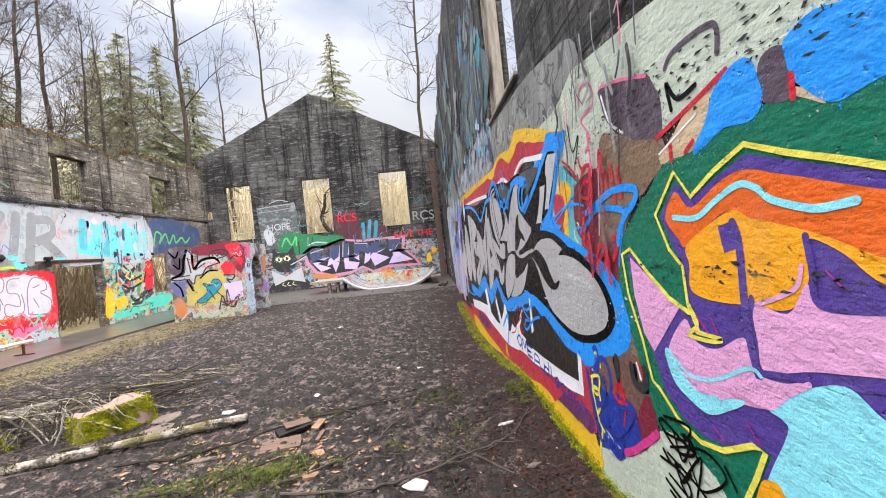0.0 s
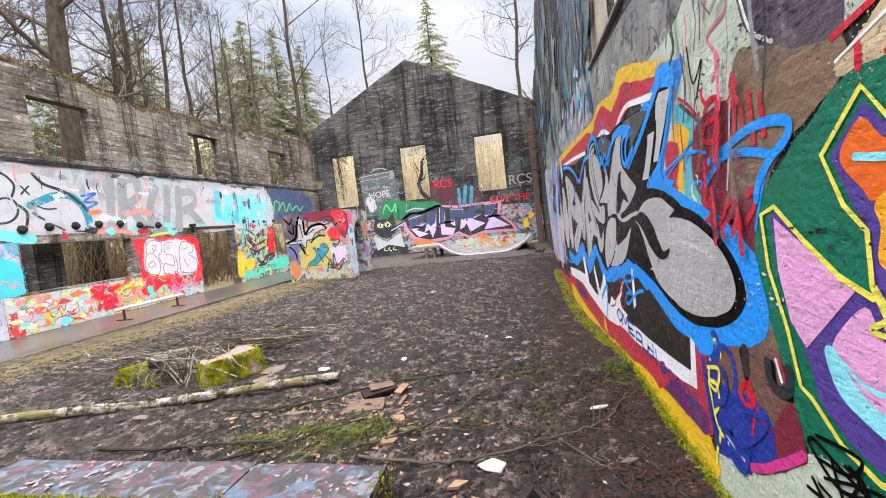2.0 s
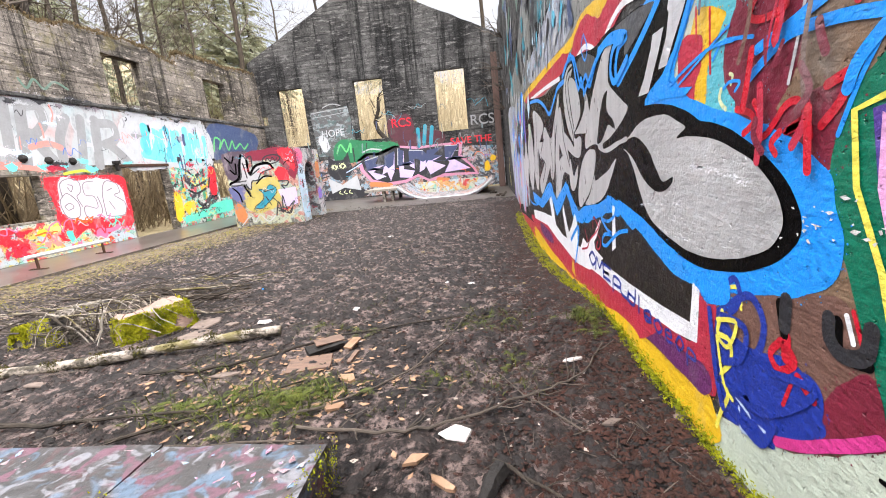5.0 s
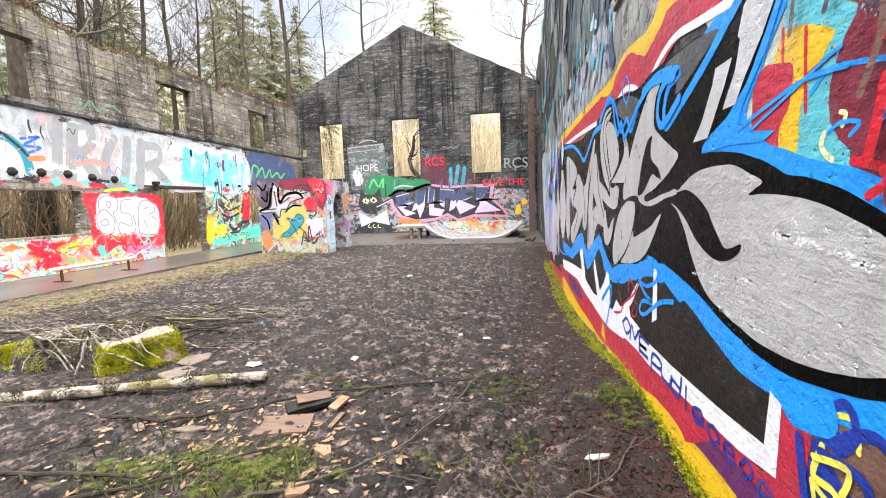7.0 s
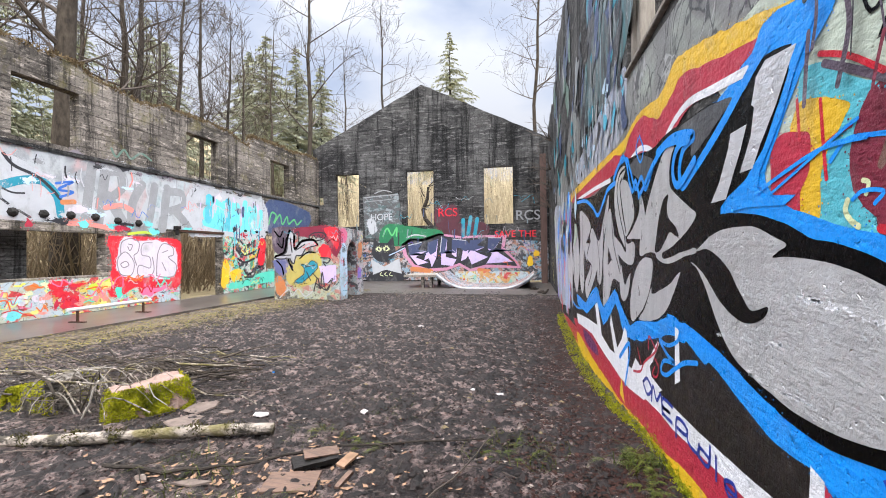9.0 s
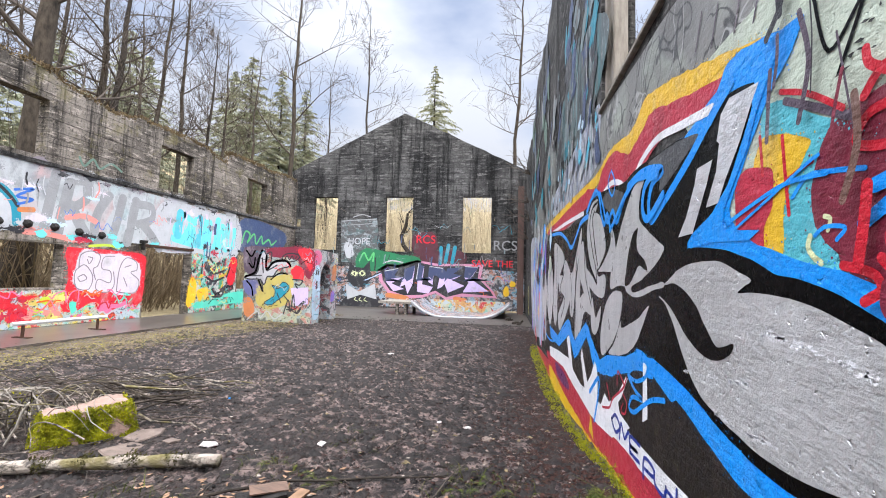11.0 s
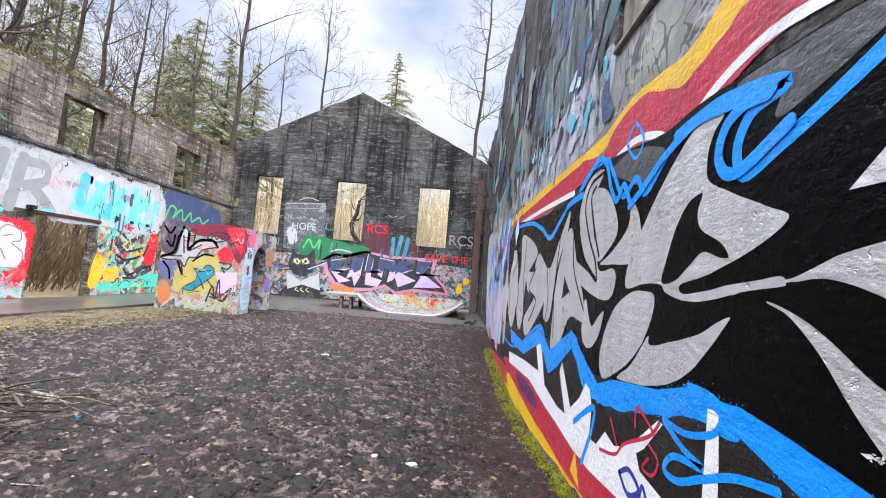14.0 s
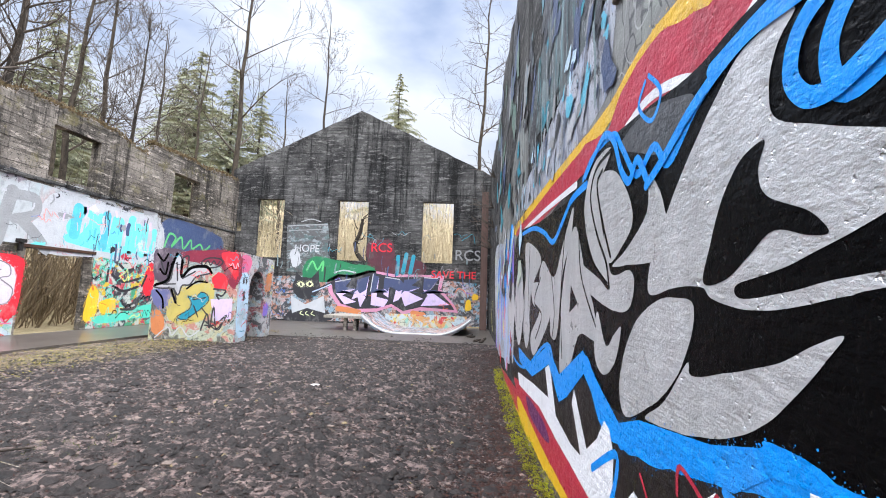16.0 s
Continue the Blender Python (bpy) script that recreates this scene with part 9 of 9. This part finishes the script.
def bare_tree(height, r, seed, limbs=16, start=0.35, reach=0.22, lean=(0, 0), material=None, up=0.5):
    t = thing("bare_tree", "tall leafless deciduous tree behind the ruined wall", "tree", "bare trees")
    rng = random.Random(seed)
    n = 14
    path, rad = [], []
    x = y = 0.0
    for i in range(n + 1):
        s = i / n
        x += rng.uniform(-1, 1) * height * 0.006 + lean[0] * height / n
        y += rng.uniform(-1, 1) * height * 0.006 + lean[1] * height / n
        path.append(Vector((x, y, s * height)))
        rad.append(r * (1 - s) ** 0.8 + 0.012)
    v, f = [], []
    tube_data(path, rad, 9, v, f)
    py_part("trunk", v, f, material or BARK, t, smooth=True)
    v, f = [], []
    limbs = int(limbs * 1.15)
    for k in range(limbs):
        s = start + (0.98 - start) * (k + rng.random()) / limbs
        i = min(int(s * n), n - 1)
        p = path[i].lerp(path[i + 1], s * n - i)
        a = rng.uniform(0, 6.28)
        d = Vector((math.cos(a), math.sin(a), up * rng.uniform(0.4, 1.6)))
        grow(v, f, p, d, height * reach * (1.15 - s * 0.75) * rng.uniform(0.6, 1.2), max(rad[i] * 0.38, 0.02), 2, rng, 0.02)
    py_part("crown", v, f, TWIG, t)
    return t


def conifer(height, width, seed):
    t = thing("conifer", "green conifer with drooping uneven branches, paled by painted haze", "tree", "conifers")
    rng = random.Random(seed)
    v, f = [], []
    tube_data([Vector((0, 0, 0)), Vector((0.05, 0, height * 0.5)), Vector((0, 0, height))], [height * 0.013, height * 0.008, 0.01], 7, v, f)
    py_part("trunk", v, f, BARK_DARK, t)
    v, f = [], []
    z = height * 0.10
    while z < height * 0.99:
        s = z / height
        reach = width * 2.1 * (1 - s) ** 0.95 + 0.14
        for k in range(rng.randint(3, 5)):
            a = rng.uniform(0, 6.28)
            l = reach * rng.uniform(0.35, 1.15)
            d = Vector((math.cos(a), math.sin(a), 0))
            side = Vector((-d.y, d.x, 0))
            lift = rng.uniform(-0.05, 0.25)
            sag = rng.uniform(0.25, 0.5)
            m = max(4, int(l / 0.20))
            for i in range(m):
                u = (i + 0.6) / m
                p = Vector((0, 0, z)) + d * l * u + Vector((0, 0, -sag * l * u * u + lift * l * u))
                w = 0.13 + 0.15 * l * (1 - u * 0.7)
                for sg in (-1, 1):
                    q = p + side * sg * w * rng.uniform(0.4, 1.3) + d * w * rng.uniform(0.1, 0.9) + Vector((0, 0, rng.uniform(-0.55, 0.1) * w))
                    b = d * rng.uniform(0.04, 0.09)
                    k0 = len(v)
                    v += [p - b, p + b + Vector((0, 0, 0.04)), q + b * 0.4, q + Vector((0, 0, -0.2 * rng.random()))]
                    f.append((k0, k0 + 1, k0 + 2, k0 + 3))
        z += max(0.16, height * 0.0145) * rng.uniform(0.6, 1.4)
    py_part("foliage", v, f, HAZED_NEEDLE, t)
    return t


def stand(ob, x, y, turn=0.0):
    ob.matrix_world = pose(x, y, ground_z(x, y) - 0.1, 0, 0, turn)


def along(dx, dy, dist):
    return -0.03 + dx * dist, 1.7 + dy * dist


# azimuths seen from the middle of the walk; distances from the trunks' girth
for dx, dy, dist, h, r, seed, limbs, lean in (
        (-0.816, 0.579, 18.5, 19, 0.42, 1, 14, (0.03, 0.0)),
        (-0.775, 0.632, 21, 16, 0.20, 2, 16, (0.02, 0.02)),
        (-0.752, 0.660, 22, 17, 0.22, 3, 18, (0.0, 0.03)),
        (-0.700, 0.714, 27, 19, 0.17, 4, 12, (0.03, 0.0)),
        (-0.682, 0.731, 28, 20, 0.16, 5, 12, (0.02, 0.0)),
        (-0.640, 0.768, 26, 15, 0.13, 6, 18, (0.02, 0.0)),
        (-0.600, 0.800, 30, 17, 0.13, 7, 14, (0.0, 0.0)),
        (-0.505, 0.863, 30, 26, 0.20, 8, 15, (0.05, 0.0)),
        (-0.338, 0.941, 36, 23, 0.15, 9, 15, (0.0, 0.0)),
        (0.0, 1.0, 38, 31, 0.20, 10, 20, (0.02, 0.0)),
        (-0.87, 0.49, 20, 17, 0.2, 11, 16, (0.0, 0.0)),
        (-0.91, 0.41, 22, 18, 0.25, 12, 14, (0.0, 0.0)),
        (-0.56, 0.83, 40, 20, 0.15, 13, 14, (0.0, 0.0)),
        (-0.72, 0.69, 36, 20, 0.18, 14, 14, (0.0, 0.0)),
        (-0.80, 0.60, 30, 20, 0.18, 15, 16, (0.0, 0.0)),
        (-0.42, 0.907, 44, 20, 0.14, 16, 12, (0.0, 0.0)),
        (0.12, 0.99, 34, 22, 0.16, 17, 14, (0.0, 0.0)),
        (0.35, 0.93, 24, 18, 0.16, 18, 12, (0.0, 0.0)),
        (0.8, 0.6, 16, 16, 0.16, 19, 12, (0.0, 0.0))):
    x, y = along(dx, dy, dist)
    stand(bare_tree(h - ground_z(x, y) * 0.35, r, seed, limbs, lean=lean, material=BARK if seed % 3 else BARK_DARK), x, y)
for dx, dy, dist, h, w, seed in (
        (-0.736, 0.677, 44, 17, 3.6, 1), (-0.715, 0.70, 50, 15, 3.2, 2),
        (-0.572, 0.82, 46, 18, 3.6, 3), (-0.519, 0.855, 50, 17.5, 3.0, 4), (-0.472, 0.882, 52, 16, 2.8, 5),
        (-0.187, 0.982, 56, 22, 4.0, 6), (-0.86, 0.51, 42, 17, 3.6, 7), (-0.80, 0.60, 50, 15, 3.5, 8), (-0.60, 0.80, 58, 16, 3.5, 9), (-0.90, 0.43, 36, 16, 3.5, 10)):
    x, y = along(dx, dy, dist)
    stand(conifer(h, w, seed), x, y)


def undergrowth(name, region, count, h0, h1, material, label, seed):
    """Dense thin stems, uncountable, as one piece of stuff."""
    rr = random.Random(seed)
    verts, faces = [], []
    for _ in range(count):
        x, y = region(rr)
        z = ground_z(x, y) - 0.1
        h = rr.uniform(h0, h1)
        p = Vector((x, y, z))
        lean = 0.6 if material.name.startswith("tangled") else 0.22
        q = p + Vector((rr.uniform(-lean, lean) * h, rr.uniform(-lean, lean) * h, h))
        r = rr.uniform(0.008, 0.03) * (1.6 if rr.random() < 0.12 else 1)
        tube_data(bent(p, q, rr, 0.04, 3), [r, r * 0.8, r * 0.6, r * 0.3], 3, verts, faces, False)
        for _ in range(2):
            s = rr.uniform(0.3, 0.9)
            a = p.lerp(q, s)
            b = a + Vector((rr.uniform(-1, 1), rr.uniform(-1, 1), rr.uniform(-0.2, 0.9))) * h * 0.22
            tube_data([a, a.lerp(b, 0.5) + Vector((0, 0, 0.05)), b], [r * 0.4, r * 0.3, r * 0.15], 3, verts, faces, False)
    return tagged(py_part(name, verts, faces, material), label, "undergrowth", kind="stuff")


undergrowth("brush", lambda rr: (rr.uniform(-14, 3), YB + rr.uniform(1.0, 16)), 2300, 2.5, 7.0, BRUSH, "pale dry brush and saplings behind the gable", 1)
TANGLE = plain("tangled_brush", (0.28, 0.21, 0.125), (0.12, 0.088, 0.052), 1.3, 0.85, 0.3, 0.01, (1, 1, 0.3), rnd=0.7)
undergrowth("brush", lambda rr: (XL - rr.uniform(1.9, 9), rr.uniform(3, 26)), 2600, 0.8, 4.0, TANGLE, "dry tangled brush outside the west wall", 2)
undergrowth("saplings", lambda rr: (XL - rr.uniform(4, 26), rr.uniform(4, 44)), 480, 4.0, 9.0, TWIG, "grey bare saplings on the wooded slope", 3)
undergrowth("saplings", lambda rr: (rr.uniform(-30, -2), YB + rr.uniform(8, 30)), 260, 4.0, 9.0, TWIG, "grey bare saplings behind the gable", 4)
# thin shoots growing over the east wall by the gable
rr = random.Random(51)
for y, z in ((20.2, 4.3), (20.6, 5.2), (19.6, 6.2), (21.0, 3.6)):
    v, f = [], []
    for _ in range(7):
        a = Vector((XR - 0.01, y, z))
        b = a + Vector((-rr.uniform(0.3, 1.3), rr.uniform(-0.6, 0.6), rr.uniform(0.1, 1.2)))
        tube_data(bent(a, b, rr, 0.08, 5), [0.02, 0.018, 0.015, 0.012, 0.009, 0.005], 4, v, f, False)
        tube_data(bent(a.lerp(b, 0.5), a.lerp(b, 0.5) + Vector((-rr.uniform(0.1, 0.5), rr.uniform(-0.3, 0.3), rr.uniform(-0.2, 0.4))), rr, 0.08, 3), [0.01, 0.009, 0.007, 0.004], 4, v, f, False)
    tagged(py_part("wall_shoot", v, f, TWIG), "thin bare shoots sprouting from the wall", "shoot", "shoots on the wall")
# one crooked branch across the middle gable window
v, f = [], []
rr = random.Random(3)
tube_data([Vector((-5.35, YB + 0.5, 2.9)), Vector((-5.85, YB + 0.6, 3.5)), Vector((-6.0, YB + 0.7, 4.0)), Vector((-5.75, YB + 0.7, 4.6)), Vector((-5.7, YB + 0.8, 5.3))], [0.14, 0.12, 0.11, 0.1, 0.07], 8, v, f)
for _ in range(10):
    a = Vector((-5.8 + rr.uniform(-0.2, 0.2), YB + 0.7, rr.uniform(4, 5.4)))
    tube_data(bent(a, a + Vector((rr.uniform(-1.2, 1.2), rr.uniform(-0.3, 0.3), rr.uniform(0, 1.0))), rr, 0.06, 4), [0.03, 0.025, 0.02, 0.015, 0.006], 4, v, f, False)
tagged(py_part("dead_snag", v, f, BARK_DARK), "dark crooked broken trunk behind the window opening", "dead tree")
